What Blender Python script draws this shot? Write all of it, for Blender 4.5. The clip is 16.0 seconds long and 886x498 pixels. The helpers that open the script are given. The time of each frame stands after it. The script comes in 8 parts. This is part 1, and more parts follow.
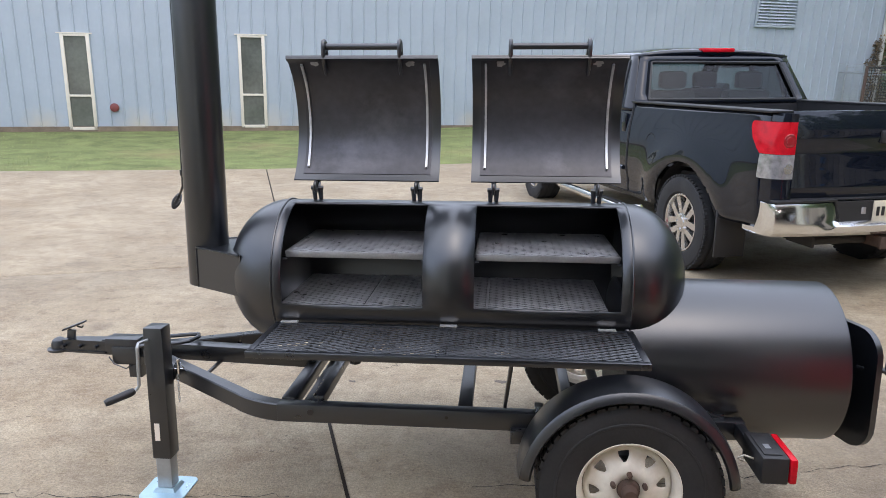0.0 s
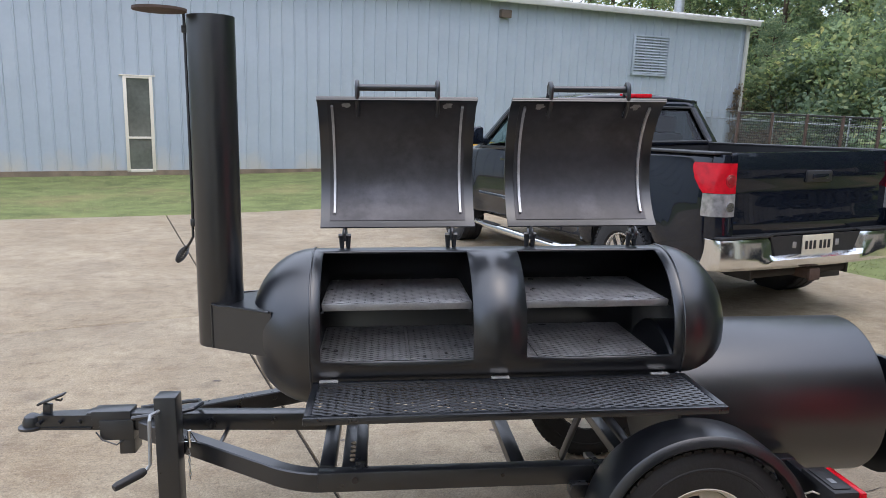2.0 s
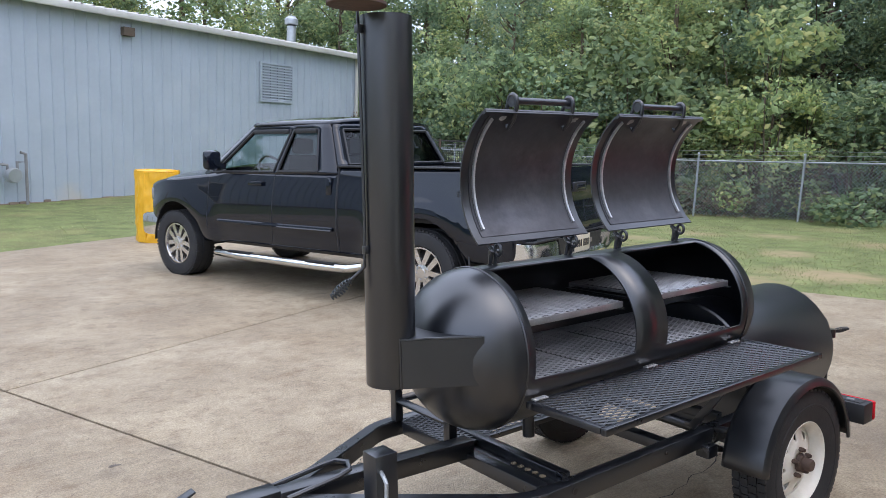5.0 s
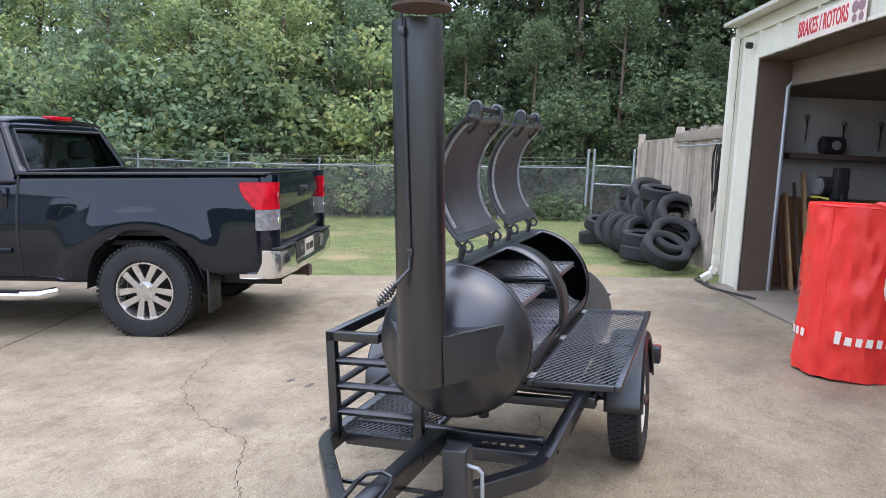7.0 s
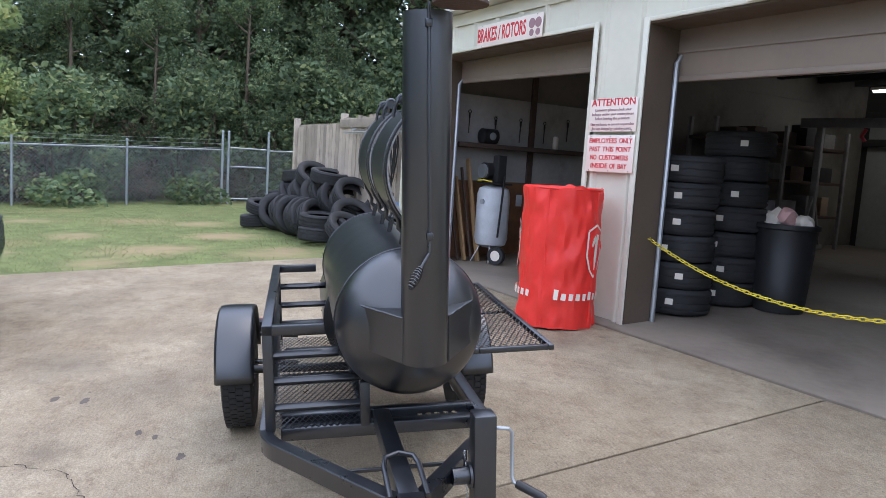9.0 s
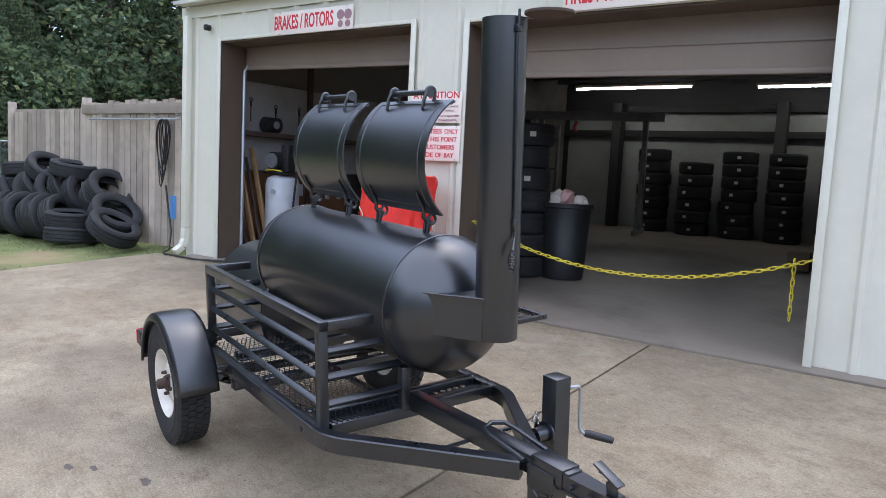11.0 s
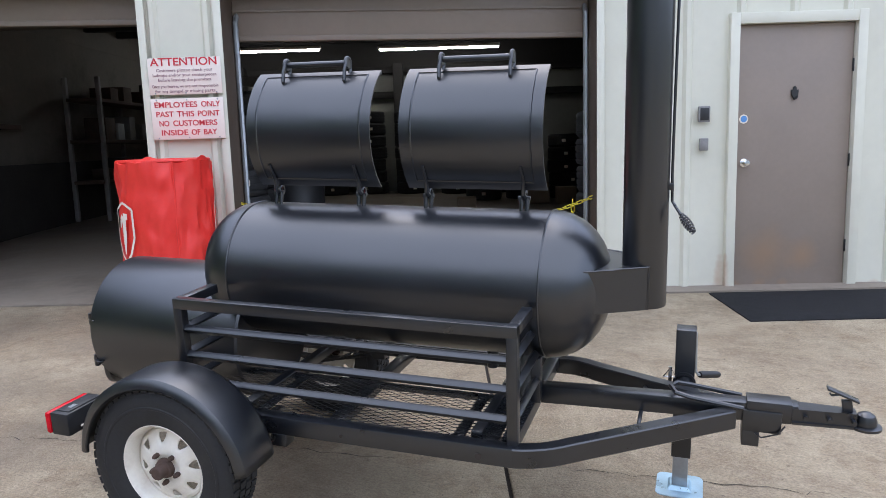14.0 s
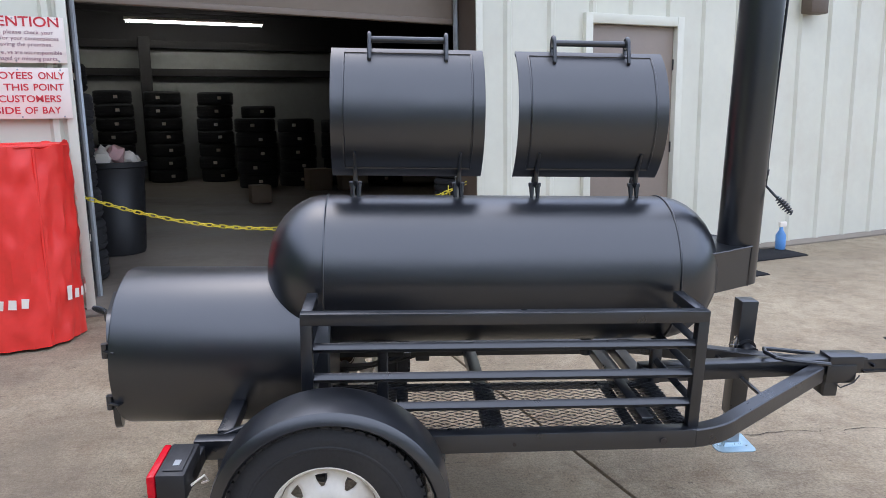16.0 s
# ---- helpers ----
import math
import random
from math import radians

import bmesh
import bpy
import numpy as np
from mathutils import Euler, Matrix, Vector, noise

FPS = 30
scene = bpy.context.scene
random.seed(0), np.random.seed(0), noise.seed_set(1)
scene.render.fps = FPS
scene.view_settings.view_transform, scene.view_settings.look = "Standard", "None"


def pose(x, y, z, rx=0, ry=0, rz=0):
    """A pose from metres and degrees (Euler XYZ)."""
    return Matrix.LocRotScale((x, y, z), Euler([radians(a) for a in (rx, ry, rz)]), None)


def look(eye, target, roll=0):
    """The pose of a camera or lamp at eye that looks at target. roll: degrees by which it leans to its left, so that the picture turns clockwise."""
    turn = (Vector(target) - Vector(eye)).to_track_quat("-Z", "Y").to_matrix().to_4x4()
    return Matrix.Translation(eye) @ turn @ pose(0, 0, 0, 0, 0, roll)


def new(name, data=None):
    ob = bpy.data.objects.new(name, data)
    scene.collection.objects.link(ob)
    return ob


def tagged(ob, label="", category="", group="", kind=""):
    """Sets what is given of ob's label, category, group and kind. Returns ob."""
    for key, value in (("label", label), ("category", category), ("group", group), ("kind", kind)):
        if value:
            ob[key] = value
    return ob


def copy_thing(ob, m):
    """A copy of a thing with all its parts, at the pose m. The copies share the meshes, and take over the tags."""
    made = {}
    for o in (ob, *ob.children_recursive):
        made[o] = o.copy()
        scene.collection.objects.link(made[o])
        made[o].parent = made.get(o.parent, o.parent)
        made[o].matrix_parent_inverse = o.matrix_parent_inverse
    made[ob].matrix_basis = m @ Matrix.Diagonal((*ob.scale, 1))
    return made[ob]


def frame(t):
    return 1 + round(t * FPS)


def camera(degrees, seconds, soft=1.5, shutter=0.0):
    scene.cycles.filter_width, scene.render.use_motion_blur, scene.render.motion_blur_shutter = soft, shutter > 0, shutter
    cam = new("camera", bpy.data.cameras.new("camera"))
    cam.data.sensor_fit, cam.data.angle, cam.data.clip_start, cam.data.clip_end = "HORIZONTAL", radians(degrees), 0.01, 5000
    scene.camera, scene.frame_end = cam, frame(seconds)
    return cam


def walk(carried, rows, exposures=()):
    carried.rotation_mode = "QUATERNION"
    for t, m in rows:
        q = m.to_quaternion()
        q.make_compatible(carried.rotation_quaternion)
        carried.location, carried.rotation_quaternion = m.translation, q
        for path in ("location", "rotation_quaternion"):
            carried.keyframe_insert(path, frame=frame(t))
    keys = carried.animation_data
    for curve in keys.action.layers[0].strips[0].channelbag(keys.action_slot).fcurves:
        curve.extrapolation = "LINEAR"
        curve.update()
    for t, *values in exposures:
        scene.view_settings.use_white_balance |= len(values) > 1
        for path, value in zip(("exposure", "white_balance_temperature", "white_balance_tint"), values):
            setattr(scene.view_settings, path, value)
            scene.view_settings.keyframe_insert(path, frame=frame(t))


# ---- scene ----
cam = camera(62.7, 16.0, 0.3)
PATH = [
    (0, (0.149, -2.549, 1.66), (-0.01, -0.631, 1.117), 1.5),
    (0.5, (0.099, -2.6, 1.666), (0.037, -0.666, 1.157), 1.5),
    (1, (-0.046, -2.659, 1.669), (-0.022, -0.712, 1.213), 1.4),
    (1.5, (-0.209, -2.582, 1.649), (-0.13, -0.629, 1.226), 1.5),
    (2, (-0.413, -2.439, 1.635), (-0.248, -0.491, 1.213), 2.1),
    (2.5, (-0.748, -2.419, 1.607), (-0.473, -0.488, 1.166), 2.4),
    (3, (-1.085, -2.349, 1.585), (-0.706, -0.441, 1.12), 2.2),
    (5.5, (-2.477, -1.606, 1.503), (-1.078, -0.199, 1.251), 2.7),
    (6, (-2.771, -1.416, 1.496), (-1.195, -0.209, 1.255), 3.3),
    (6.5, (-2.885, -1.081, 1.458), (-1.14, -0.132, 1.23), 3.1),
    (7, (-3.039, -0.761, 1.441), (-1.175, -0.075, 1.202), 2.7),
    (7.5, (-3.191, -0.466, 1.436), (-1.264, -0.008, 1.153), 2.9),
    (8, (-3.18, -0.139, 1.411), (-1.211, 0.027, 1.103), 3.3),
    (8.5, (-3.207, 0.154, 1.381), (-1.232, 0.009, 1.103), 3.6),
    (9, (-3.264, 0.469, 1.386), (-1.315, 0.078, 1.161), 3.7),
    (9.5, (-3.176, 0.78, 1.352), (-1.277, 0.177, 1.177), 3.9),
    (10, (-3.132, 1.086, 1.346), (-1.307, 0.285, 1.178), 4.1),
    (12.5, (-2.22, 2.412, 1.297), (-1.025, 0.832, 1.023), -0.1),
    (13, (-1.884, 2.563, 1.305), (-0.863, 0.863, 1.043), -0.8),
    (13.5, (-1.552, 2.688, 1.325), (-0.7, 0.897, 1.07), -1.5),
    (14, (-1.166, 2.687, 1.343), (-0.493, 0.826, 1.052), -1.8),
    (14.5, (-0.777, 2.76, 1.338), (-0.303, 0.843, 1.023), -1.9),
    (15, (-0.42, 2.827, 1.376), (-0.133, 0.879, 1.031), -2.2),
    (15.5, (-0.033, 2.774, 1.398), (0.045, 0.807, 1.045), -1.7),
    (16, (0.353, 2.738, 1.381), (0.218, 0.774, 1.032), -0.9),
]
walk(cam, [(t, look(eye, target, roll)) for t, eye, target, roll in PATH],
     [(0.0, 1.22, 6500, 10), (2.0, 1.03, 6480, 10), (3.0, 1.03, 6450, 10), (5.5, 1.2, 6230, 11), (7.0, 1.4, 6180, 12), (8.0, 1.38, 6150, 12), (9.5, 1.17, 5950, 11), (10.0, 1.2, 5900, 11), (12.5, 1.08, 6120, 11), (16.0, 1.13, 6100, 11)])

# ---- sky and sun (overcast day) ----
world = bpy.data.worlds.new("overcast_sky")
scene.world = world
world.use_nodes = True
wn = world.node_tree
sky = wn.nodes.new("ShaderNodeTexSky")
sky.sky_type = "NISHITA"
sky.sun_disc = False
sky.sun_elevation = radians(68)
sky.sun_rotation = radians(150)
sky.air_density, sky.dust_density, sky.ozone_density = 1.0, 2.6, 1.6
bg = wn.nodes["Background"]
wn.links.new(sky.outputs[0], bg.inputs[0])
bg.inputs[1].default_value = 0.075
cloud = wn.nodes.new("ShaderNodeBackground")      # even cloud cover over the blue
cloud.inputs[0].default_value = (0.83, 0.9, 1.13, 1)
cloud.inputs[1].default_value = 0.56
both = wn.nodes.new("ShaderNodeAddShader")
wn.links.new(bg.outputs[0], both.inputs[0])
wn.links.new(cloud.outputs[0], both.inputs[1])
wn.links.new(both.outputs[0], wn.nodes["World Output"].inputs[0])
sun_lamp = new("sun", bpy.data.lights.new("sun", "SUN"))
sun_lamp.data.energy = 0.55
sun_lamp.data.angle = radians(110)
sun_lamp.data.color = (1.0, 0.98, 0.95)
sun_lamp.matrix_world = look((0, 0, 20), (0.3, -0.52, 18.5))

SITE = pose(0, 0, 0, 0, 0, 20.1)      # both buildings and the slabs run at this angle
RIG = pose(0, 0, 0, -4.1, -1.61, 0.35)  # tilt fitted to the camera's view, steeper than the sloping apron beneath


def soft_clamp(v, lo, hi, k=0.8):
    f = lambda a: k * math.log1p(math.exp(min(a / k, 40)))
    return lo + f(v - lo) - f(v - hi)


def ground_z(x, y):
    """Height of the sloping apron and the lawn round it."""
    return 0.0268 * soft_clamp(x, -3.5, 5.5) - 0.039 * soft_clamp(y, -5.0, 11.0) - 0.0165


def site_xy(u, v):
    p = SITE @ Vector((u, v, 0))
    return p.x, p.y


def site_z(u, v):
    return ground_z(*site_xy(u, v))


# ---- materials ----
def mat(name, color, rough=0.5, metal=0.0, var=0.15, scale=8.0, bump=0.0, bump_scale=60.0, spec=0.5, coat=0.0,
        rough_var=0.1, tint=None, stain=None, stain_scale=1.5, stain_amount=0.5, rand=0.0, trans=0.0, ior=1.5):
    """A plain surface with variation at two scales, and fine relief."""
    m = bpy.data.materials.new(name)
    m.use_nodes = True
    n, l = m.node_tree.nodes, m.node_tree.links
    b = n["Principled BSDF"]
    tc = n.new("ShaderNodeTexCoord")
    big = n.new("ShaderNodeTexNoise")
    big.inputs["Scale"].default_value, big.inputs["Detail"].default_value = scale, 6
    fine = n.new("ShaderNodeTexNoise")
    fine.inputs["Scale"].default_value, fine.inputs["Detail"].default_value = scale * 9, 3
    l.new(tc.outputs["Object"], big.inputs["Vector"])
    l.new(tc.outputs["Object"], fine.inputs["Vector"])
    mix = n.new("ShaderNodeMath")
    mix.operation = "MULTIPLY_ADD"
    l.new(fine.outputs[0], mix.inputs[0])
    mix.inputs[1].default_value = 0.4
    l.new(big.outputs[0], mix.inputs[2])
    ramp = n.new("ShaderNodeMapRange")
    l.new(mix.outputs[0], ramp.inputs["Value"])
    ramp.inputs["From Min"].default_value, ramp.inputs["From Max"].default_value = 0.4, 1.0
    lo = [c * (1 - var) for c in color]
    hi = [min(1, c * (1 + var)) for c in (tint or color)]
    cm = n.new("ShaderNodeMix")
    cm.data_type = "RGBA"
    l.new(ramp.outputs[0], cm.inputs[0])
    cm.inputs[6].default_value, cm.inputs[7].default_value = (*lo, 1), (*hi, 1)
    out = cm.outputs[2]
    if stain:
        sn = n.new("ShaderNodeTexNoise")
        sn.inputs["Scale"].default_value, sn.inputs["Detail"].default_value, sn.inputs["Roughness"].default_value = stain_scale, 8, 0.65
        l.new(tc.outputs["Object"], sn.inputs["Vector"])
        sr = n.new("ShaderNodeMapRange")
        sr.inputs["From Min"].default_value, sr.inputs["From Max"].default_value = 0.52, 0.72
        sr.inputs["To Max"].default_value = stain_amount
        l.new(sn.outputs[0], sr.inputs["Value"])
        sm = n.new("ShaderNodeMix")
        sm.data_type = "RGBA"
        l.new(sr.outputs[0], sm.inputs[0])
        l.new(out, sm.inputs[6])
        sm.inputs[7].default_value = (*stain, 1)
        out = sm.outputs[2]
    if rand:
        oi = n.new("ShaderNodeObjectInfo")
        rr = n.new("ShaderNodeMapRange")
        rr.inputs["To Min"].default_value, rr.inputs["To Max"].default_value = 1 - rand, 1 + rand
        l.new(oi.outputs["Random"], rr.inputs["Value"])
        hs = n.new("ShaderNodeHueSaturation")
        l.new(rr.outputs[0], hs.inputs["Value"])
        l.new(out, hs.inputs["Color"])
        out = hs.outputs[0]
    l.new(out, b.inputs["Base Color"])
    rm = n.new("ShaderNodeMapRange")
    l.new(big.outputs[0], rm.inputs["Value"])
    rm.inputs["From Min"].default_value, rm.inputs["From Max"].default_value = 0.3, 0.7
    rm.inputs["To Min"].default_value, rm.inputs["To Max"].default_value = max(0.02, rough - rough_var), min(1, rough + rough_var)
    l.new(rm.outputs[0], b.inputs["Roughness"])
    b.inputs["Metallic"].default_value = metal
    b.inputs["Specular IOR Level"].default_value = spec
    b.inputs["IOR"].default_value = ior
    b.inputs["Coat Weight"].default_value = coat
    b.inputs["Coat Roughness"].default_value = 0.03
    if trans:
        b.inputs["Transmission Weight"].default_value = trans
    if bump:
        bn = n.new("ShaderNodeTexNoise")
        bn.inputs["Scale"].default_value, bn.inputs["Detail"].default_value = bump_scale, 4
        l.new(tc.outputs["Object"], bn.inputs["Vector"])
        bp = n.new("ShaderNodeBump")
        bp.inputs["Strength"].default_value, bp.inputs["Distance"].default_value = bump, 0.01
        l.new(bn.outputs[0], bp.inputs["Height"])
        l.new(bp.outputs[0], b.inputs["Normal"])
    return m


def rubbed(m, places, colour, amount):
    """Adds cloudy stains and patches of another colour at given places (x, y, z, radius) to a material."""
    n, l = m.node_tree.nodes, m.node_tree.links
    b = n["Principled BSDF"]
    out = b.inputs["Base Color"].links[0].from_socket
    tc = n.new("ShaderNodeTexCoord")
    nz = n.new("ShaderNodeTexNoise")
    nz.inputs["Scale"].default_value, nz.inputs["Detail"].default_value = 4.0, 6
    l.new(tc.outputs["Object"], nz.inputs["Vector"])
    for x, y, z, r in places:
        d = n.new("ShaderNodeVectorMath")
        d.operation = "DISTANCE"
        l.new(tc.outputs["Object"], d.inputs[0])
        d.inputs[1].default_value = (x, y, z)
        add = n.new("ShaderNodeMath")
        add.operation = "MULTIPLY_ADD"
        l.new(nz.outputs[0], add.inputs[0])
        add.inputs[1].default_value = r
        l.new(d.outputs["Value"], add.inputs[2])
        mr = n.new("ShaderNodeMapRange")
        mr.inputs["From Min"].default_value, mr.inputs["From Max"].default_value = r * 1.45, r * 0.45
        mr.inputs["To Max"].default_value = amount
        l.new(add.outputs[0], mr.inputs["Value"])
        x_ = n.new("ShaderNodeMix")
        x_.data_type = "RGBA"
        l.new(mr.outputs[0], x_.inputs[0])
        l.new(out, x_.inputs[6])
        x_.inputs[7].default_value = (*colour, 1)
        out = x_.outputs[2]
    l.new(out, b.inputs["Base Color"])
    return m


BLACK = mat("black_satin_paint", (0.0042, 0.0055, 0.0085), 0.32, var=0.25, scale=3, bump=0.02, bump_scale=180, rough_var=0.04, spec=1.0, ior=1.56)
BLACK_BAR = mat("black_tube_paint", (0.006, 0.0074, 0.0105), 0.32, var=0.3, scale=9, bump=0.03, bump_scale=120, rough_var=0.06, spec=1.0, ior=1.52)
STEEL_IN = mat("heat_stained_steel", (0.07, 0.068, 0.072), 0.4, metal=0.5, var=0.35, scale=4, stain=(0.16, 0.155, 0.165), stain_scale=3.5, stain_amount=0.6, bump=0.04)
STEEL_BARE = mat("bare_grate_steel", (0.34, 0.34, 0.345), 0.36, metal=0.7, var=0.25, scale=14, bump=0.1)
STEEL_BAR = mat("ground_steel_strip", (0.55, 0.55, 0.55), 0.38, metal=0.6, var=0.25, scale=30)
ZINC = mat("zinc_plate", (0.42, 0.58, 0.68), 0.35, metal=0.65, var=0.15, scale=20)
CHROME = mat("chrome", (0.75, 0.75, 0.74), 0.14, metal=1.0, var=0.06, scale=6, rough_var=0.05)
RUBBER = mat("tyre_rubber", (0.021, 0.021, 0.022), 0.72, var=0.35, scale=10, bump=0.12, bump_scale=90, stain=(0.06, 0.055, 0.05), stain_scale=4, stain_amount=0.35)
TRAILER_RIM = mat("cream_rim_paint", (0.8, 0.755, 0.66), 0.4, var=0.1, scale=10, stain=(0.42, 0.31, 0.2), stain_scale=9, stain_amount=0.35)
RED_LENS = mat("red_lens", (0.55, 0.008, 0.018), 0.16, var=0.3, scale=18, spec=0.25)
CLEAR_LENS = mat("clear_lens", (0.4, 0.39, 0.385), 0.16, metal=0.5, var=0.45, scale=26)
PLASTIC_BLACK = mat("black_plastic", (0.02, 0.02, 0.021), 0.5, var=0.2, scale=20)
def concrete_mat(name):
    """Tan weathered concrete: wide clouds, rusty wash, broom grain and dark pits."""
    m = bpy.data.materials.new(name)
    m.use_nodes = True
    n, l = m.node_tree.nodes, m.node_tree.links
    b = n["Principled BSDF"]
    tc = n.new("ShaderNodeTexCoord")

    def noise_of(scale, detail, rough, lo, hi, stretch=None):
        src = tc.outputs["Object"]
        if stretch:
            mp = n.new("ShaderNodeMapping")
            mp.inputs["Scale"].default_value = stretch
            mp.inputs["Rotation"].default_value = (0, 0, radians(-20.1))
            l.new(src, mp.inputs["Vector"])
            src = mp.outputs[0]
        t = n.new("ShaderNodeTexNoise")
        t.inputs["Scale"].default_value, t.inputs["Detail"].default_value, t.inputs["Roughness"].default_value = scale, detail, rough
        l.new(src, t.inputs["Vector"])
        r = n.new("ShaderNodeMapRange")
        r.inputs["From Min"].default_value, r.inputs["From Max"].default_value = lo, hi
        l.new(t.outputs[0], r.inputs["Value"])
        return r.outputs[0]

    def blend(fac, a, c, amount):
        k = n.new("ShaderNodeMath")
        k.operation = "MULTIPLY"
        l.new(fac, k.inputs[0])
        k.inputs[1].default_value = amount
        x = n.new("ShaderNodeMix")
        x.data_type = "RGBA"
        l.new(k.outputs[0], x.inputs[0])
        if isinstance(a, tuple):
            x.inputs[6].default_value = (*a, 1)
        else:
            l.new(a, x.inputs[6])
        x.inputs[7].default_value = (*c, 1)
        return x.outputs[2]

    c = blend(noise_of(1.1, 9, 0.62, 0.36, 0.66), (0.32, 0.257, 0.168), (0.53, 0.44, 0.297), 1.0)
    c = blend(noise_of(0.42, 6, 0.6, 0.5, 0.68), c, (0.35, 0.255, 0.145), 0.5)
    c = blend(noise_of(0.8, 8, 0.68, 0.52, 0.72, (1, 2.6, 1)), c, (0.202, 0.155, 0.106), 0.6)
    c = blend(noise_of(7.0, 7, 0.75, 0.48, 0.7), c, (0.165, 0.116, 0.072), 0.75)
    c = blend(noise_of(2.6, 8, 0.72, 0.5, 0.68), c, (0.225, 0.148, 0.078), 0.58)
    broom = noise_of(11.0, 5, 0.7, 0.42, 0.66, (1, 9, 1))
    c = blend(broom, c, (0.56, 0.46, 0.33), 0.3)
    c = blend(noise_of(24.0, 5, 0.75, 0.5, 0.7), c, (0.58, 0.47, 0.34), 0.38)
    grain = noise_of(95.0, 4, 0.7, 0.35, 0.65)
    c = blend(grain, c, (0.14, 0.108, 0.072), 0.58)
    c = blend(noise_of(30.0, 4, 0.6, 0.66, 0.72), c, (0.0654, 0.048, 0.0334), 0.6)
    oi = n.new("ShaderNodeObjectInfo")
    rr = n.new("ShaderNodeMapRange")
    rr.inputs["To Min"].default_value, rr.inputs["To Max"].default_value = 0.94, 1.06
    l.new(oi.outputs["Random"], rr.inputs["Value"])
    hs = n.new("ShaderNodeHueSaturation")
    l.new(rr.outputs[0], hs.inputs["Value"])
    l.new(c, hs.inputs["Color"])
    l.new(hs.outputs[0], b.inputs["Base Color"])
    l.new(noise_of(1.6, 6, 0.6, -1.2, 1.3), b.inputs["Roughness"])
    b.inputs["Specular IOR Level"].default_value = 0.35
    bp = n.new("ShaderNodeBump")
    bp.inputs["Strength"].default_value, bp.inputs["Distance"].default_value = 0.55, 0.005
    l.new(grain, bp.inputs["Height"])
    l.new(bp.outputs[0], b.inputs["Normal"])
    return m


# small dark spots first, then wider darker patches round and beneath the trailer
CONCRETE = rubbed(concrete_mat("broomed_concrete"), [(-2.39, 1.57, -0.14, 0.13), (-1.13, 1.85, -0.12, 0.1), (-1.44, 1.7, -0.12, 0.09), (0.3, 1.6, -0.07, 0.16), (-3.4, 3.1, -0.2, 0.2), (2.3, 0.9, 0.0, 0.35), *((*(SITE @ Vector((q, -2.2, 0.15))), 0.5) for q in (2.9, 3.7, 4.6)), (1.9, -1.6, 0.1, 0.3), (1.3, 1.25, -0.02, 0.5), (2.0, 0.7, 0.0, 0.6), (1.7, 1.9, -0.05, 0.45), (2.5, -1.1, 0.1, 0.55), (1.84, -0.3, 0.04, 0.6), (1.7, 0.2, 0.03, 0.5), (3.8, -0.8, 0.11, 0.7), (5.0, -1.15, 0.15, 0.8), (0.3, 0.15, -0.01, 0.6), (2.6, -0.1, 0.06, 0.5), (6.3, 1.8, 0.05, 0.7)], (0.15, 0.12, 0.085), 0.55)
JOINT = mat("joint_filler", (0.04, 0.032, 0.026), 0.9, var=0.3, scale=6)
BARE = [(*(SITE @ Vector((u, v, 0.05))), r) for u, v, r in ((6.6, -1.6, 0.9), (7.6, -0.4, 0.7), (8.9, -1.5, 0.8), (6.5, 0.6, 0.6), (9.8, 0.6, 0.6), (11.2, -1.6, 0.8), (7.9, 1.9, 0.6), (12.6, 1.2, 0.8), (10.4, 3.2, 0.7))]
GRASS = rubbed(mat("lawn", (0.165, 0.19, 0.075), 0.95, var=0.45, scale=2.6, bump=0.25, bump_scale=60, stain=(0.327, 0.24, 0.132), stain_scale=0.3, stain_amount=0.6, spec=0.15), [(7.0, 2.6, 0.0, 0.9), (9.0, 1.75, 0.0, 0.7), (11.5, 3.5, 0.0, 0.9), (8.6, 3.8, 0.0, 0.5), (7.2, 0.6, 0.0, 0.5), (10.4, 6.5, 0.0, 0.8), (6.6, 4.4, 0.0, 0.5), *BARE], (0.36, 0.27, 0.16), 0.8)
WHITE_SIDING = rubbed(mat("pale_blue_siding", (0.395, 0.438, 0.478), 0.45, var=0.06, scale=1.2, stain=(0.46, 0.49, 0.51), stain_scale=0.8, stain_amount=0.5), [(*(SITE @ Vector((q, 16.6, -0.45))), 0.55) for q in (-5.3, -3.2, -2.2, -1.3, -0.1, 0.9, 2.1, 3.6, 5.2, 7.5, 10.0)], (0.58, 0.5, 0.36), 0.6)
CREAM_SIDING = rubbed(mat("cream_white_siding", (0.705, 0.685, 0.562), 0.45, var=0.06, scale=1.5, stain=(0.61, 0.55, 0.44), stain_scale=0.9, stain_amount=0.5), [*((*(SITE @ Vector((q, -2.95, 0.05))), 0.09) for q in (-1.6, -4.6, -3.75)), *((*(SITE @ Vector((-2.47, -2.94, 0.1 + 0.06 * k))), 0.09 - 0.01 * k) for k in range(5))], (0.45, 0.19, 0.06), 0.85)
ROOF = mat("ribbed_metal_roof", (0.6, 0.58, 0.528), 0.4, metal=0.2, var=0.1, scale=1)
BROWN_TRIM = mat("brown_jamb_paint", (0.114, 0.082, 0.0581), 0.55, var=0.15, scale=5)
TAN_DOOR = rubbed(mat("tan_door_paint", (0.27, 0.215, 0.172), 0.5, var=0.08, scale=3), [(*(SITE @ Vector((-2.85, -3.0, 0.36))), 0.26), (*(SITE @ Vector((-3.15, -3.0, 0.34))), 0.18), *((*(SITE @ Vector((q, -3.0, 0.09))), 0.07) for q in (-2.6, -2.8, -3.0))], (0.42, 0.25, 0.13), 0.5)
CURTAIN = mat("taupe_roller_door", (0.255, 0.2, 0.155), 0.5, var=0.1, scale=2)
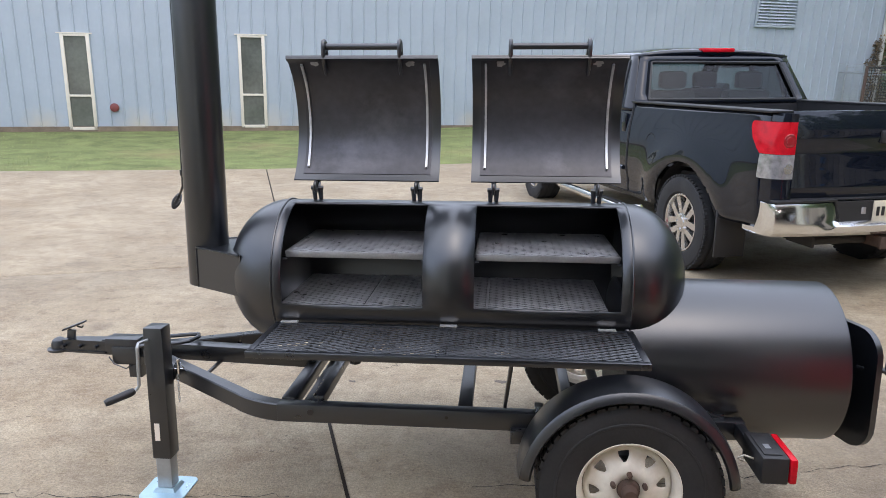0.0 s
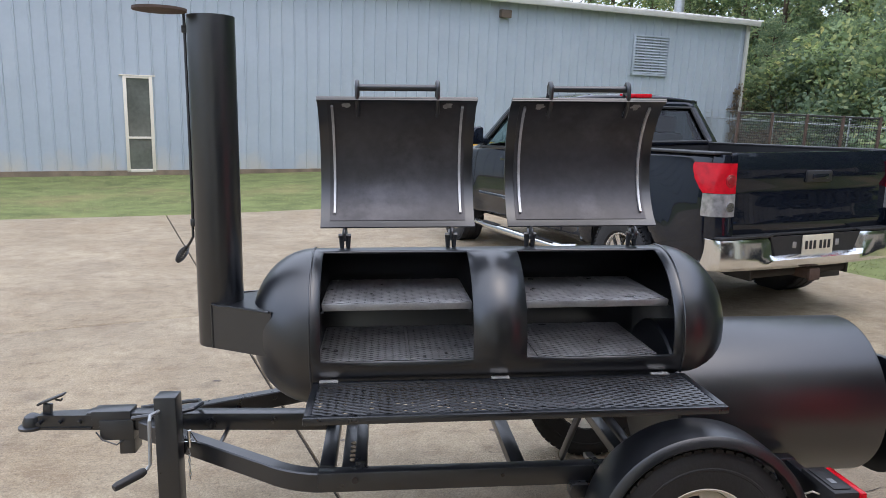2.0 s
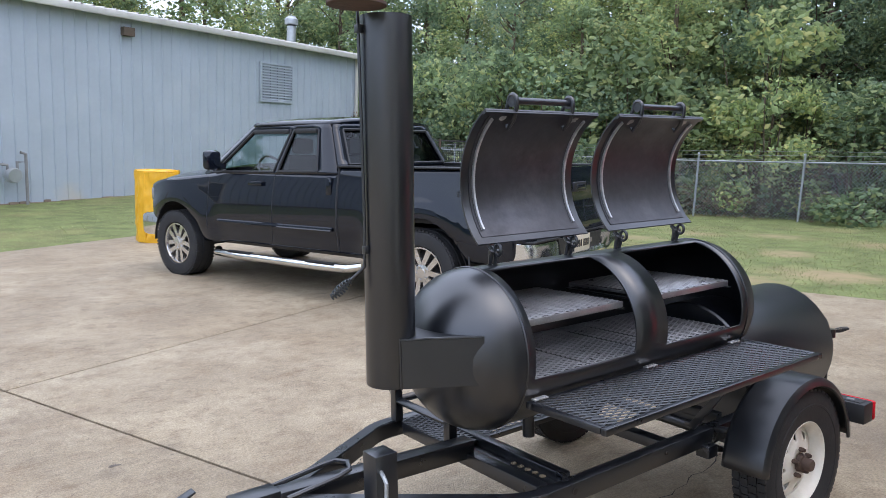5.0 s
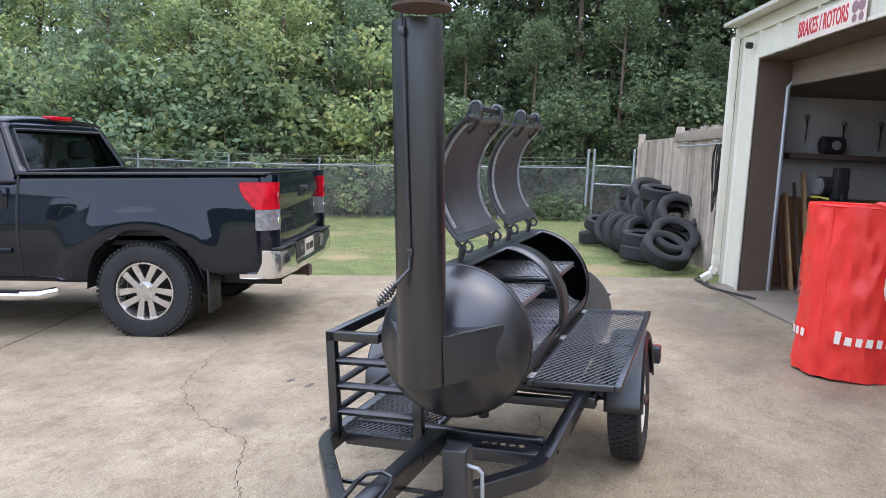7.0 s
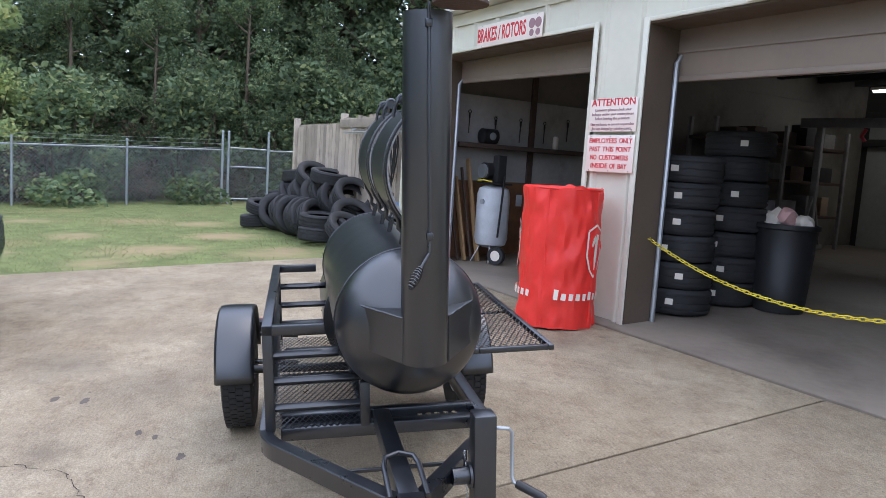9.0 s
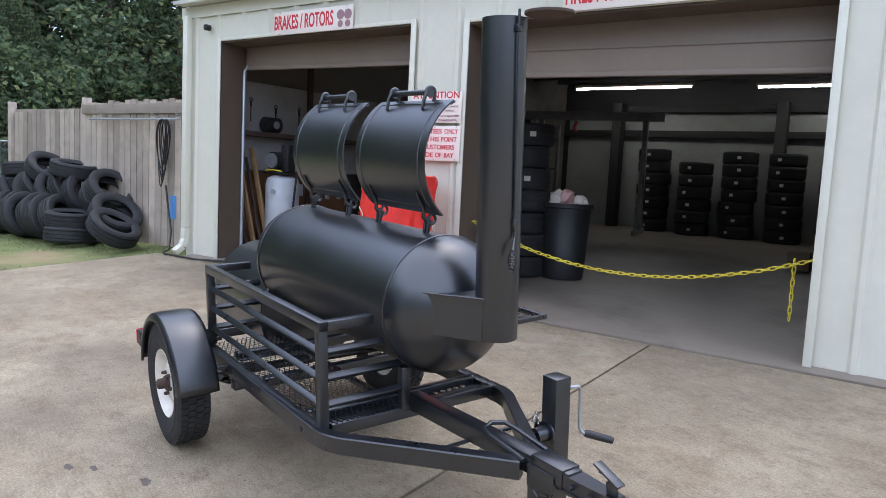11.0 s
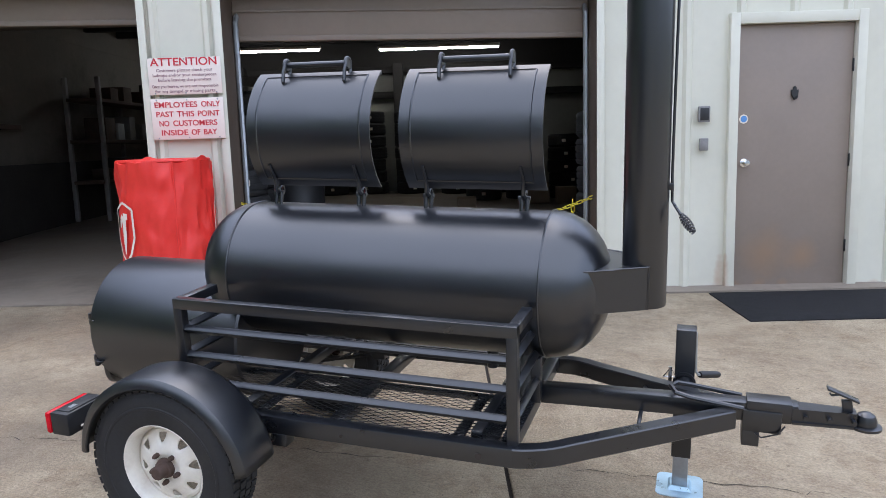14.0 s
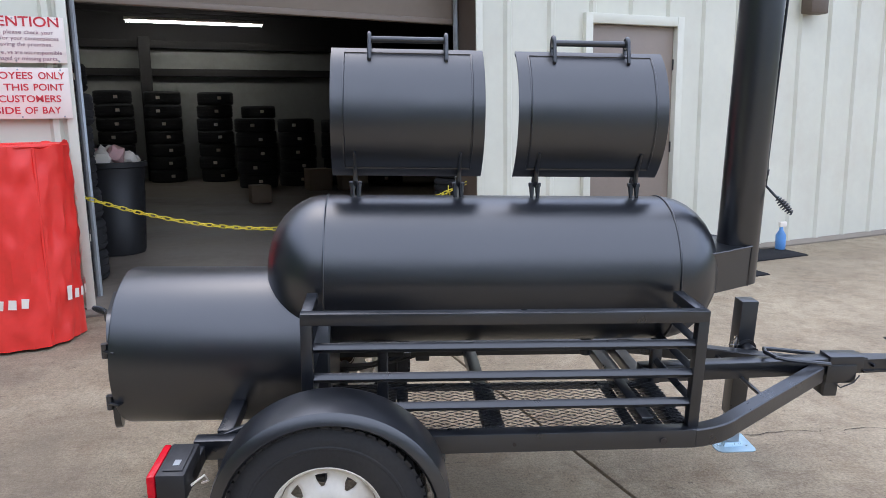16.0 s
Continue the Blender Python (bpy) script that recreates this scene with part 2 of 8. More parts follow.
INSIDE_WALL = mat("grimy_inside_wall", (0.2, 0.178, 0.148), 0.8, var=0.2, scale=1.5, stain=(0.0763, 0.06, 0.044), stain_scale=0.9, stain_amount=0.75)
# near-black metal; deep inside the workshop it also paints in the gloom
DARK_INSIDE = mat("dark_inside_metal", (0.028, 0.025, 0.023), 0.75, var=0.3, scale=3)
SHOP_FLOOR = mat("worn_shop_floor", (0.229, 0.19, 0.148), 0.5, var=0.2, scale=1.4, stain=(0.0654, 0.052, 0.0405), stain_scale=0.8, stain_amount=0.7, bump=0.05)
PLYWOOD = mat("oiled_plywood", (0.2, 0.092, 0.04), 0.65, var=0.3, scale=3, stain=(0.0545, 0.035, 0.022), stain_scale=1.6, stain_amount=0.8)
FENCE_WOOD = mat("weathered_fence_board", (0.42, 0.35, 0.275), 0.85, var=0.3, scale=6, bump=0.25, bump_scale=40, rand=0.28, stain=(0.2, 0.17, 0.14), stain_scale=3, stain_amount=0.5)
GALV = mat("galvanised_steel", (0.42, 0.44, 0.45), 0.45, metal=0.7, var=0.15, scale=10)
TRUCK_PAINT = mat("dark_slate_clearcoat", (0.0035, 0.006, 0.012), 0.5, var=0.1, scale=2, spec=0.06, coat=1.0, rough_var=0.02)
ALLOY = mat("alloy_wheel", (0.62, 0.6, 0.57), 0.22, metal=0.85, var=0.15, scale=12)
RED_VINYL = mat("red_vinyl", (0.82, 0.04, 0.03), 0.4, var=0.08, scale=4, bump=0.16, bump_scale=11, coat=0.1)
WHITE_PRINT = mat("white_print", (0.86, 0.78, 0.669), 0.5, var=0.05, scale=10)
RED_PRINT = mat("red_print", (0.6, 0.035, 0.045), 0.5, var=0.05, scale=10)
GREY_PRINT = mat("grey_print", (0.35, 0.2, 0.22), 0.5, var=0.05, scale=10)
YELLOW_VINYL = mat("yellow_vinyl", (0.78, 0.42, 0.02), 0.4, var=0.12, scale=4, bump=0.2, bump_scale=7)
YELLOW_CHAIN = mat("yellow_plastic_chain", (0.75, 0.62, 0.05), 0.4, var=0.1, scale=20)
BARK = mat("bark", (0.131, 0.095, 0.066), 0.9, var=0.4, scale=5, bump=0.5, bump_scale=30)
# grey of the panes' reflection is mixed into the base colour
WINDOW_DARK = mat("grey_window_glass", (0.13, 0.135, 0.115), 0.08, var=0.35, scale=1.5, spec=0.6, rough_var=0.02)
SIGN_WHITE = mat("white_sign_board", (0.85, 0.75, 0.66), 0.4, var=0.04, scale=5)
GREY_TANK = mat("grey_compressor_paint", (0.55, 0.57, 0.59), 0.4, var=0.15, scale=6)
MAT_RUBBER = mat("door_mat_rubber", (0.022, 0.022, 0.023), 0.95, var=0.35, scale=12, bump=0.4, spec=0.15)
OLD_STEEL = mat("old_grey_steel", (0.26, 0.25, 0.24), 0.6, metal=0.2, var=0.3, scale=6)
RUST = mat("rusty_steel", (0.09, 0.058, 0.044), 0.8, metal=0.2, var=0.4, scale=8, bump=0.2)
STONE = mat("footing_stone", (0.218, 0.165, 0.114), 0.9, var=0.4, scale=4, bump=0.5)


def leaf_mat(name, dark, light, yellow):
    m = bpy.data.materials.new(name)
    m.use_nodes = True
    n, l = m.node_tree.nodes, m.node_tree.links
    b = n["Principled BSDF"]
    geo = n.new("ShaderNodeNewGeometry")
    r = n.new("ShaderNodeValToRGB")
    l.new(geo.outputs["Random Per Island"], r.inputs[0])
    r.color_ramp.elements[0].color, r.color_ramp.elements[1].color = (*dark, 1), (*yellow, 1)
    e = r.color_ramp.elements.new(0.7)
    e.color = (*light, 1)
    oi = n.new("ShaderNodeObjectInfo")
    hs = n.new("ShaderNodeHueSaturation")
    mr = n.new("ShaderNodeMapRange")
    mr.inputs["To Min"].default_value, mr.inputs["To Max"].default_value = 0.85, 1.4
    l.new(oi.outputs["Random"], mr.inputs["Value"])
    l.new(mr.outputs[0], hs.inputs["Value"])
    l.new(r.outputs[0], hs.inputs["Color"])
    l.new(hs.outputs[0], b.inputs["Base Color"])
    b.inputs["Roughness"].default_value = 0.6
    b.inputs["Specular IOR Level"].default_value = 0.25
    tr = n.new("ShaderNodeBsdfTranslucent")
    l.new(hs.outputs[0], tr.inputs["Color"])
    ms = n.new("ShaderNodeMixShader")
    ms.inputs[0].default_value = 0.5
    l.new(b.outputs[0], ms.inputs[1])
    l.new(tr.outputs[0], ms.inputs[2])
    l.new(ms.outputs[0], n["Material Output"].inputs[0])
    return m


LEAF_A = leaf_mat("oak_leaf", (0.155, 0.21, 0.115), (0.305, 0.39, 0.2), (0.47, 0.48, 0.22))
LEAF_B = leaf_mat("pale_leaf", (0.195, 0.25, 0.125), (0.375, 0.455, 0.205), (0.58, 0.54, 0.23))
LEAF_C = leaf_mat("vine_leaf", (0.14, 0.2, 0.13), (0.27, 0.36, 0.215), (0.42, 0.45, 0.235))
# darker copy of the leaf colours, the wood's shade painted in
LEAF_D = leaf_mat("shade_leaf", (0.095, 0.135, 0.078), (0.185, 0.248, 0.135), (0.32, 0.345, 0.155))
LEAF_DRY = leaf_mat("dry_leaf", (0.15, 0.12, 0.085), (0.25, 0.2, 0.14), (0.36, 0.27, 0.16))
WHITE_TRIM = mat("white_window_trim", (0.741, 0.67, 0.554), 0.45, var=0.08, scale=6, stain=(0.545, 0.42, 0.264), stain_scale=1.5, stain_amount=0.3)


# ---- mesh helpers ----
def part(name, bm, material, parent, label=""):
    """Links a bmesh as one mesh object under a thing or a part."""
    bm.normal_update()
    for f in bm.faces:
        f.smooth = True
    for e in bm.edges:
        if len(e.link_faces) == 2:
            e.smooth = e.calc_face_angle(0) < 0.6
    me = bpy.data.meshes.new(name)
    bm.to_mesh(me)
    bm.free()
    me.materials.append(material)
    ob = new(name, me)
    ob.parent = parent
    if label:
        ob["label"] = label
    return ob


def share(name, ob, parent, m):
    """A further part on the mesh of an earlier one."""
    o = new(name, ob.data)
    o.parent = parent
    o.matrix_basis = m
    return o


def thing(name, label, category, m=None, group="", kind=""):
    ob = new(name)
    ob.empty_display_size = 0.1
    ob.matrix_basis = m or Matrix()
    return tagged(ob, label, category, group, kind)


def single(name, bm, material, label, category, m=None, group="", kind=""):
    ob = part(name, bm, material, None)
    ob.matrix_basis = m or Matrix()
    return tagged(ob, label, category, group, kind)


def box(bm, lo, hi, m=None, bevel=0.0):
    vs = [bm.verts.new((m or Matrix()) @ Vector((x, y, z))) for x in (lo[0], hi[0]) for y in (lo[1], hi[1]) for z in (lo[2], hi[2])]
    fs = [bm.faces.new([vs[i] for i in q]) for q in ((0, 1, 3, 2), (4, 6, 7, 5), (0, 4, 5, 1), (2, 3, 7, 6), (0, 2, 6, 4), (1, 5, 7, 3))]
    if bevel:
        bmesh.ops.bevel(bm, geom=list({e for f in fs for e in f.edges}), offset=bevel, segments=2, affect="EDGES", profile=0.5)
    return bm


def beam(bm, p, q, w, h, up=(0, 0, 1), bevel=0.003):
    """A rectangular bar from p to q, w wide and h high."""
    p, q = Vector(p), Vector(q)
    d = q - p
    a = d.normalized()
    s = a.cross(Vector(up)).normalized()
    t = s.cross(a)
    m = Matrix((a, s, t)).transposed().to_4x4()
    m.translation = p
    return box(bm, (0, -w / 2, -h / 2), (d.length, w / 2, h / 2), m, bevel)


def rod(bm, pts, r, n=8, cap=True, closed=False):
    """A round bar through points; r may be a list."""
    pts = [Vector(p) for p in pts]
    rs = r if isinstance(r, (list, tuple)) else [r] * len(pts)
    rings = []
    ref = Vector((0.31, 0.22, 0.93))
    for i, p in enumerate(pts):
        if closed:
            d = pts[(i + 1) % len(pts)] - pts[i - 1]
        else:
            d = pts[min(i + 1, len(pts) - 1)] - pts[max(i - 1, 0)]
        d.normalize()
        s = d.cross(ref)
        if s.length < 0.05:
            s = d.cross(Vector((1, 0, 0)))
        s.normalize()
        ref = s.cross(d)
        rings.append([bm.verts.new(p + rs[i] * (math.cos(k * 2 * math.pi / n) * s + math.sin(k * 2 * math.pi / n) * ref)) for k in range(n)])
    pairs = list(zip(rings, rings[1:])) + ([(rings[-1], rings[0])] if closed else [])
    for a, b in pairs:
        for k in range(n):
            bm.faces.new((a[k], a[(k + 1) % n], b[(k + 1) % n], b[k]))
    if cap and not closed:
        bm.faces.new(rings[0][::-1])
        bm.faces.new(rings[-1])
    return bm


def lathe(bm, prof, n=48, m=None, cap=False):
    """Turns (r, h) pairs round the z axis of m."""
    m = m or Matrix()
    rings = []
    for r, h in prof:
        if r < 1e-5:
            rings.append([bm.verts.new(m @ Vector((0, 0, h)))])
        else:
            rings.append([bm.verts.new(m @ Vector((r * math.cos(k * 2 * math.pi / n), r * math.sin(k * 2 * math.pi / n), h))) for k in range(n)])
    for a, b in zip(rings, rings[1:]):
        for k in range(n):
            j = (k + 1) % n
            if len(a) == 1:
                bm.faces.new((a[0], b[j], b[k]))
            elif len(b) == 1:
                bm.faces.new((a[k], a[j], b[0]))
            else:
                bm.faces.new((a[k], a[j], b[j], b[k]))
    if cap:
        for ring, flip in ((rings[0], True), (rings[-1], False)):
            if len(ring) > 2:
                bm.faces.new(ring[::-1] if flip else ring)
    return bm


def prism(bm, poly, depth, m=None):
    """A flat outline (x, y) pulled out along z of m."""
    m = m or Matrix()
    a = [bm.verts.new(m @ Vector((x, y, 0))) for x, y in poly]
    b = [bm.verts.new(m @ Vector((x, y, depth))) for x, y in poly]
    bm.faces.new(a[::-1])
    bm.faces.new(b)
    for i in range(len(poly)):
        j = (i + 1) % len(poly)
        bm.faces.new((a[i], a[j], b[j], b[i]))
    return bm


def arc_plate(bm, yc, zc, r, a0, a1, x0, x1, thick, n=24):
    """A curved plate round the x axis; angles from +z towards -y."""
    grid = []
    for i in range(n + 1):
        a = a0 + (a1 - a0) * i / n
        grid.append([bm.verts.new((x, yc - math.sin(a) * rr, zc + math.cos(a) * rr)) for x, rr in ((x0, r), (x1, r), (x1, r + thick), (x0, r + thick))])
    for a, b in zip(grid, grid[1:]):
        for k in range(4):
            j = (k + 1) % 4
            bm.faces.new((a[k], b[k], b[j], a[j]))
    bm.faces.new(grid[0])
    bm.faces.new(grid[-1][::-1])
    return bm


def expanded(bm, x0, x1, y0, y1, z, lw=0.051, sw=0.0235, strand=0.005, thick=0.0018, lean=0.35):
    """Expanded metal: diamonds long in x, whose strands lean towards -y."""
    nx, ny = max(1, round((x1 - x0) / lw)), max(1, round((y1 - y0) / sw))
    lw, sw = (x1 - x0) / nx, (y1 - y0) / ny
    up = Vector((0, 0, thick))
    def strip(p, q):
        p, q = Vector(p), Vector(q)
        d = q - p
        s = Vector((-d.y, d.x, 0)).normalized()
        s = s if s.y > 0 else -s
        s = (s * math.sqrt(1 - lean * lean) + Vector((0, 0, lean))) * strand / 2
        v = [bm.verts.new(c) for c in (p - s, p + s, q + s, q - s, p - s + up, p + s + up, q + s + up, q - s + up)]
        for f in ((0, 3, 2, 1), (4, 5, 6, 7), (0, 1, 5, 4), (1, 2, 6, 5), (2, 3, 7, 6), (3, 0, 4, 7)):
            bm.faces.new([v[k] for k in f])
    for i in range(nx):
        for j in range(ny):
            cx, cy = x0 + i * lw, y0 + j * sw
            low, top = (cx + lw / 2, cy, z), (cx + lw / 2, cy + sw, z)
            left, right = (cx, cy + sw / 2, z), (cx + lw, cy + sw / 2, z)
            for p, q in ((left, low), (low, right), (left, top), (top, right)):
                strip(p, q)
    return bm


def new_bm():
    return bmesh.new()


def text_on(name, words, size, m, material, parent, width=None, extrude=0.002, label="", bold=0.0):
    """Lettering as a mesh, centred, fitted to a width."""
    cu = bpy.data.curves.new(name, "FONT")
    cu.body, cu.size, cu.align_x, cu.align_y, cu.extrude = words, size, "CENTER", "CENTER", extrude
    cu.offset = bold * size
    tmp = bpy.data.objects.new(name, cu)
    scene.collection.objects.link(tmp)
    dg = bpy.context.evaluated_depsgraph_get()
    me = bpy.data.meshes.new_from_object(tmp.evaluated_get(dg))
    bpy.data.objects.remove(tmp)
    bpy.data.curves.remove(cu)
    if width:
        xs = [v.co.x for v in me.vertices]
        f = width / (max(xs) - min(xs))
        for v in me.vertices:
            v.co.x *= f
    me.materials.clear()
    me.materials.append(material)
    ob = new(name, me)
    ob.parent = parent
    ob.matrix_basis = m
    if label:
        ob["label"] = label
    return ob

# ---- the smoker trailer ----
STEEL_SCUFF = mat("scuffed_steel", (0.42, 0.41, 0.4), 0.5, metal=0.3, var=0.4, scale=30)


def build_trailer():
    random.seed(4)
    t = thing("smoker_trailer", "black offset barbecue smoker welded on a single-axle trailer, both lids open", "smoker trailer", RIG)
    ZC, R = 0.831, 0.272
    # cooking chamber: a propane tank shape with two openings cut in the front
    openings = ((-0.585, -0.09), (0.086, 0.582))
    a0, a1 = radians(10.5), radians(103)
    bm = new_bm()
    xs = [-0.617, -0.585, -0.42, -0.25, -0.09, 0.0, 0.086, 0.25, 0.42, 0.582, 0.617]
    angs = sorted({round(a0 + (a1 - a0) * i / 20, 5) for i in range(21)} | {round(a1 + (2 * math.pi + a0 - a1) * i / 56, 5) for i in range(56)})
    prof = []
    for k in range(10, -1, -1):
        a = k / 10 * math.pi / 2
        prof.append((-0.617 - 0.222 * math.sin(a), max(R * 1.004 * math.cos(a) ** 0.92, 0.0)))
    full = prof + [(x, R) for x in xs] + [(-x, r) for x, r in prof[::-1]]
    rings = []
    for x, r in full:
        if r < 1e-4:
            rings.append([bm.verts.new((x, 0, ZC))] * len(angs))
        else:
            rings.append([bm.verts.new((x, -math.sin(a) * r, ZC + math.cos(a) * r)) for a in angs])
    for (xa, ra), (xb, rb), A, Bq in zip(full, full[1:], rings, rings[1:]):
        xm = (xa + xb) / 2
        for k in range(len(angs)):
            j = (k + 1) % len(angs)
            am = angs[k] + 0.001
            if any(p - 1e-3 < xm < q + 1e-3 for p, q in openings) and abs(xb - xa) > 1e-4 and a0 - 1e-3 <= am < a1 - 1e-3:
                continue
            vs = []
            for v in (A[k], A[j], Bq[j], Bq[k]):
                if v not in vs:
                    vs.append(v)
            if len(vs) >= 3:
                bm.faces.new(vs)
    bmesh.ops.recalc_face_normals(bm, faces=bm.faces)
    tank = part("cooking_chamber", bm, BLACK, t, "satin black tank body with two front openings")
    mod = tank.modifiers.new("wall", "SOLIDIFY")
    mod.thickness, mod.offset = 0.007, -1
    for sx in (-1, 1):
        bm = new_bm()
        rod(bm, [(sx * 0.619, -math.sin(a) * (R + 0.001), ZC + math.cos(a) * (R + 0.001)) for a in [k * 2 * math.pi / 72 for k in range(72)]], 0.004, 6, closed=True)
        part("weld_bead", bm, BLACK, tank)
    # lids
    def lid(x0, x1):
        yc, zc, r, span = -0.202, 1.381, 0.274, radians(53.5)
        mid = radians(-(90 - 6.4))
        bm = new_bm()
        arc_plate(bm, yc, zc, r, mid - span, mid + span, x0, x1, 0.006, 32)
        body = part("lid", bm, BLACK, t, "open curved lid with a bare steel inner face")
        bm = new_bm()
        arc_plate(bm, yc, zc, r - 0.0025, mid - span + 0.1, mid + span - 0.06, x0 + 0.032, x1 - 0.032, 0.002, 32)
        part("inner_face", bm, STEEL_IN, body, "heat-stained bare steel lining")
        for xx, az in ((x0 + 0.1, 0.13), (x1 - 0.1, 0.13), (x0 + 0.1, 2 * span - 0.2), (x1 - 0.1, 2 * span - 0.2)):
            bm = new_bm()
            a = mid + span - az
            ring = []
            for k in range(14):
                w = 0.017 * random.uniform(0.6, 1.2)
                b = a + w * math.sin(2 * math.pi * k / 14) * 0.9 / r
                ring.append(bm.verts.new((xx + w * math.cos(2 * math.pi * k / 14), yc - math.sin(b) * (r - 0.0032), zc + math.cos(b) * (r - 0.0032))))
            bm.faces.new(ring)
            part("scuff", bm, STEEL_SCUFF if az < 0.5 else STEEL_IN, body, "pale ground spot")
        for xx in (x0 + 0.049, x1 - 0.049):
            bm = new_bm()
            arc_plate(bm, yc, zc, r - 0.012, mid - span + 0.2, mid + span - 0.13, xx - 0.004, xx + 0.004, 0.009, 28)
            part("edge_strip", bm, STEEL_BAR, body, "bright ground steel strip")
        for za, xa, xb in ((mid + span - 0.035, x0, x1),):
            bm = new_bm()
            arc_plate(bm, yc, zc, r - 0.006, za - 0.035, za + 0.03, xa, xb, 0.006, 3)
            part("edge_bar", bm, BLACK_BAR, body)
        for xx in (x0 + 0.045, x1 - 0.045):
            bm = new_bm()
            rod(bm, [(xx + random.uniform(-1, 1) * 0.0008, yc - math.sin(a) * (r + 0.006), zc + math.cos(a) * (r + 0.006)) for a in [mid - span + 0.16 + (2 * span - 0.27) * k / 40 for k in range(41)]], 0.0042, 5)
            part("weld_bead", bm, BLACK, body)
        for a in (mid - span + 0.16, mid + span - 0.1):
            bm = new_bm()
            rod(bm, [(x0 + 0.045 + (x1 - x0 - 0.09) * k / 12, yc - math.sin(a) * (r + 0.006), zc + math.cos(a) * (r + 0.006)) for k in range(13)], 0.0042, 5)
            part("weld_bead", bm, BLACK, body)
        # handle: a pipe between two loop brackets
        xm = (x0 + x1) / 2
        hx = (xm - 0.135, xm + 0.135)
        bm = new_bm()
        rod(bm, [(hx[0] - 0.004, -0.045, 1.654), (hx[1] + 0.004, -0.045, 1.654)], 0.0115, 12)
        h = part("handle", bm, BLACK_BAR, body)
        for x in hx:
            bm = new_bm()
            loop = [(x, -0.045 + 0.02 * math.cos(a), 1.654 + 0.02 * math.sin(a)) for a in [math.pi * k / 8 for k in range(9)]]
            loop += [(x, -0.063, 1.628), (x, -0.05, 1.592), (x, -0.02, 1.562), (x, -0.006, 1.59), (x, -0.014, 1.628)]
            rod(bm, loop, 0.0075, 8, closed=True)
            lathe(bm, [(0, -0.005), (0.021, -0.005), (0.021, 0.005), (0, 0.005)], 16, Matrix.Translation((x, -0.045, 1.654)) @ pose(0, 0, 0, 0, 90, 0))
            part("handle_bracket", bm, BLACK_BAR, body)
        for x in (xm - 0.187, xm + 0.187):
            bm = new_bm()
            for s in (-0.011, 0.011):
                rod(bm, [(x + s, 0.012, 1.1), (x + s, 0.006, 1.125), (x + s, 0.0, 1.15)], [0.007, 0.009, 0.011], 8)
            rod(bm, [(x - 0.022, 0.0, 1.148), (x + 0.022, 0.0, 1.148)], 0.008, 10)
            part("hinge_ear", bm, BLACK_BAR, body)
            bm = new_bm()
            strap = [(x, 0.0, 1.148), (x, 0.022, 1.165), (x, 0.02, 1.19), (x, 0.03, 1.215), (x, 0.046, 1.24), (x, 0.058, 1.27)]
            rod(bm, strap, [0.012, 0.009, 0.008, 0.0075, 0.0065, 0.005], 8)
            rod(bm, [(x, -0.02 + 0.016 * math.cos(a), 1.155 + 0.019 * math.sin(a)) for a in [2 * math.pi * k / 12 for k in range(12)]], 0.006, 6, closed=True)
            part("hinge_strap", bm, BLACK_BAR, body)
    lid(-0.597, -0.057)
    lid(0.061, 0.6)
    # cooking grates
    def grate(x0, x1, y0, y1, z, bars=()):
        bm = new_bm()
        for y in (y0, y1):
            beam(bm, (x0, y, z), (x1, y, z), 0.006, 0.024)
        for x in (x0, x1, *bars):
            beam(bm, (x, y0, z + 0.004), (x, y1, z + 0.004), 0.022 if x in bars else 0.006, 0.012)
        g = part("grate", bm, STEEL_BARE, t, "bare steel cooking grate of expanded metal")
        bm = new_bm()
        expanded(bm, x0 + 0.004, x1 - 0.004, y0 + 0.004, y1 - 0.004, z + 0.011)
        part("expanded_mesh", bm, STEEL_BARE, g)
    grate(-0.582, -0.09, -0.205, 0.22, 0.938)
    grate(0.09, 0.58, -0.205, 0.22, 0.938)
    grate(-0.6, -0.3, -0.235, 0.22, 0.752)
    grate(-0.297, 0.0, -0.235, 0.22, 0.752)
    grate(0.003, 0.128, -0.235, 0.22, 0.752)
    grate(0.131, 0.545, -0.235, 0.22, 0.752)
    for x in (-0.585, -0.09, 0.09, 0.582):
        bm = new_bm()
        beam(bm, (x, -0.215, 0.922), (x, 0.235, 0.922), 0.02, 0.006)
        part("grate_rail", bm, BLACK_BAR, t)
    # fold-down front shelf
    bm = new_bm()
    beam(bm, (-0.612, -0.563, 0.693), (0.63, -0.563, 0.693), 0.022, 0.022)
    sh = part("shelf", bm, BLACK_BAR, t, "folding black shelf of expanded metal in front")
    for p, q, w, h in (((-0.612, -0.262, 0.693), (0.63, -0.262, 0.693), 0.022, 0.022), ((-0.601, -0.551, 0.6935), (-0.601, -0.274, 0.6935), 0.022, 0.0215),
                       ((0.619, -0.551, 0.6935), (0.619, -0.274, 0.6935), 0.022, 0.0215), ((0.0, -0.551, 0.688), (0.0, -0.274, 0.688), 0.02, 0.008)):
        bm = new_bm()
        beam(bm, p, q, w, h)
        part("shelf_bar", bm, BLACK_BAR, sh)
    bm = new_bm()
    expanded(bm, -0.597, 0.615, -0.558, -0.268, 0.7)
    part("expanded_mesh", bm, BLACK_BAR, sh)
    for x in (-0.56, -0.0, 0.54):
        bm = new_bm()
        box(bm, (x - 0.03, -0.272, 0.7045), (x + 0.03, -0.25, 0.709), None, 0.001)
        part("shelf_hinge", bm, STEEL_BAR, sh)
    for x in (0.2,):
        bm = new_bm()
        beam(bm, (x, -0.3, 0.44), (x + 0.02, -0.47, 0.68), 0.028, 0.012, (1, 0, 0))
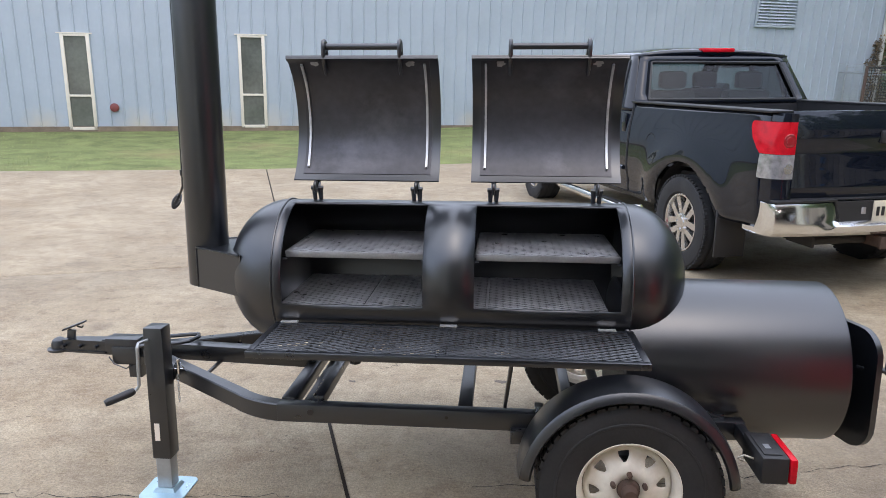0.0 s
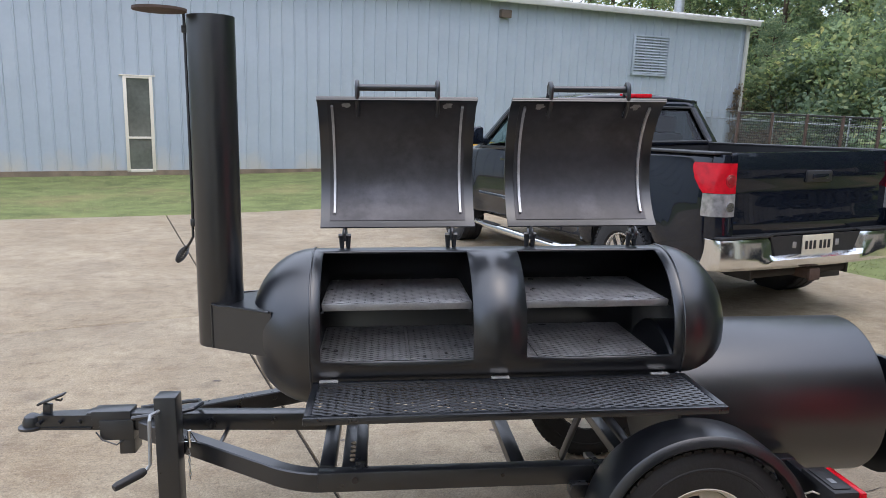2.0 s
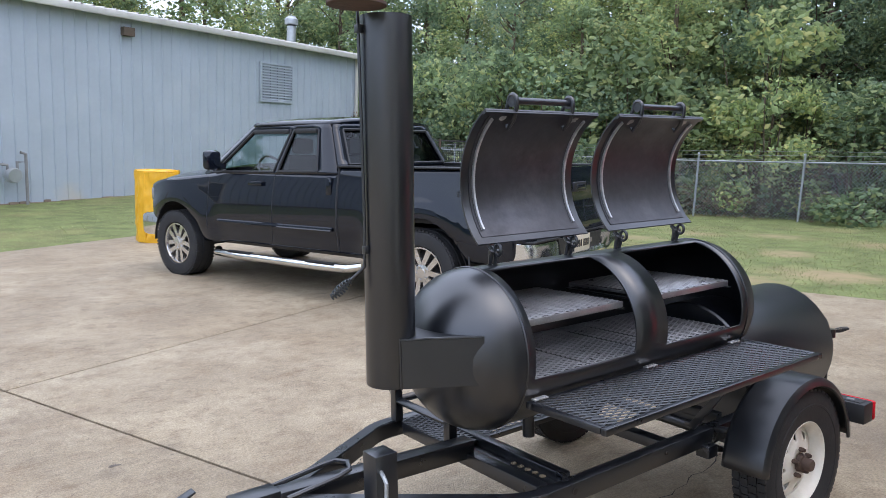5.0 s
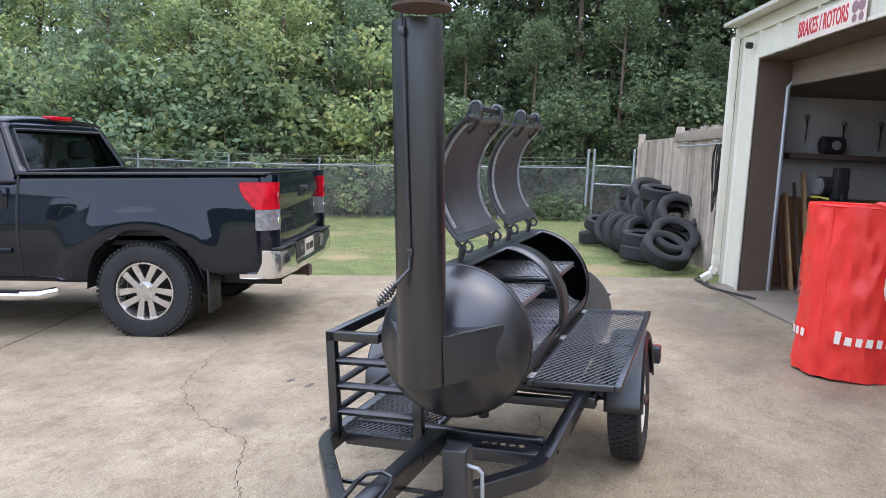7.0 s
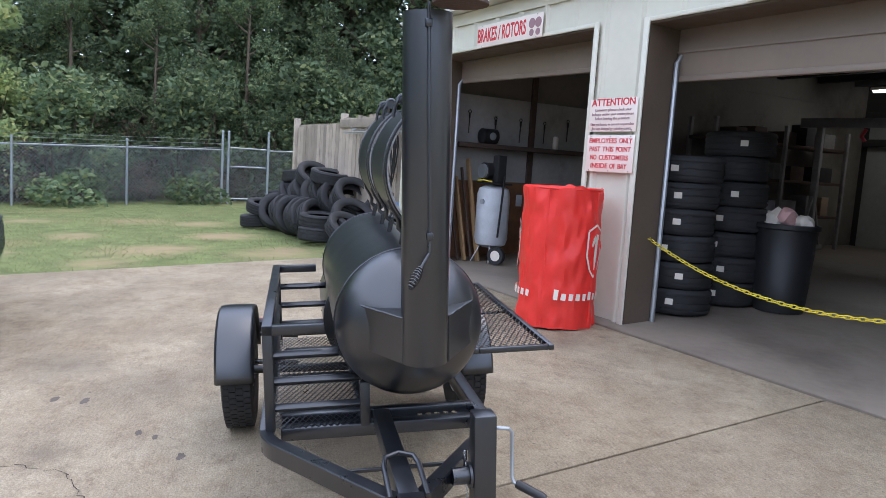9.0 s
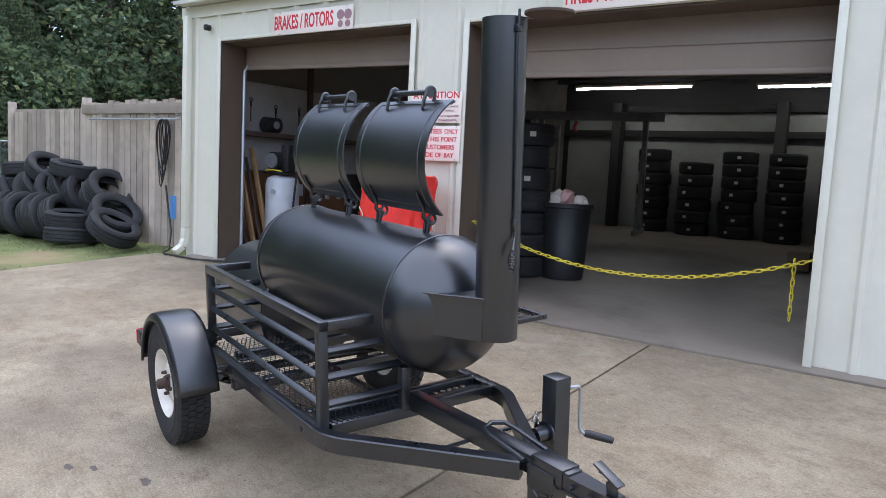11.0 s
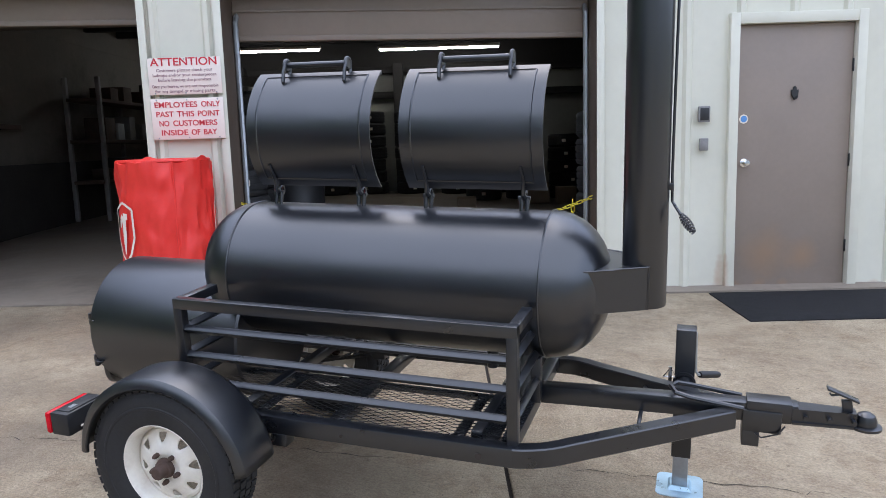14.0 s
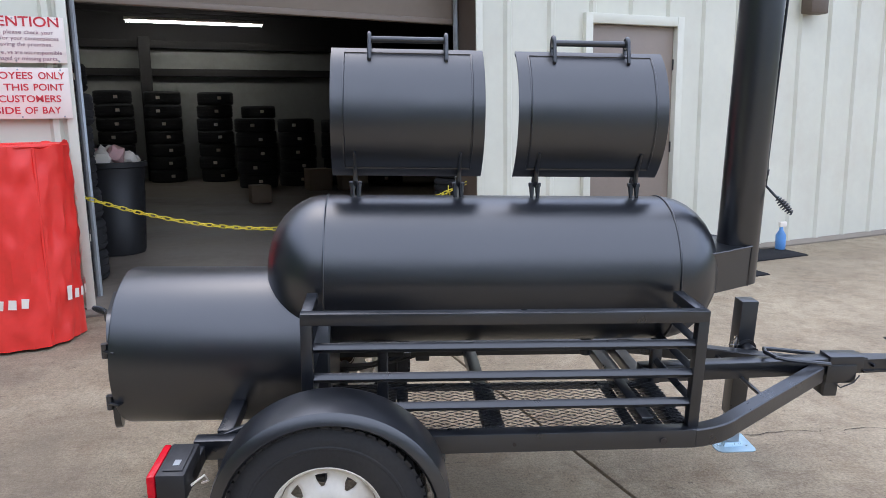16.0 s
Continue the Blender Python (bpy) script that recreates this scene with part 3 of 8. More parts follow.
        part("shelf_brace", bm, BLACK_BAR, sh)
    # firebox
    FY, FZ, FR = -0.008, 0.539, 0.287
    mx = Matrix.Translation((0, FY, FZ)) @ pose(0, 0, 0, 0, 90, 0)
    bm = new_bm()
    lathe(bm, [(0.0, 0.6), (FR - 0.008, 0.6), (FR, 0.608), (FR, 1.333), (FR - 0.003, 1.341), (FR - 0.016, 1.341), (FR - 0.018, 1.31), (0.0, 1.308)], 72, mx)
    fb = part("firebox", bm, BLACK, t, "satin black round firebox behind the tank")
    dm = Matrix.Translation((1.344, 0.2, FZ - 0.055)) @ pose(0, 0, 0, 0, 0, 14.5) @ Matrix.Translation((0, -0.215, 0)) @ pose(0, 0, 0, 0, 90, 0)
    bm = new_bm()
    plate = []
    for cx, cy, q in ((0.12, 0.12, 0), (-0.12, 0.12, 1), (-0.12, -0.12, 2), (0.12, -0.12, 3)):
        plate += [(cx + 0.098 * math.cos((q + k / 6) * math.pi / 2), cy + 0.095 * math.sin((q + k / 6) * math.pi / 2)) for k in range(7)]
    prism(bm, plate, 0.022, dm)
    fd = part("firebox_door", bm, BLACK, fb, "firebox door plate with rounded corners, ajar")
    for z in (0.42, 0.61):
        bm = new_bm()
        rod(bm, [(1.357, 0.243, z - 0.025), (1.357, 0.243, z + 0.025)], 0.013, 10)
        beam(bm, (1.315, 0.262, z), (1.36, 0.24, z), 0.03, 0.008)
        part("door_hinge", bm, BLACK_BAR, fb)
    bm = new_bm()
    beam(bm, (1.43, -0.13, 0.56), (1.5, -0.2, 0.57), 0.035, 0.012)
    lathe(bm, [(0, -0.02), (0.02, -0.02), (0.02, 0.02), (0, 0.02)], 14, Matrix.Translation((1.505, -0.205, 0.58)))
    part("door_latch", bm, BLACK_BAR, fb)
    def spring_handle(p, q, parent, r=0.012, turns=9):
        p, q = Vector(p), Vector(q)
        d = q - p
        s = d.cross(Vector((0.1, 0.3, 0.9))).normalized()
        u = s.cross(d.normalized())
        bm = new_bm()
        pts = []
        for k in range(turns * 8 + 1):
            f = k / (turns * 8)
            rr = r * (0.45 + 0.55 * math.sin(math.pi * f))
            a = f * turns * 2 * math.pi
            pts.append(p + d * f + rr * (math.cos(a) * s + math.sin(a) * u))
        rod(bm, pts, 0.0028, 5)
        rod(bm, [p, q], 0.004, 6)
        part("spring_handle", bm, BLACK_BAR, parent, "coiled wire grip")
    spring_handle((1.51, -0.21, 0.59), (1.585, -0.25, 0.6), fb)
    # chimney with elbow box, cap and damper rod
    CX, CY = -0.9475, -0.0017
    bm = new_bm()
    lathe(bm, [(0.0, 0.777), (0.076, 0.777), (0.077, 0.78), (0.077, 1.88), (0.071, 1.88), (0.071, 0.9)], 40, Matrix.Translation((CX, CY, 0.777)) @ pose(0, 0, 0, 0.97, 0.48, 0) @ Matrix.Translation((0, 0, -0.777)))
    ch = part("chimney", bm, BLACK, t, "tall round black smoke stack")
    bm = new_bm()
    prism(bm, [(-0.962, -0.08), (-0.745, -0.214), (-0.745, 0.192), (-0.966, 0.07)], 0.152, Matrix.Translation((0, 0, 0.776)))
    part("elbow_box", bm, BLACK, ch)
    for a, b in (((-0.962, -0.08), (-0.752, -0.21)), ((-0.966, 0.07), (-0.752, 0.189))):
        bm = new_bm()
        rod(bm, [(a[0], a[1], 0.776 + 0.152 * k / 8) for k in range(8)] + [(a[0] + (b[0] - a[0]) * k / 9, a[1] + (b[1] - a[1]) * k / 9, 0.928 + random.uniform(-1, 1) * 0.0015) for k in range(10)], 0.004, 6)
        part("weld_bead", bm, BLACK_BAR, ch)
    bm = new_bm()
    lathe(bm, [(0, 0.0), (0.083, 0.0), (0.083, 0.008), (0, 0.008)], 40, Matrix.Translation((-1.08, -0.092, 1.884)) @ pose(0, 0, 0, 2, 1, 0))
    part("chimney_cap", bm, RUST, ch, "swivelled flat damper cap, brown underneath")
    bm = new_bm()
    rx, ry = -1.027, -0.008
    rod(bm, [(rx, ry, 1.9), (rx, ry, 1.5), (rx - 0.001, ry, 1.25), (rx - 0.004, ry + 0.002, 1.15), (rx - 0.018, ry + 0.018, 1.13), (rx - 0.034, ry + 0.034, 1.11)], 0.005, 8)
    for z in (1.84, 1.2):
        box(bm, (rx - 0.008, ry - 0.01, z - 0.012), (rx + 0.012, ry + 0.01, z + 0.012), None, 0.002)
    part("damper_rod", bm, BLACK_BAR, ch)
    spring_handle((rx - 0.034, ry + 0.034, 1.11), (rx - 0.08, ry + 0.075, 1.055), ch, 0.015, 8)
    # trailer frame
    def tube(name, pts, w, h, parent=t, label=""):
        bm = new_bm()
        for p, q in zip(pts, pts[1:]):
            beam(bm, p, q, w, h, (0, 0, 1), 0.005)
        return part(name, bm, BLACK_BAR, parent, label)
    tube("side_rail", [(-0.6, -0.305, 0.392), (1.0, -0.305, 0.388)], 0.05, 0.066)
    tube("side_rail", [(-0.6, 0.53, 0.404), (1.0, 0.53, 0.4)], 0.05, 0.066)
    def bend(sy, y0, z0):
        pts = [Vector((-0.595, y0, z0))]
        for k in range(1, 7):
            a = radians(36) * k / 6
            pts.append(pts[-1] + Vector((-0.03 * math.cos(a), -sy * 0.03 * math.sin(a), 0.0015)))
        end = Vector((-1.255, 0.1 + sy * 0.035, 0.44))
        pts.append(end)
        bm = new_bm()
        rings = []
        for i, p in enumerate(pts):
            d = (pts[min(i + 1, len(pts) - 1)] - pts[max(i - 1, 0)]).normalized()
            s = d.cross(Vector((0, 0, 1))).normalized()
            rings.append([bm.verts.new(p + s * a * 0.025 + Vector((0, 0, b * 0.033))) for a, b in ((-1, -0.86), (-0.86, -1), (0.86, -1), (1, -0.86), (1, 0.86), (0.86, 1), (-0.86, 1), (-1, 0.86))])
        for A, Bq in zip(rings, rings[1:]):
            for k in range(8):
                bm.faces.new((A[k], A[(k + 1) % 8], Bq[(k + 1) % 8], Bq[k]))
        bm.faces.new(rings[0][::-1])
        bm.faces.new(rings[-1])
        bmesh.ops.recalc_face_normals(bm, faces=bm.faces)
        part("drawbar", bm, BLACK_BAR, t)
    bend(-1, -0.305, 0.392)
    bend(1, 0.53, 0.404)
    tube("tongue", [(-0.56, 0.1, 0.44), (-1.46, 0.1, 0.468)], 0.062, 0.066)
    tube("cross_member", [(-0.57, -0.28, 0.405), (-0.57, 0.478, 0.409)], 0.05, 0.05)
    cm = tube("cross_member", [(-0.49, -0.28, 0.4), (-0.49, 0.478, 0.404)], 0.07, 0.012)
    # pale discs on the bar stand for bright ground seen through holes
    for k in range(5):
        bm = new_bm()
        lathe(bm, [(0, 0), (0.011, 0), (0.011, 0.003), (0, 0.003)], 14, Matrix.Translation((-0.49, -0.2 + 0.035 * k, 0.4085)))
        part("slot", bm, CONCRETE, cm, "concrete-coloured disc standing in for a round hole")
    tube("cross_member", [(0.06, -0.28, 0.4), (0.06, 0.478, 0.404)], 0.05, 0.04)
    tube("cross_member", [(0.92, -0.28, 0.4), (0.92, 0.478, 0.404)], 0.05, 0.05)
    tube("tie_bar", [(-0.96, -0.12, 0.42), (-0.96, 0.31, 0.42)], 0.014, 0.014)
    for x in (-0.46, 0.42):
        for y in (-0.12, 0.14):
            tube("tank_leg", [(x, y, 0.4), (x, y, 0.605)], 0.04, 0.04)
        tube("tank_saddle", [(x, -0.28, 0.42), (x, 0.478, 0.424)], 0.04, 0.04)
    bm = new_bm()
    rod(bm, [(-0.38, -0.02, 0.58), (-0.38, -0.02, 0.47)], 0.022, 14)
    part("drain_pipe", bm, BLACK_BAR, t)
    # dark discs on the rails stand for the shade inside holes
    for x, y in ((-0.478, -0.332), (0.0, -0.332), (-0.488, 0.557), (0.0, 0.557)):
        bm = new_bm()
        lathe(bm, [(0, 0), (0.011 if x < -0.2 else 0.006, 0), (0.011 if x < -0.2 else 0.006, 0.003), (0, 0.003)], 14, Matrix.Translation((x, y, 0.4)) @ pose(0, 0, 0, 90 if y < 0 else -90, 0, 0))
        part("dark_hole_disc", bm, JOINT, t)
    # axle, springs
    bm = new_bm()
    rod(bm, [(0.592, -0.42, 0.266), (0.577, 0.66, 0.298)], 0.022, 12)
    part("axle", bm, BLACK_BAR, t)
    for y in (-0.335, 0.53):
        bm = new_bm()
        for k in range(3):
            w = 0.32 - 0.07 * k
            pts = [(0.577 + w * f, y, 0.33 - 0.055 * (1 - f * f) - 0.007 * k + 0.02) for f in [i / 6 - 1 for i in range(13)]]
            for p, q in zip(pts, pts[1:]):
                beam(bm, p, q, 0.04, 0.006, (0, 0, 1), 0)
        part("leaf_spring", bm, BLACK_BAR, t)
        for x in (0.25, 0.9):
            bm = new_bm()
            box(bm, (x - 0.03, y - 0.028, 0.325), (x + 0.03, y + 0.028, 0.372), None, 0.004)
            part("spring_hanger", bm, BLACK_BAR, t)
    # wheels
    def wheel(xc, yc, zc, side):
        m = Matrix.Translation((xc, yc, zc)) @ pose(0, 0, 0, -90 * side, 0, 0)
        r0 = 0.292
        bm = new_bm()
        lathe(bm, [(0.158, -0.05), (0.165, -0.062), (0.2, -0.074), (0.226, -0.0755), (0.229, -0.078), (0.235, -0.078), (0.238, -0.0755), (0.25, -0.076), (0.278, -0.07), (r0 - 0.006, -0.062), (r0 - 0.006, 0.062), (0.278, 0.07), (0.25, 0.076), (0.238, 0.0755), (0.235, 0.078), (0.229, 0.078), (0.226, 0.0755), (0.2, 0.074), (0.165, 0.062), (0.158, 0.05)], 72, m)
        ty = part("tyre", bm, RUBBER, t, "treaded rubber tyre")
        bm = new_bm()
        for k in range(54):
            a = 2 * math.pi * k / 54
            for lo, hi, sh in ((-0.066, -0.037, 0), (-0.031, -0.003, 0.5), (0.003, 0.031, 0), (0.037, 0.066, 0.5)):
                mm = m @ pose(0, 0, 0, 0, 0, math.degrees(a) + sh * 360 / 54)
                box(bm, (r0 - 0.012, -0.0125, lo), (r0, 0.0125, hi), mm)
        part("tread_block", bm, RUBBER, ty)["kind"] = "stuff"
        bm = new_bm()
        rp = [(0.166, 0.06), (0.163, 0.064), (0.154, 0.056), (0.148, 0.04), (0.14, 0.0), (0.146, -0.04), (0.16, -0.055)]
        lathe(bm, rp, 56, m)
        rim = part("rim", bm, TRAILER_RIM, t, "cream painted steel spoke wheel, chipped")
        bm = new_bm()
        n, holes = 64, 8
        rr = [0.139, 0.122, 0.108, 0.09, 0.075, 0.06, 0.034]
        hh = [0.012, 0.02, 0.026, 0.034, 0.042, 0.042, 0.044]
        taper = lambda i, k: k // 8 * 8 + (0.0, 1.0, 2.0, 3.0, 4.0, 5.0, 6.0, 7.0)[k % 8] if i != 3 else k // 8 * 8 + (0.95, 1.35, 1.65, 2.05, 3.6, 5.0, 6.0, 7.2)[k % 8]
        rings = [[bm.verts.new(m @ Vector((r * math.cos(taper(i, k) * 2 * math.pi / n), r * math.sin(taper(i, k) * 2 * math.pi / n), h))) for k in range(n)] for i, (r, h) in enumerate(zip(rr, hh))]
        for i in range(len(rr) - 1):
            for k in range(n):
                if i in (1, 2) and k % 8 in (0, 1, 2):
                    continue
                j = (k + 1) % n
                bm.faces.new((rings[i][k], rings[i][j], rings[i + 1][j], rings[i + 1][k]))
        disc = part("wheel_disc", bm, TRAILER_RIM, rim)
        sm = disc.modifiers.new("plate", "SOLIDIFY")
        sm.thickness = 0.004
        bm = new_bm()
        lathe(bm, [(0.04, 0.03), (0.036, 0.048), (0.033, 0.06), (0.026, 0.063), (0.024, 0.09), (0.02, 0.095), (0, 0.096)], 24, m)
        part("hub", bm, RUST, rim, "rusty bare hub end")
        for k in range(5):
            bm = new_bm()
            a = 2 * math.pi * k / 5 + 0.3
            lathe(bm, [(0.009, 0.04), (0.009, 0.056), (0.006, 0.066), (0, 0.067)], 6, m @ Matrix.Translation((0.052 * math.cos(a), 0.052 * math.sin(a), 0)))
            part("lug_nut", bm, RUST, rim)
    wheel(0.577, 0.715, 0.3, 1)
    wheel(0.592, -0.475, 0.266, -1)
    # fenders with a rolled lip
    def fender(xc, y0, y1, zc):
        bm = new_bm()
        fa0, fa1 = radians(-84), radians(84)
        prof = [(y0, 0.33), (y0 + (y1 - y0) * 0.1, 0.337), (y1 - (y1 - y0) * 0.25, 0.338), (y1 - (y1 - y0) * 0.06, 0.334), (y1, 0.322), (y1 + (y1 - y0) * 0.02, 0.306), (y1 - (y1 - y0) * 0.03, 0.299)]
        rows = []
        for i in range(33):
            a = fa0 + (fa1 - fa0) * i / 32
            rows.append([bm.verts.new((xc + math.sin(a) * r * 1.02, y, zc + math.cos(a) * r)) for y, r in prof])
        for A, Bq in zip(rows, rows[1:]):
            for k in range(len(prof) - 1):
                bm.faces.new((A[k], A[k + 1], Bq[k + 1], Bq[k]))
        f = part("fender", bm, BLACK, t, "rounded satin black mudguard")
        s = f.modifiers.new("sheet", "SOLIDIFY")
        s.thickness = 0.003
        for x in (0.32, 0.83):
            bm = new_bm()
            beam(bm, (x, y0 * 0.6 + 0.04, 0.4), (x, y0, 0.42), 0.03, 0.02)
            part("fender_bracket", bm, BLACK_BAR, f)
    fender(0.565, 0.625, 0.805, 0.305)
    fender(0.585, -0.395, -0.567, 0.272)
    # tail lamps
    for sy, y in ((-1, -0.53), (1, 0.72)):
        bm = new_bm()
        beam(bm, (0.98, 0.1 + sy * 0.4, 0.392), (0.98, y - sy * 0.02, 0.392), 0.03, 0.05)
        beam(bm, (0.8, 0.1 + sy * 0.37, 0.45), (0.98, 0.1 + sy * 0.4, 0.392), 0.02, 0.03)
        br = part("lamp_bracket", bm, BLACK_BAR, t)
        ya, yb = sorted((y + sy * 0.065, y - sy * 0.115))
        dz = 0.026 if sy > 0 else 0.0
        bm = new_bm()
        box(bm, (0.965, ya, 0.345 + dz), (1.045, yb, 0.43 + dz), None, 0.006)
        box(bm, (0.975, ya + 0.02, 0.4305 + dz), (1.03, yb - 0.02, 0.434 + dz), None, 0.002)
        tl = part("tail_lamp", bm, PLASTIC_BLACK, t, "black tail lamp box with a red lens")
        bm = new_bm()
        box(bm, (1.046, ya - 0.002, 0.347 + dz), (1.07, yb + 0.002, 0.428 + dz), None, 0.008)
        part("lens", bm, RED_LENS, tl, "red lens")
        bm = new_bm()
        box(bm, (0.99, y - 0.01, 0.4345 + dz), (1.008, y + 0.02, 0.4355 + dz))
        part("sticker", bm, GALV, tl)
        bm = new_bm()
        rod(bm, [(0.965, y + 0.01, 0.39), (0.93, y - 0.01, 0.41), (0.925, y - sy * 0.03, 0.38), (0.95, y - sy * 0.05, 0.36)], 0.0035, 6)
        part("wire", bm, WHITE_PRINT, tl)
    # side rack for firewood
    RX0, RX1, RY0, RY1 = -0.594, 0.65, 0.165, 0.514
    rk = None
    for x, y, z0, z1 in ((RX0, RY1, 0.433, 0.834), (RX1, RY1, 0.433, 0.834), (RX0, RY0, 0.43, 0.6), (RX1, RY0, 0.43, 0.6)):
        bm = new_bm()
        box(bm, (x - 0.018, y - 0.018, z0), (x + 0.018, y + 0.018, z1), None, 0.003)
        ob = part("rack_post", bm, BLACK_BAR, t if rk is None else rk)
        rk = rk or ob
    bm = new_bm()
    beam(bm, (RX0 - 0.018, RY1, 0.8145), (RX1 + 0.018, RY1, 0.8145), 0.0365, 0.0395)
    part("rack_bar", bm, BLACK_BAR, rk)
    for z in (0.718, 0.6185, 0.517):
        bm = new_bm()
        beam(bm, (RX0 + 0.018, RY1, z), (RX1 - 0.018, RY1, z), 0.025, 0.025, (0, 1, 1.05))
        part("rack_bar", bm, BLACK_BAR, rk)
    for x in (RX0, RX1):
        for z, yi in ((0.8145, 0.31), (0.718, 0.26), (0.6185, 0.183), (0.517, 0.183)):
            bm = new_bm()
            beam(bm, (x, RY1 - 0.018, z), (x, yi, z), 0.036 if z > 0.8 else 0.025, 0.036 if z > 0.8 else 0.025, (0, 0, 1) if z > 0.8 else (-1 if x < 0 else 1, 0, 1.05))
            part("rack_bar", bm, BLACK_BAR, rk)
    bm = new_bm()
    expanded(bm, RX0, RX1, RY0, RY1, 0.4345, 0.053, 0.024, 0.0045, 0.0018, 0.35)
    part("rack_floor", bm, BLACK_BAR, rk, "expanded metal rack floor")
    for x in (-0.4, 0.04, 0.35):
        bm = new_bm()
        beam(bm, (x, RY0, 0.424), (x, RY1 - 0.025, 0.424), 0.04, 0.008)
        part("floor_angle", bm, BLACK_BAR, rk)
    bm = new_bm()
    beam(bm, (RX0, RY0, 0.42), (RX1, RY0, 0.42), 0.03, 0.02)
    part("floor_angle", bm, BLACK_BAR, rk)
    # jack
    jx, jy = -1.098, -0.165
    bm = new_bm()
    box(bm, (jx - 0.036, jy - 0.036, 0.125), (jx + 0.036, jy + 0.036, 0.645), None, 0.004)
    jk = part("jack", bm, BLACK_BAR, t, "square black tongue jack on a blue zinc foot")
    bm = new_bm()
    box(bm, (jx - 0.029, jy - 0.029, -0.01), (jx + 0.029, jy + 0.029, 0.13), None, 0.003)
    part("inner_tube", bm, GALV, jk, "bright galvanised inner tube")
    bm = new_bm()
    foot = []
    for cx, cy, q in ((0.06, 0.06, 0), (-0.06, 0.06, 1), (-0.06, -0.06, 2), (0.06, -0.06, 3)):
        foot += [(jx + cx + 0.028 * math.cos((q + k / 5) * math.pi / 2), jy + cy + 0.028 * math.sin((q + k / 5) * math.pi / 2)) for k in range(6)]
    prism(bm, foot, 0.007, Matrix.Translation((0, 0, -0.02)))
    lathe(bm, [(0.062, -0.013), (0.05, 0.002), (0.0, 0.003)], 4, Matrix.Translation((jx, jy, 0)) @ pose(0, 0, 0, 0, 0, 45))
    part("foot_plate", bm, ZINC, jk, "pale blue zinc foot plate")
    bm = new_bm()
    rod(bm, [(jx - 0.02, jy - 0.035, 0.6), (jx - 0.035, jy - 0.075, 0.6), (jx - 0.035, jy - 0.085, 0.588), (jx - 0.04, jy - 0.085, 0.44), (jx - 0.05, jy - 0.09, 0.425), (jx - 0.06, jy - 0.1, 0.422)], 0.006, 8)
    part("crank_arm", bm, GALV, jk)
    bm = new_bm()
    rod(bm, [(jx - 0.055, jy - 0.095, 0.423), (jx - 0.062, jy - 0.105, 0.421), (jx - 0.12, jy - 0.16, 0.405), (jx - 0.128, jy - 0.168, 0.402)], [0.012, 0.015, 0.014, 0.011], 12)
    part("crank_grip", bm, PLASTIC_BLACK, jk)
    bm = new_bm()
    rod(bm, [(jx, jy + 0.036, 0.44), (jx, jy + 0.1, 0.44)], 0.028, 14)
    lathe(bm, [(0.03, 0), (0.042, 0), (0.042, 0.008), (0.03, 0.008)], 20, Matrix.Translation((jx, jy + 0.04, 0.44)) @ pose(0, 0, 0, -90, 0, 0))
    part("jack_mount", bm, BLACK_BAR, jk)
    bm = new_bm()
    rod(bm, [(jx + 0.03, jy + 0.045, 0.46), (jx + 0.05, jy + 0.05, 0.5), (jx + 0.075, jy + 0.045, 0.46)], 0.004, 6, closed=True)
    rod(bm, [(jx + 0.052, jy + 0.045, 0.44), (jx + 0.052, jy + 0.045, 0.5)], 0.007, 8)
    part("lock_pin", bm, CHROME, jk, "bright wire lock pin")
    for k in range(9):
        bm = new_bm()
        z = 0.43 - 0.012 * k
        rod(bm, [(jx + 0.05 + (0.004 if k % 2 else 0) * math.cos(a), jy + 0.04 + (0 if k % 2 else 0.004) * math.cos(a), z + 0.008 * math.sin(a)) for a in [2 * math.pi * i / 8 for i in range(8)]], 0.0012, 4, closed=True)
        part("chain_link", bm, GALV, jk)
    bm = new_bm()
    box(bm, (jx - 0.02, jy - 0.0372, 0.2), (jx + 0.0, jy - 0.0365, 0.27))
    part("sticker", bm, WHITE_PRINT, jk)
    # coupler
    bm = new_bm()
    box(bm, (-1.44, 0.062, 0.447), (-1.3, 0.138, 0.507), None, 0.004)
    prism(bm, [(-1.68, 0.075), (-1.44, 0.058), (-1.44, 0.142), (-1.68, 0.125)], 0.008, Matrix.Translation((0, 0, 0.441)))
    prism(bm, [(-1.63, 0.076), (-1.44, 0.066), (-1.44, 0.134), (-1.63, 0.124)], 0.044, Matrix.Translation((0, 0, 0.449)))
    lathe(bm, [(0.048, 0.441), (0.048, 0.449), (0.033, 0.452), (0.033, 0.468), (0.026, 0.485), (0.012, 0.494), (0, 0.496)], 24, Matrix.Translation((-1.66, 0.1, 0)))
    cp = part("coupler", bm, BLACK_BAR, t, "black ball coupler at the tongue's end")
    bm = new_bm()
    beam(bm, (-1.605, 0.1, 0.492), (-1.6, 0.1, 0.53), 0.03, 0.02, (0, 1, 0))
    beam(bm, (-1.635, 0.1, 0.528), (-1.54, 0.1, 0.566), 0.034, 0.008)
    rod(bm, [(-1.575, 0.1, 0.545), (-1.555, 0.1, 0.54), (-1.55, 0.1, 0.548)], 0.004, 6)
    part("coupler_latch", bm, BLACK_BAR, cp)
    for x in (-1.62, -1.55, -1.48):
        bm = new_bm()
        rod(bm, [(x, 0.05, 0.47), (x, 0.15, 0.47)], 0.008, 6)
        part("coupler_bolt", bm, BLACK_BAR, cp)
    bm = new_bm()
    box(bm, (-1.41, 0.056, 0.4), (-1.29, 0.144, 0.475), None, 0.003)
    box(bm, (-1.345, 0.06, 0.345), (-1.29, 0.14, 0.402), None, 0.003)
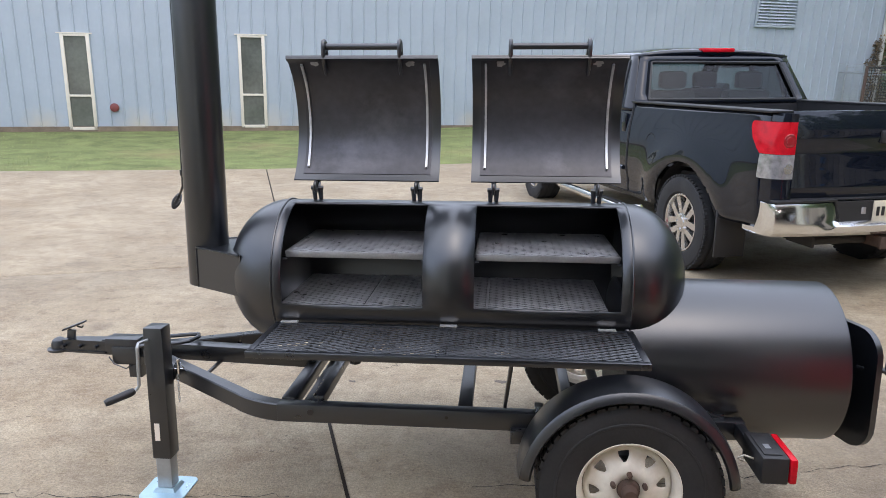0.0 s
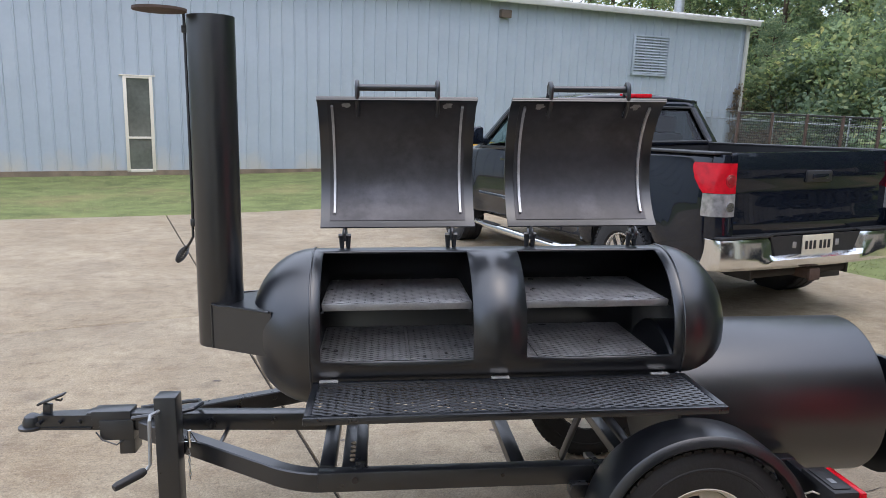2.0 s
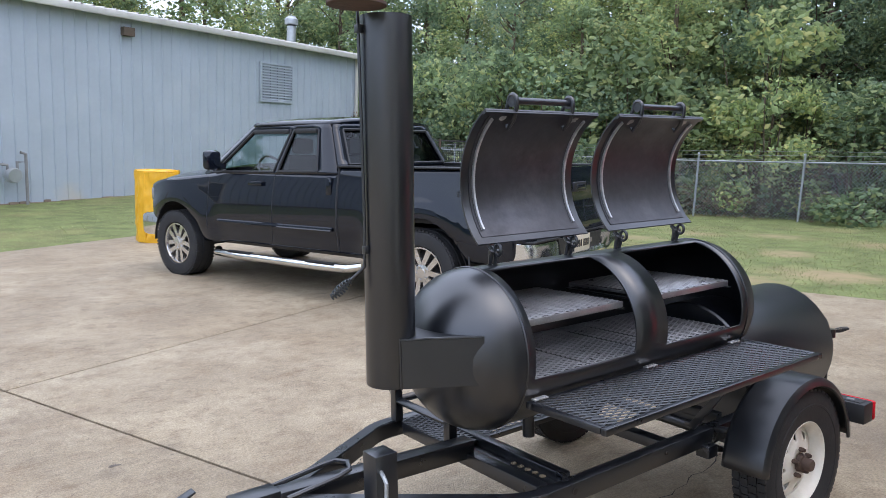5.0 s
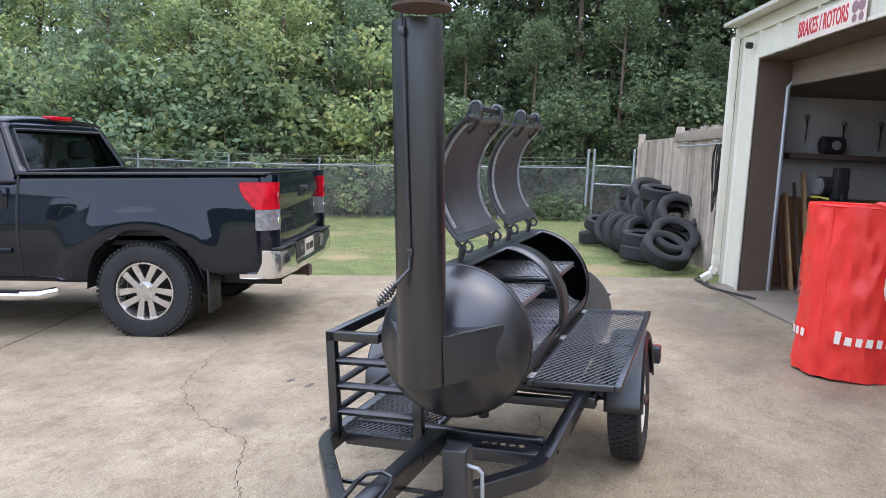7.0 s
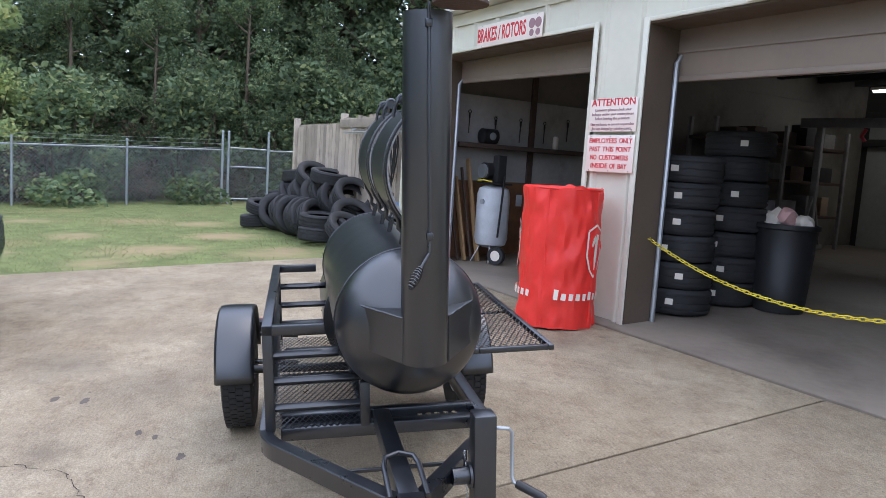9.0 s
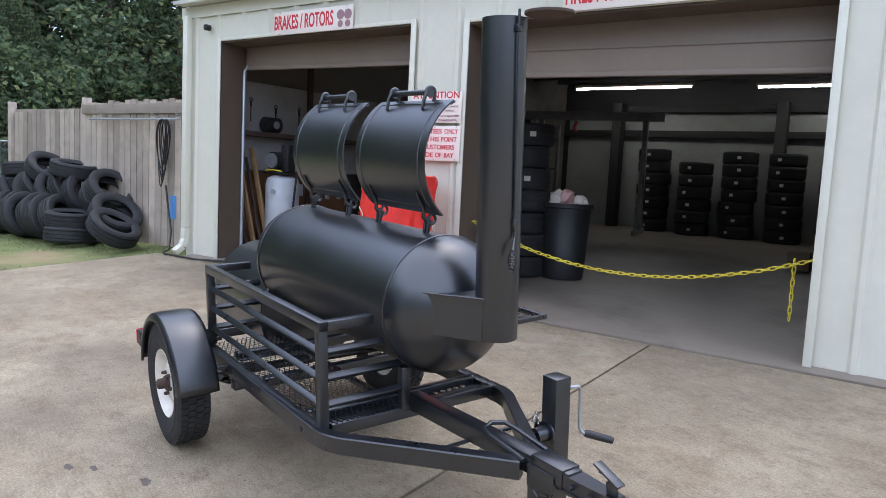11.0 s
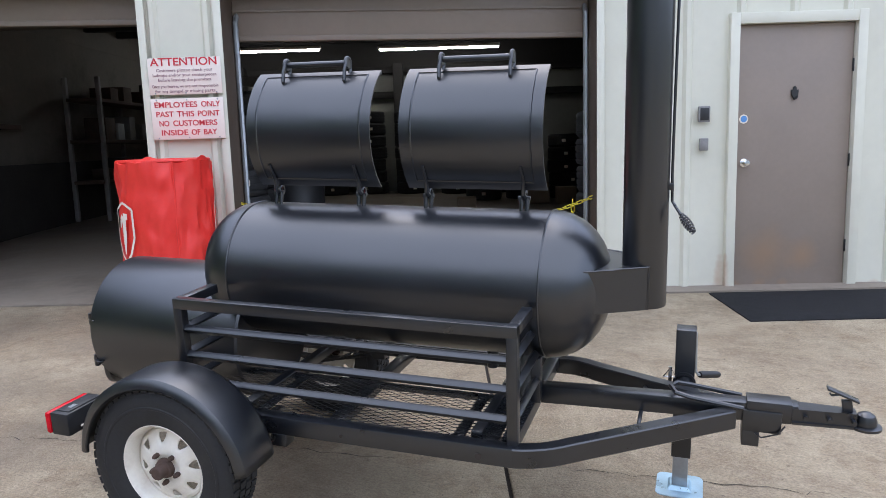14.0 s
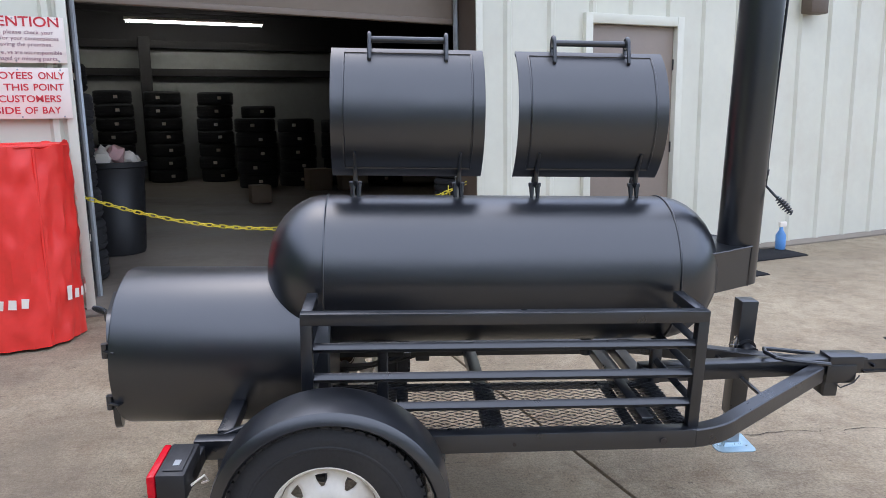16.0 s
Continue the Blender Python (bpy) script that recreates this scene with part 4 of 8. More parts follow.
    part("mount_plate", bm, BLACK_BAR, cp)
    bm = new_bm()
    rod(bm, [(-1.29, 0.045, 0.485), (-1.12, 0.045, 0.505), (-1.075, 0.055, 0.512), (-1.055, 0.1, 0.516), (-1.075, 0.145, 0.512), (-1.12, 0.155, 0.505), (-1.29, 0.155, 0.485)], 0.0085, 8)
    part("lift_loop", bm, BLACK_BAR, cp)
    for s in (0.05, 0.15):
        bm = new_bm()
        rod(bm, [(-1.42, s, 0.435), (-1.4, s, 0.405), (-1.35, s, 0.385), (-1.33, s, 0.4)], 0.003, 6)
        part("chain_wire", bm, BLACK_BAR, cp)
    return t


build_trailer()


# ---- ground, pavement ----
def build_ground():
    far = [-900, -400, -180, -90, -60, -45, -35, -28]
    us = far + list(range(-24, 33, 2)) + [36, 44, 60, 90, 180, 400, 900]
    bm = new_bm()
    grid = []
    for u in us:
        row = []
        for v in us:
            x, y = site_xy(u, v)
            row.append(bm.verts.new((x, y, ground_z(x, y) - 0.03)))
        grid.append(row)
    for a, b in zip(grid, grid[1:]):
        for k in range(len(us) - 1):
            bm.faces.new((a[k], b[k], b[k + 1], a[k + 1]))
    single("ground", bm, GRASS, "mown green lawn with bare tan patches", "ground", kind="structure")


def slab_mesh(u0, u1, v0, v1, thick=0.12, dz=0.0, n=8):
    bm = new_bm()
    e = 0.006
    us = [u0] + [u0 + 0.012] + [u0 + (u1 - u0) * i / n for i in range(1, n)] + [u1 - 0.012] + [u1]
    vs = [v0] + [v0 + 0.012] + [v0 + (v1 - v0) * i / n for i in range(1, n)] + [v1 - 0.012] + [v1]
    grid = []
    for i, u in enumerate(us):
        row = []
        for j, v in enumerate(vs):
            edge = i in (0, len(us) - 1) or j in (0, len(vs) - 1)
            x, y = site_xy(u, v)
            row.append(bm.verts.new((x, y, ground_z(x, y) + dz - (e if edge else 0))))
        grid.append(row)
    for a, b in zip(grid, grid[1:]):
        for k in range(len(vs) - 1):
            bm.faces.new((a[k], b[k], b[k + 1], a[k + 1]))
    rim = [r[0] for r in grid] + grid[-1][1:] + [r[-1] for r in grid[::-1]][1:] + grid[0][::-1][1:-1]
    low = [bm.verts.new(v.co - Vector((0, 0, thick))) for v in rim]
    for i in range(len(rim)):
        j = (i + 1) % len(rim)
        bm.faces.new((rim[j], rim[i], low[i], low[j]))
    bmesh.ops.recalc_face_normals(bm, faces=bm.faces)
    return bm


def build_pavement():
    bm = new_bm()
    us = [-19 + k for k in range(26)] + [5.85]
    vs = [-2.9 + 1.3 * k for k in range(11)] + [10.18]
    us = [u for u in us if u < 5.85] + [5.85]
    vs = [v for v in vs if v < 10.18] + [10.18]
    grid = [[bm.verts.new((*site_xy(u, v), site_z(u, v) - 0.022)) for v in vs] for u in us]
    for a, b in zip(grid, grid[1:]):
        for k in range(len(vs) - 1):
            bm.faces.new((a[k], b[k], b[k + 1], a[k + 1]))
    pv = single("pavement", bm, JOINT, "tan broomed concrete apron in large cracked slabs", "pavement", kind="structure")
    ub, vb = [-19.32, -13.02, -6.72, -0.42, 5.87], [-2.8, 3.75, 10.2]
    for u0, u1 in zip(ub, ub[1:]):
        for v0, v1 in zip(vb, vb[1:]):
            part("slab", slab_mesh(u0 + 0.009, u1 - 0.009, v0 + 0.009, v1 - 0.009), CONCRETE, pv)
    # cracks that wander over the slabs
    rng = random.Random(5)
    for pts in (((1.9, 2.95), (1.46, 2.68), (0.73, 2.4), (0.45, 2.12), (0.24, 1.85), (0.07, 1.43), (-0.3, 1.22), (-0.52, 1.05)), ((1.26, 3.61), (1.4, 3.2), (1.49, 2.85)),
                ((0.1, -0.06), (1.0, 0.08), (1.62, 0.25), (2.1, 0.36), (2.9, 0.4)), ((-0.6, -0.17), (-1.2, -0.24), (-1.8, -0.28), (-2.7, -0.2))):
        bm = new_bm()
        line = []
        for (ax, ay), (bx, by) in zip(pts, pts[1:]):
            for k in range(14):
                f = k / 14
                line.append((ax + (bx - ax) * f + rng.uniform(-1, 1) * 0.022, ay + (by - ay) * f + rng.uniform(-1, 1) * 0.022))
        last = None
        for (ax, ay), (bx, by) in zip(line, line[1:]):
            w = rng.uniform(0.0008, 0.003)
            nx, ny = -(by - ay), bx - ax
            d = math.hypot(nx, ny) or 1
            pair = [bm.verts.new((ax + s * nx / d * w, ay + s * ny / d * w, ground_z(ax, ay) + 0.0025)) for s in (-1, 1)]
            if last:
                bm.faces.new((last[0], pair[0], pair[1], last[1]))
            last = pair
        part("crack", bm, JOINT, pv)
    # oil spots and scraps
    for x, y, r in ((1.05, 1.78, 0.03), (1.0, 1.61, 0.035), (0.5, 1.22, 0.024), (0.43, 1.13, 0.02), (0.19, 0.97, 0.028), (-1.4, 1.78, 0.02), (-0.6, 0.9, 0.015)):
        bm = new_bm()
        c = bm.verts.new((x, y, ground_z(x, y) + 0.002))
        ring = []
        for k in range(16):
            a = 2 * math.pi * k / 16
            rr = r * rng.uniform(0.6, 1.15)
            px, py = x + rr * 1.5 * math.cos(a), y + rr * 0.8 * math.sin(a)
            ring.append(bm.verts.new((px, py, ground_z(px, py) + 0.002)))
        for k in range(16):
            bm.faces.new((c, ring[k], ring[(k + 1) % 16]))
        part("oil_spot", bm, STAIN, pv)
    # garage floor
    single("garage_floor", slab_mesh(-15.8, 5.4, -13.15, -2.81, n=10, dz=0.012), SHOP_FLOOR, "worn grey concrete workshop floor", "floor", kind="structure")


STAIN = mat("oil_stain", (0.13, 0.105, 0.085), 0.8, var=0.3, scale=20)


def ribbed(bm, u0, u1, z0, z1, v, sgn, holes=(), pitch=0.305, rib=0.032, ribw=0.07):
    """Ribbed sheet facing sgn * v, in site coordinates, with openings (u0, u1, z0, z1)."""
    prof = []
    k = u0
    while k < u1:
        for du, d in ((0, 0), (pitch - ribw, 0), (pitch - ribw * 0.72, rib), (pitch - ribw * 0.28, rib)):
            if k + du < u1:
                prof.append((k + du, d))
        k += pitch
    prof.append((u1, 0))
    for h in holes:
        for e in h[:2]:
            prof.append((e, 0.0))
    prof = sorted({round(u, 4): d for u, d in prof}.items())
    for (a, da), (b, db) in zip(prof, prof[1:]):
        m = (a + b) / 2
        spans = [(z0, z1)]
        for h in holes:
            if h[0] < m < h[1]:
                spans = [(z0, h[2]), (h[3], z1)]
        for s0, s1 in spans:
            if s1 - s0 < 0.01:
                continue
            bm.faces.new([bm.verts.new(SITE @ Vector(c)) for c in ((a, v + sgn * da, s0), (b, v + sgn * db, s0), (b, v + sgn * db, s1), (a, v + sgn * da, s1))])
    bmesh.ops.remove_doubles(bm, verts=bm.verts, dist=0.0005)
    return bm


def sbox(bm, lo, hi, bevel=0.0):
    return box(bm, lo, hi, SITE, bevel)


def build_metal_building():
    V = 16.62
    base, eave = -0.58, 4.26
    root = thing("metal_building", "pale blue ribbed metal building with narrow windows beyond the lawn", "building")
    holes = [(-4.73, -4.15, -0.5, 1.64), (-0.8, -0.2, -0.46, 1.71)]
    bm = ribbed(new_bm(), -16.0, 18.46, base + 0.12, eave, V, -1, holes, 0.305, 0.03, 0.048)
    part("wall", bm, WHITE_SIDING, root, "pale blue ribbed siding, dirty at the foot")
    bm = new_bm()
    sbox(bm, (-16, V + 0.02, base - 0.4), (-4.68, V + 0.2, eave))
    sbox(bm, (-4.02, V + 0.02, base - 0.4), (-0.89, V + 0.2, eave))
    sbox(bm, (-0.22, V + 0.02, base - 0.4), (18.42, V + 0.2, eave))
    for a, b, z0, z1 in holes:
        sbox(bm, (a, V + 0.02, base - 0.4), (b, V + 0.2, z0))
        sbox(bm, (a, V + 0.02, z1), (b, V + 0.2, eave))
    sbox(bm, (18.22, V + 0.2, base - 0.4), (18.42, V + 14, eave))
    sbox(bm, (-16, V + 0.2, base - 0.4), (-15.8, V + 14, eave))
    sbox(bm, (-16, V + 13.8, base - 0.4), (18.42, V + 14, eave))
    part("backing", bm, WHITE_SIDING, root)
    bm = new_bm()
    sbox(bm, (-16, V - 0.05, base - 0.5), (18.46, V + 0.02, base + 0.13))
    part("footing", bm, STONE, root, "dark stained footing")
    rng = random.Random(3)
    u = 6.0
    while u < 18.3:
        w = rng.uniform(0.18, 0.4)
        bm = new_bm()
        sbox(bm, (u, V - 0.09, base - 0.1), (u + w - 0.02, V - 0.03, base + rng.uniform(0.12, 0.2)), 0.015)
        part("stone", bm, STONE, root)
        u += w
    # roof: a low gable with the eave to the lawn
    bm = new_bm()
    rp = []
    k = -16.3
    while k < 18.55:
        for du, d in ((0, 0), (0.24, 0), (0.262, 0.04), (0.285, 0.04)):
            rp.append((k + du, d))
        k += 0.305
    rows = []
    for u, d in rp:
        rows.append([bm.verts.new(SITE @ Vector(c)) for c in ((u, V - 0.32, eave + 0.02 + d), (u, V + 7, eave + 0.75 + d), (u, V + 14.3, eave + 0.02 + d))])
    for a, b in zip(rows, rows[1:]):
        bm.faces.new((a[0], b[0], b[1], a[1]))
        bm.faces.new((a[1], b[1], b[2], a[2]))
    rf = part("roof", bm, ROOF, root, "ribbed grey-white metal roof")
    bm = new_bm()
    sbox(bm, (-16.3, V - 0.34, eave - 0.14), (18.62, V - 0.26, eave + 0.02), 0.01)
    part("gutter", bm, ROOF, root)
    bm = new_bm()
    sbox(bm, (-16.3, V - 0.27, eave - 0.02), (18.6, V + 0.05, eave - 0.005))
    part("soffit", bm, WHITE_SIDING, root)
    bm = new_bm()
    rod(bm, [SITE @ Vector((17.6, V + 2.5, eave + 0.2)), SITE @ Vector((17.6, V + 2.5, eave + 1.05))], 0.17, 20)
    lathe(bm, [(0.17, 0), (0.25, 0.02), (0.25, 0.2), (0.1, 0.32), (0, 0.33)], 20, SITE @ Matrix.Translation((17.6, V + 2.5, eave + 1.1)))
    part("roof_vent", bm, GALV, rf, "galvanised round roof vent")
    bm = new_bm()
    sbox(bm, (18.28, V - 0.12, base), (18.4, V - 0.03, eave - 0.1), 0.01)
    part("downpipe", bm, ROOF, root)
    for a, b, z0, z1 in holes:
        bm = new_bm()
        f = 0.055
        zm = z0 + (z1 - z0) * 0.36
        sbox(bm, (a - 0.02, V - 0.05, z0 - 0.03), (a + f, V + 0.04, z1 + 0.03), 0.005)
        sbox(bm, (b - f, V - 0.05, z0 - 0.03), (b + 0.02, V + 0.04, z1 + 0.03), 0.005)
        sbox(bm, (a + f, V - 0.048, z1 - 0.02), (b - f, V + 0.038, z1 + 0.028), 0.005)
        sbox(bm, (a + f, V - 0.06, z0 - 0.03), (b - f, V + 0.038, z0 + 0.04), 0.005)
        sbox(bm, (a + f, V - 0.045, zm - 0.025), (b - f, V + 0.035, zm + 0.025), 0.005)
        sbox(bm, (a - 0.09, V - 0.055, z1 + 0.031), (b + 0.09, V - 0.0, z1 + 0.06), 0.004)
        w = part("window", bm, WHITE_TRIM, root, "narrow white two-light window")
        for q0, q1 in ((z0 + 0.04, zm - 0.025), (zm + 0.025, z1 - 0.02)):
            bm = new_bm()
            sbox(bm, (a + f, V + 0.0, q0), (b - f, V + 0.012, q1))
            part("pane", bm, WINDOW_DARK, w, "dark reflecting pane")
    # louvre
    bm = new_bm()
    sbox(bm, (13.69, V - 0.075, 2.36), (13.75, V - 0.02, 3.59), 0.004)
    sbox(bm, (15.07, V - 0.075, 2.36), (15.13, V - 0.02, 3.59), 0.004)
    sbox(bm, (13.75, V - 0.074, 3.53), (15.07, V - 0.02, 3.588), 0.004)
    sbox(bm, (13.75, V - 0.074, 2.362), (15.07, V - 0.02, 2.42), 0.004)
    lv = part("louvre", bm, WHITE_SIDING, root, "pale slatted wall vent")
    for k in range(13):
        bm = new_bm()
        beam(bm, SITE @ Vector((13.75, V - 0.048, 2.46 + 0.085 * k)), SITE @ Vector((15.07, V - 0.048, 2.46 + 0.085 * k)), 0.07, 0.006, SITE.to_3x3() @ Vector((0, -0.7, 0.7)), 0)
        part("slat", bm, WHITE_SIDING, lv)
    bm = new_bm()
    sbox(bm, (8.95, V - 0.2, 3.72), (9.27, V - 0.03, 3.94), 0.02)
    part("wall_lamp", bm, BROWN_TRIM, root, "small brown wall lamp box")
    bm = new_bm()
    lathe(bm, [(0, 0.0), (0.1, 0.0), (0.1, 0.04), (0.06, 0.06), (0, 0.06)], 20, SITE @ Matrix.Translation((-3.72, V - 0.04, 0.0)) @ pose(0, 0, 0, 90, 0, 0))
    part("alarm_bell", bm, DULL_RED, root, "small round dull red alarm bell")
    # gas meter by the wall
    gm = thing("gas_meter", "grey gas meter on bent pipes against the pale building", "meter")
    bm = new_bm()
    lathe(bm, [(0, -0.12), (0.15, -0.12), (0.18, -0.07), (0.18, 0.07), (0.15, 0.12), (0, 0.12)], 20, SITE @ Matrix.Translation((6.0, V - 0.3, 0.22)) @ pose(0, 0, 0, 90, 0, 0))
    part("body", bm, GALV, gm)
    bm = new_bm()
    lathe(bm, [(0, 0), (0.11, 0), (0.11, 0.05), (0.05, 0.09), (0, 0.09)], 16, SITE @ Matrix.Translation((5.45, V - 0.3, 0.5)) @ pose(0, 0, 0, 0, 90, 0))
    part("regulator", bm, OLD_STEEL, gm)
    for pts in (((5.4, -0.6), (5.4, 0.5), (5.62, 0.5), (5.9, 0.45), (5.9, 0.3)), ((6.12, 0.3), (6.12, 0.52), (6.32, 0.52), (6.32, -0.6)), ((6.32, 0.5), (6.32, 0.7), (6.2, 0.74))):
        bm = new_bm()
        rod(bm, [SITE @ Vector((u, V - 0.27, z)) for u, z in pts], 0.034, 8)
        part("pipe", bm, OLD_STEEL, gm)


def build_garage():
    V = -2.98
    z0, eave = -0.12, 3.0
    holes = [(-1.48, 1.505, -0.2, 2.67), (2.1, 4.925, -0.2, 2.705), (-3.56, -2.52, -0.2, 2.24)]
    TOP = 3.5
    root = thing("garage", "cream metal tyre workshop with two open roller doors", "garage")
    bm = ribbed(new_bm(), -16.0, 5.54, z0, eave, V, 1, holes, 0.42, 0.028, 0.08)
    part("wall", bm, CREAM_SIDING, root, "cream ribbed siding with rust at the foot")
    d0, d1 = V - 0.28, V - 0.012
    for lo, hi in (((-16, d0, z0), (-3.56, d1, eave)), ((-2.52, d0, z0), (-1.48, d1, eave)), ((1.505, d0, z0), (2.1, d1, eave)), ((4.925, d0, z0), (5.52, d1, eave)),
                   *(((a, d0, h), (b, d1, eave)) for a, b, _, h in holes), ((5.34, -13.2, z0), (5.52, d0, eave)), ((-16, -13.2, z0), (-15.8, d0, eave))):
        bm = new_bm()
        sbox(bm, lo, hi)
        part("inner_wall", bm, INSIDE_WALL, root, "grimy inside wall")
    # near black: the darkness deep in the bay is put into this colour
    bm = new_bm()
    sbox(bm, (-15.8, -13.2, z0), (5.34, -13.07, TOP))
    part("back_wall", bm, DARK_INSIDE, root, "back wall with the bay's darkness in its colour")
    bm = new_bm()
    across = Matrix(((0, 0, 1, 0), (1, 0, 0, 0), (0, 1, 0, 0), (0, 0, 0, 1)))
    prism(bm, [(V + 0.2, eave + 0.13), (V + 0.2, eave + 0.17), (-13.4, TOP + 0.24), (-13.4, TOP + 0.2)], 21.78, SITE @ Matrix.Translation((-16.2, 0, 0)) @ across)
    part("roof", bm, ROOF, root)
    for u in (-16.0, 5.34):
        bm = new_bm()
        prism(bm, [(d0, eave + 0.002), (d0, eave + 0.05), (-13.2, TOP + 0.1), (-13.2, eave + 0.002)], 0.18, SITE @ Matrix.Translation((u, 0, 0)) @ across)
        part("gable", bm, INSIDE_WALL, root)
    # fascia and gutter
    bm = new_bm()
    prism(bm, [(0.0, 0.0), (0.18, 0.02), (0.23, 0.1), (0.23, 0.15), (0.0, 0.13)], 21.82, SITE @ Matrix.Translation((5.64, V + 0.03, eave - 0.0)) @ pose(0, 0, 0, 90, 0, 0) @ pose(0, 0, 0, 0, -90, 0))
    part("gutter", bm, CREAM_SIDING, root, "cream eave gutter")
    # brown jambs and heads
    for a, b, _, h in holes[:2]:
        jb = None
        for lo, hi in (((a + 0.001, d0 - 0.06, z0), (a + 0.02, V + 0.012, h)), ((b - 0.02, d0 - 0.06, z0), (b - 0.001, V + 0.012, h)), ((a + 0.02, d0 - 0.06, h - 0.02), (b - 0.02, V + 0.012, h - 0.001))):
            bm = new_bm()
            sbox(bm, lo, hi)
            o = part("jamb", bm, BROWN_TRIM, root, "brown painted door jamb")
            jb = jb or o
        for lo, hi in (((a - 0.03, V + 0.03, z0), (a + 0.03, V + 0.045, h + 0.03)), ((b - 0.03, V + 0.03, z0), (b + 0.03, V + 0.045, h + 0.03)), ((a + 0.03, V + 0.031, h - 0.005), (b - 0.03, V + 0.044, h + 0.03))):
            bm = new_bm()
            sbox(bm, lo, hi, 0.004)
            part("trim", bm, CREAM_SIDING, jb)
        for x in (a + 0.05, b - 0.05):
            bm = new_bm()
            rod(bm, [SITE @ Vector((x, d0 - 0.02, z0 + 0.1)), SITE @ Vector((x, d0 - 0.02, h - 0.3)), SITE @ Vector((x, d0 - 0.2, h - 0.08)), SITE @ Vector((x, d0 - 0.9, h + 0.05))], 0.022, 8)
            part("door_track", bm, GALV, jb, "galvanised door track")
    # raised sectional doors
    for a, b, zb, zt in ((-1.46, 1.485, 2.185, 2.66), (2.12, 4.9, 2.39, 2.69)):
        bm = new_bm()
        sbox(bm, (a, d0 - 0.1, zb), (b, d0 - 0.06, zt), 0.004)
        sbox(bm, (a, d0 - 0.11, zb - 0.015), (b, d0 - 0.05, zb + 0.03), 0.008)
        sbox(bm, (a, d0 - 0.052, zb + 0.22), (b, d0 - 0.045, zb + 0.235))
        for q in bm.verts:
            w = SITE.inverted() @ q.co
            if w.z < zb + 0.3:
                q.co.z += 0.05 * (w.x - a) / (b - a)
        rd = part("roller_door", bm, CURTAIN, root, "taupe sectional door raised almost fully")
        bm = new_bm()
        sbox(bm, (a, d0 - 2.6, 2.78), (b, d0 - 0.15, 2.82), 0.004)
        part("door_panel", bm, CURTAIN, rd)
    # walk-in door
    bm = new_bm()
    a, b, h = -3.56, -2.52, 2.24
    f = 0.055
    sbox(bm, (a - 0.02, V - 0.1, 0.0), (a + f, V + 0.05, h + 0.03), 0.004)
    sbox(bm, (b - f, V - 0.1, 0.0), (b + 0.02, V + 0.05, h + 0.03), 0.004)
    sbox(bm, (a + f, V - 0.1, h - f), (b - f, V + 0.048, h + 0.028), 0.004)
    dr = part("door_frame", bm, CREAM_SIDING, root)
    bm = new_bm()
    sbox(bm, (a + f + 0.004, V - 0.05, 0.075), (b - f - 0.004, V - 0.005, h - f - 0.004), 0.004)
    part("door_leaf", bm, TAN_DOOR, dr, "tan steel door rubbed orange near its foot")
    bm = new_bm()
    sbox(bm, (a + f, V - 0.09, 0.0), (b - f, V + 0.07, 0.07), 0.01)
    part("threshold", bm, SHOP_FLOOR, dr)
    bm = new_bm()
    lathe(bm, [(0, 0), (0.034, 0), (0.034, 0.006), (0.012, 0.012), (0.012, 0.035), (0.028, 0.045), (0.03, 0.06), (0.02, 0.072), (0, 0.074)], 20, SITE @ Matrix.Translation((b - f - 0.075, V - 0.005, 1.1)) @ pose(0, 0, 0, -90, 0, 0))
    part("door_knob", bm, CHROME, dr)
    bm = new_bm()
    lathe(bm, [(0, 0), (0.038, 0), (0.038, 0.002), (0, 0.002)], 8, SITE @ Matrix.Translation((b - f - 0.065, V - 0.005, 1.45)) @ pose(0, 0, 0, -90, 0, 0))
    stk = part("sticker", bm, WHITE_PRINT, dr, "small white and blue sticker")
    bm = new_bm()
    lathe(bm, [(0, 0), (0.026, 0), (0.026, 0.001), (0, 0.001)], 20, SITE @ Matrix.Translation((b - f - 0.065, V - 0.003, 1.45)) @ pose(0, 0, 0, -90, 0, 0))
    part("round_print", bm, BLUE_PRINT, dr, "small round blue and white sticker")
    bm = new_bm()
    prism(bm, [(-0.03, 0.03), (-0.026, -0.01), (-0.012, -0.04), (0, -0.052), (0.012, -0.04), (0.026, -0.01), (0.03, 0.03), (0.014, 0.026), (0.01, 0.05), (0, 0.06), (-0.01, 0.05), (-0.014, 0.026)], 0.012, SITE @ Matrix.Translation((-3.04, V - 0.005, 1.64)) @ pose(0, 0, 0, 90, 0, 180))
    rod(bm, [SITE @ Vector((-3.04 + 0.02 * math.cos(k * 0.4), V + 0.016, 1.63 - 0.032 * math.sin(k * 0.4))) for k in range(8)], 0.005, 6)
    part("door_knocker", bm, PLASTIC_BLACK, dr)
    for z in (0.4, 1.1, 1.85):
        bm = new_bm()
        sbox(bm, (a + f - 0.004, V - 0.004, z - 0.05), (a + f + 0.012, V + 0.006, z + 0.05), 0.002)
        part("door_hinge", bm, PLASTIC_BLACK, dr)
    # wall boxes beside the door
    for u0, u1, q0, q1, m_ in ((-2.35, -2.257, 1.435, 1.56, PLASTIC_BLACK), (-2.34, -2.272, 1.21, 1.308, OLD_STEEL)):
        bm = new_bm()
        sbox(bm, (u0, V + 0.028, q0), (u1, V + 0.055, q1), 0.006)
        sb = part("switch_box", bm, OLD_STEEL, root, "grey wall switch box")
        bm = new_bm()
        sbox(bm, (u0 + 0.012, V + 0.0555, q0 + 0.014), (u1 - 0.012, V + 0.059, q1 - 0.014), 0.002)
        part("cover", bm, m_, sb)
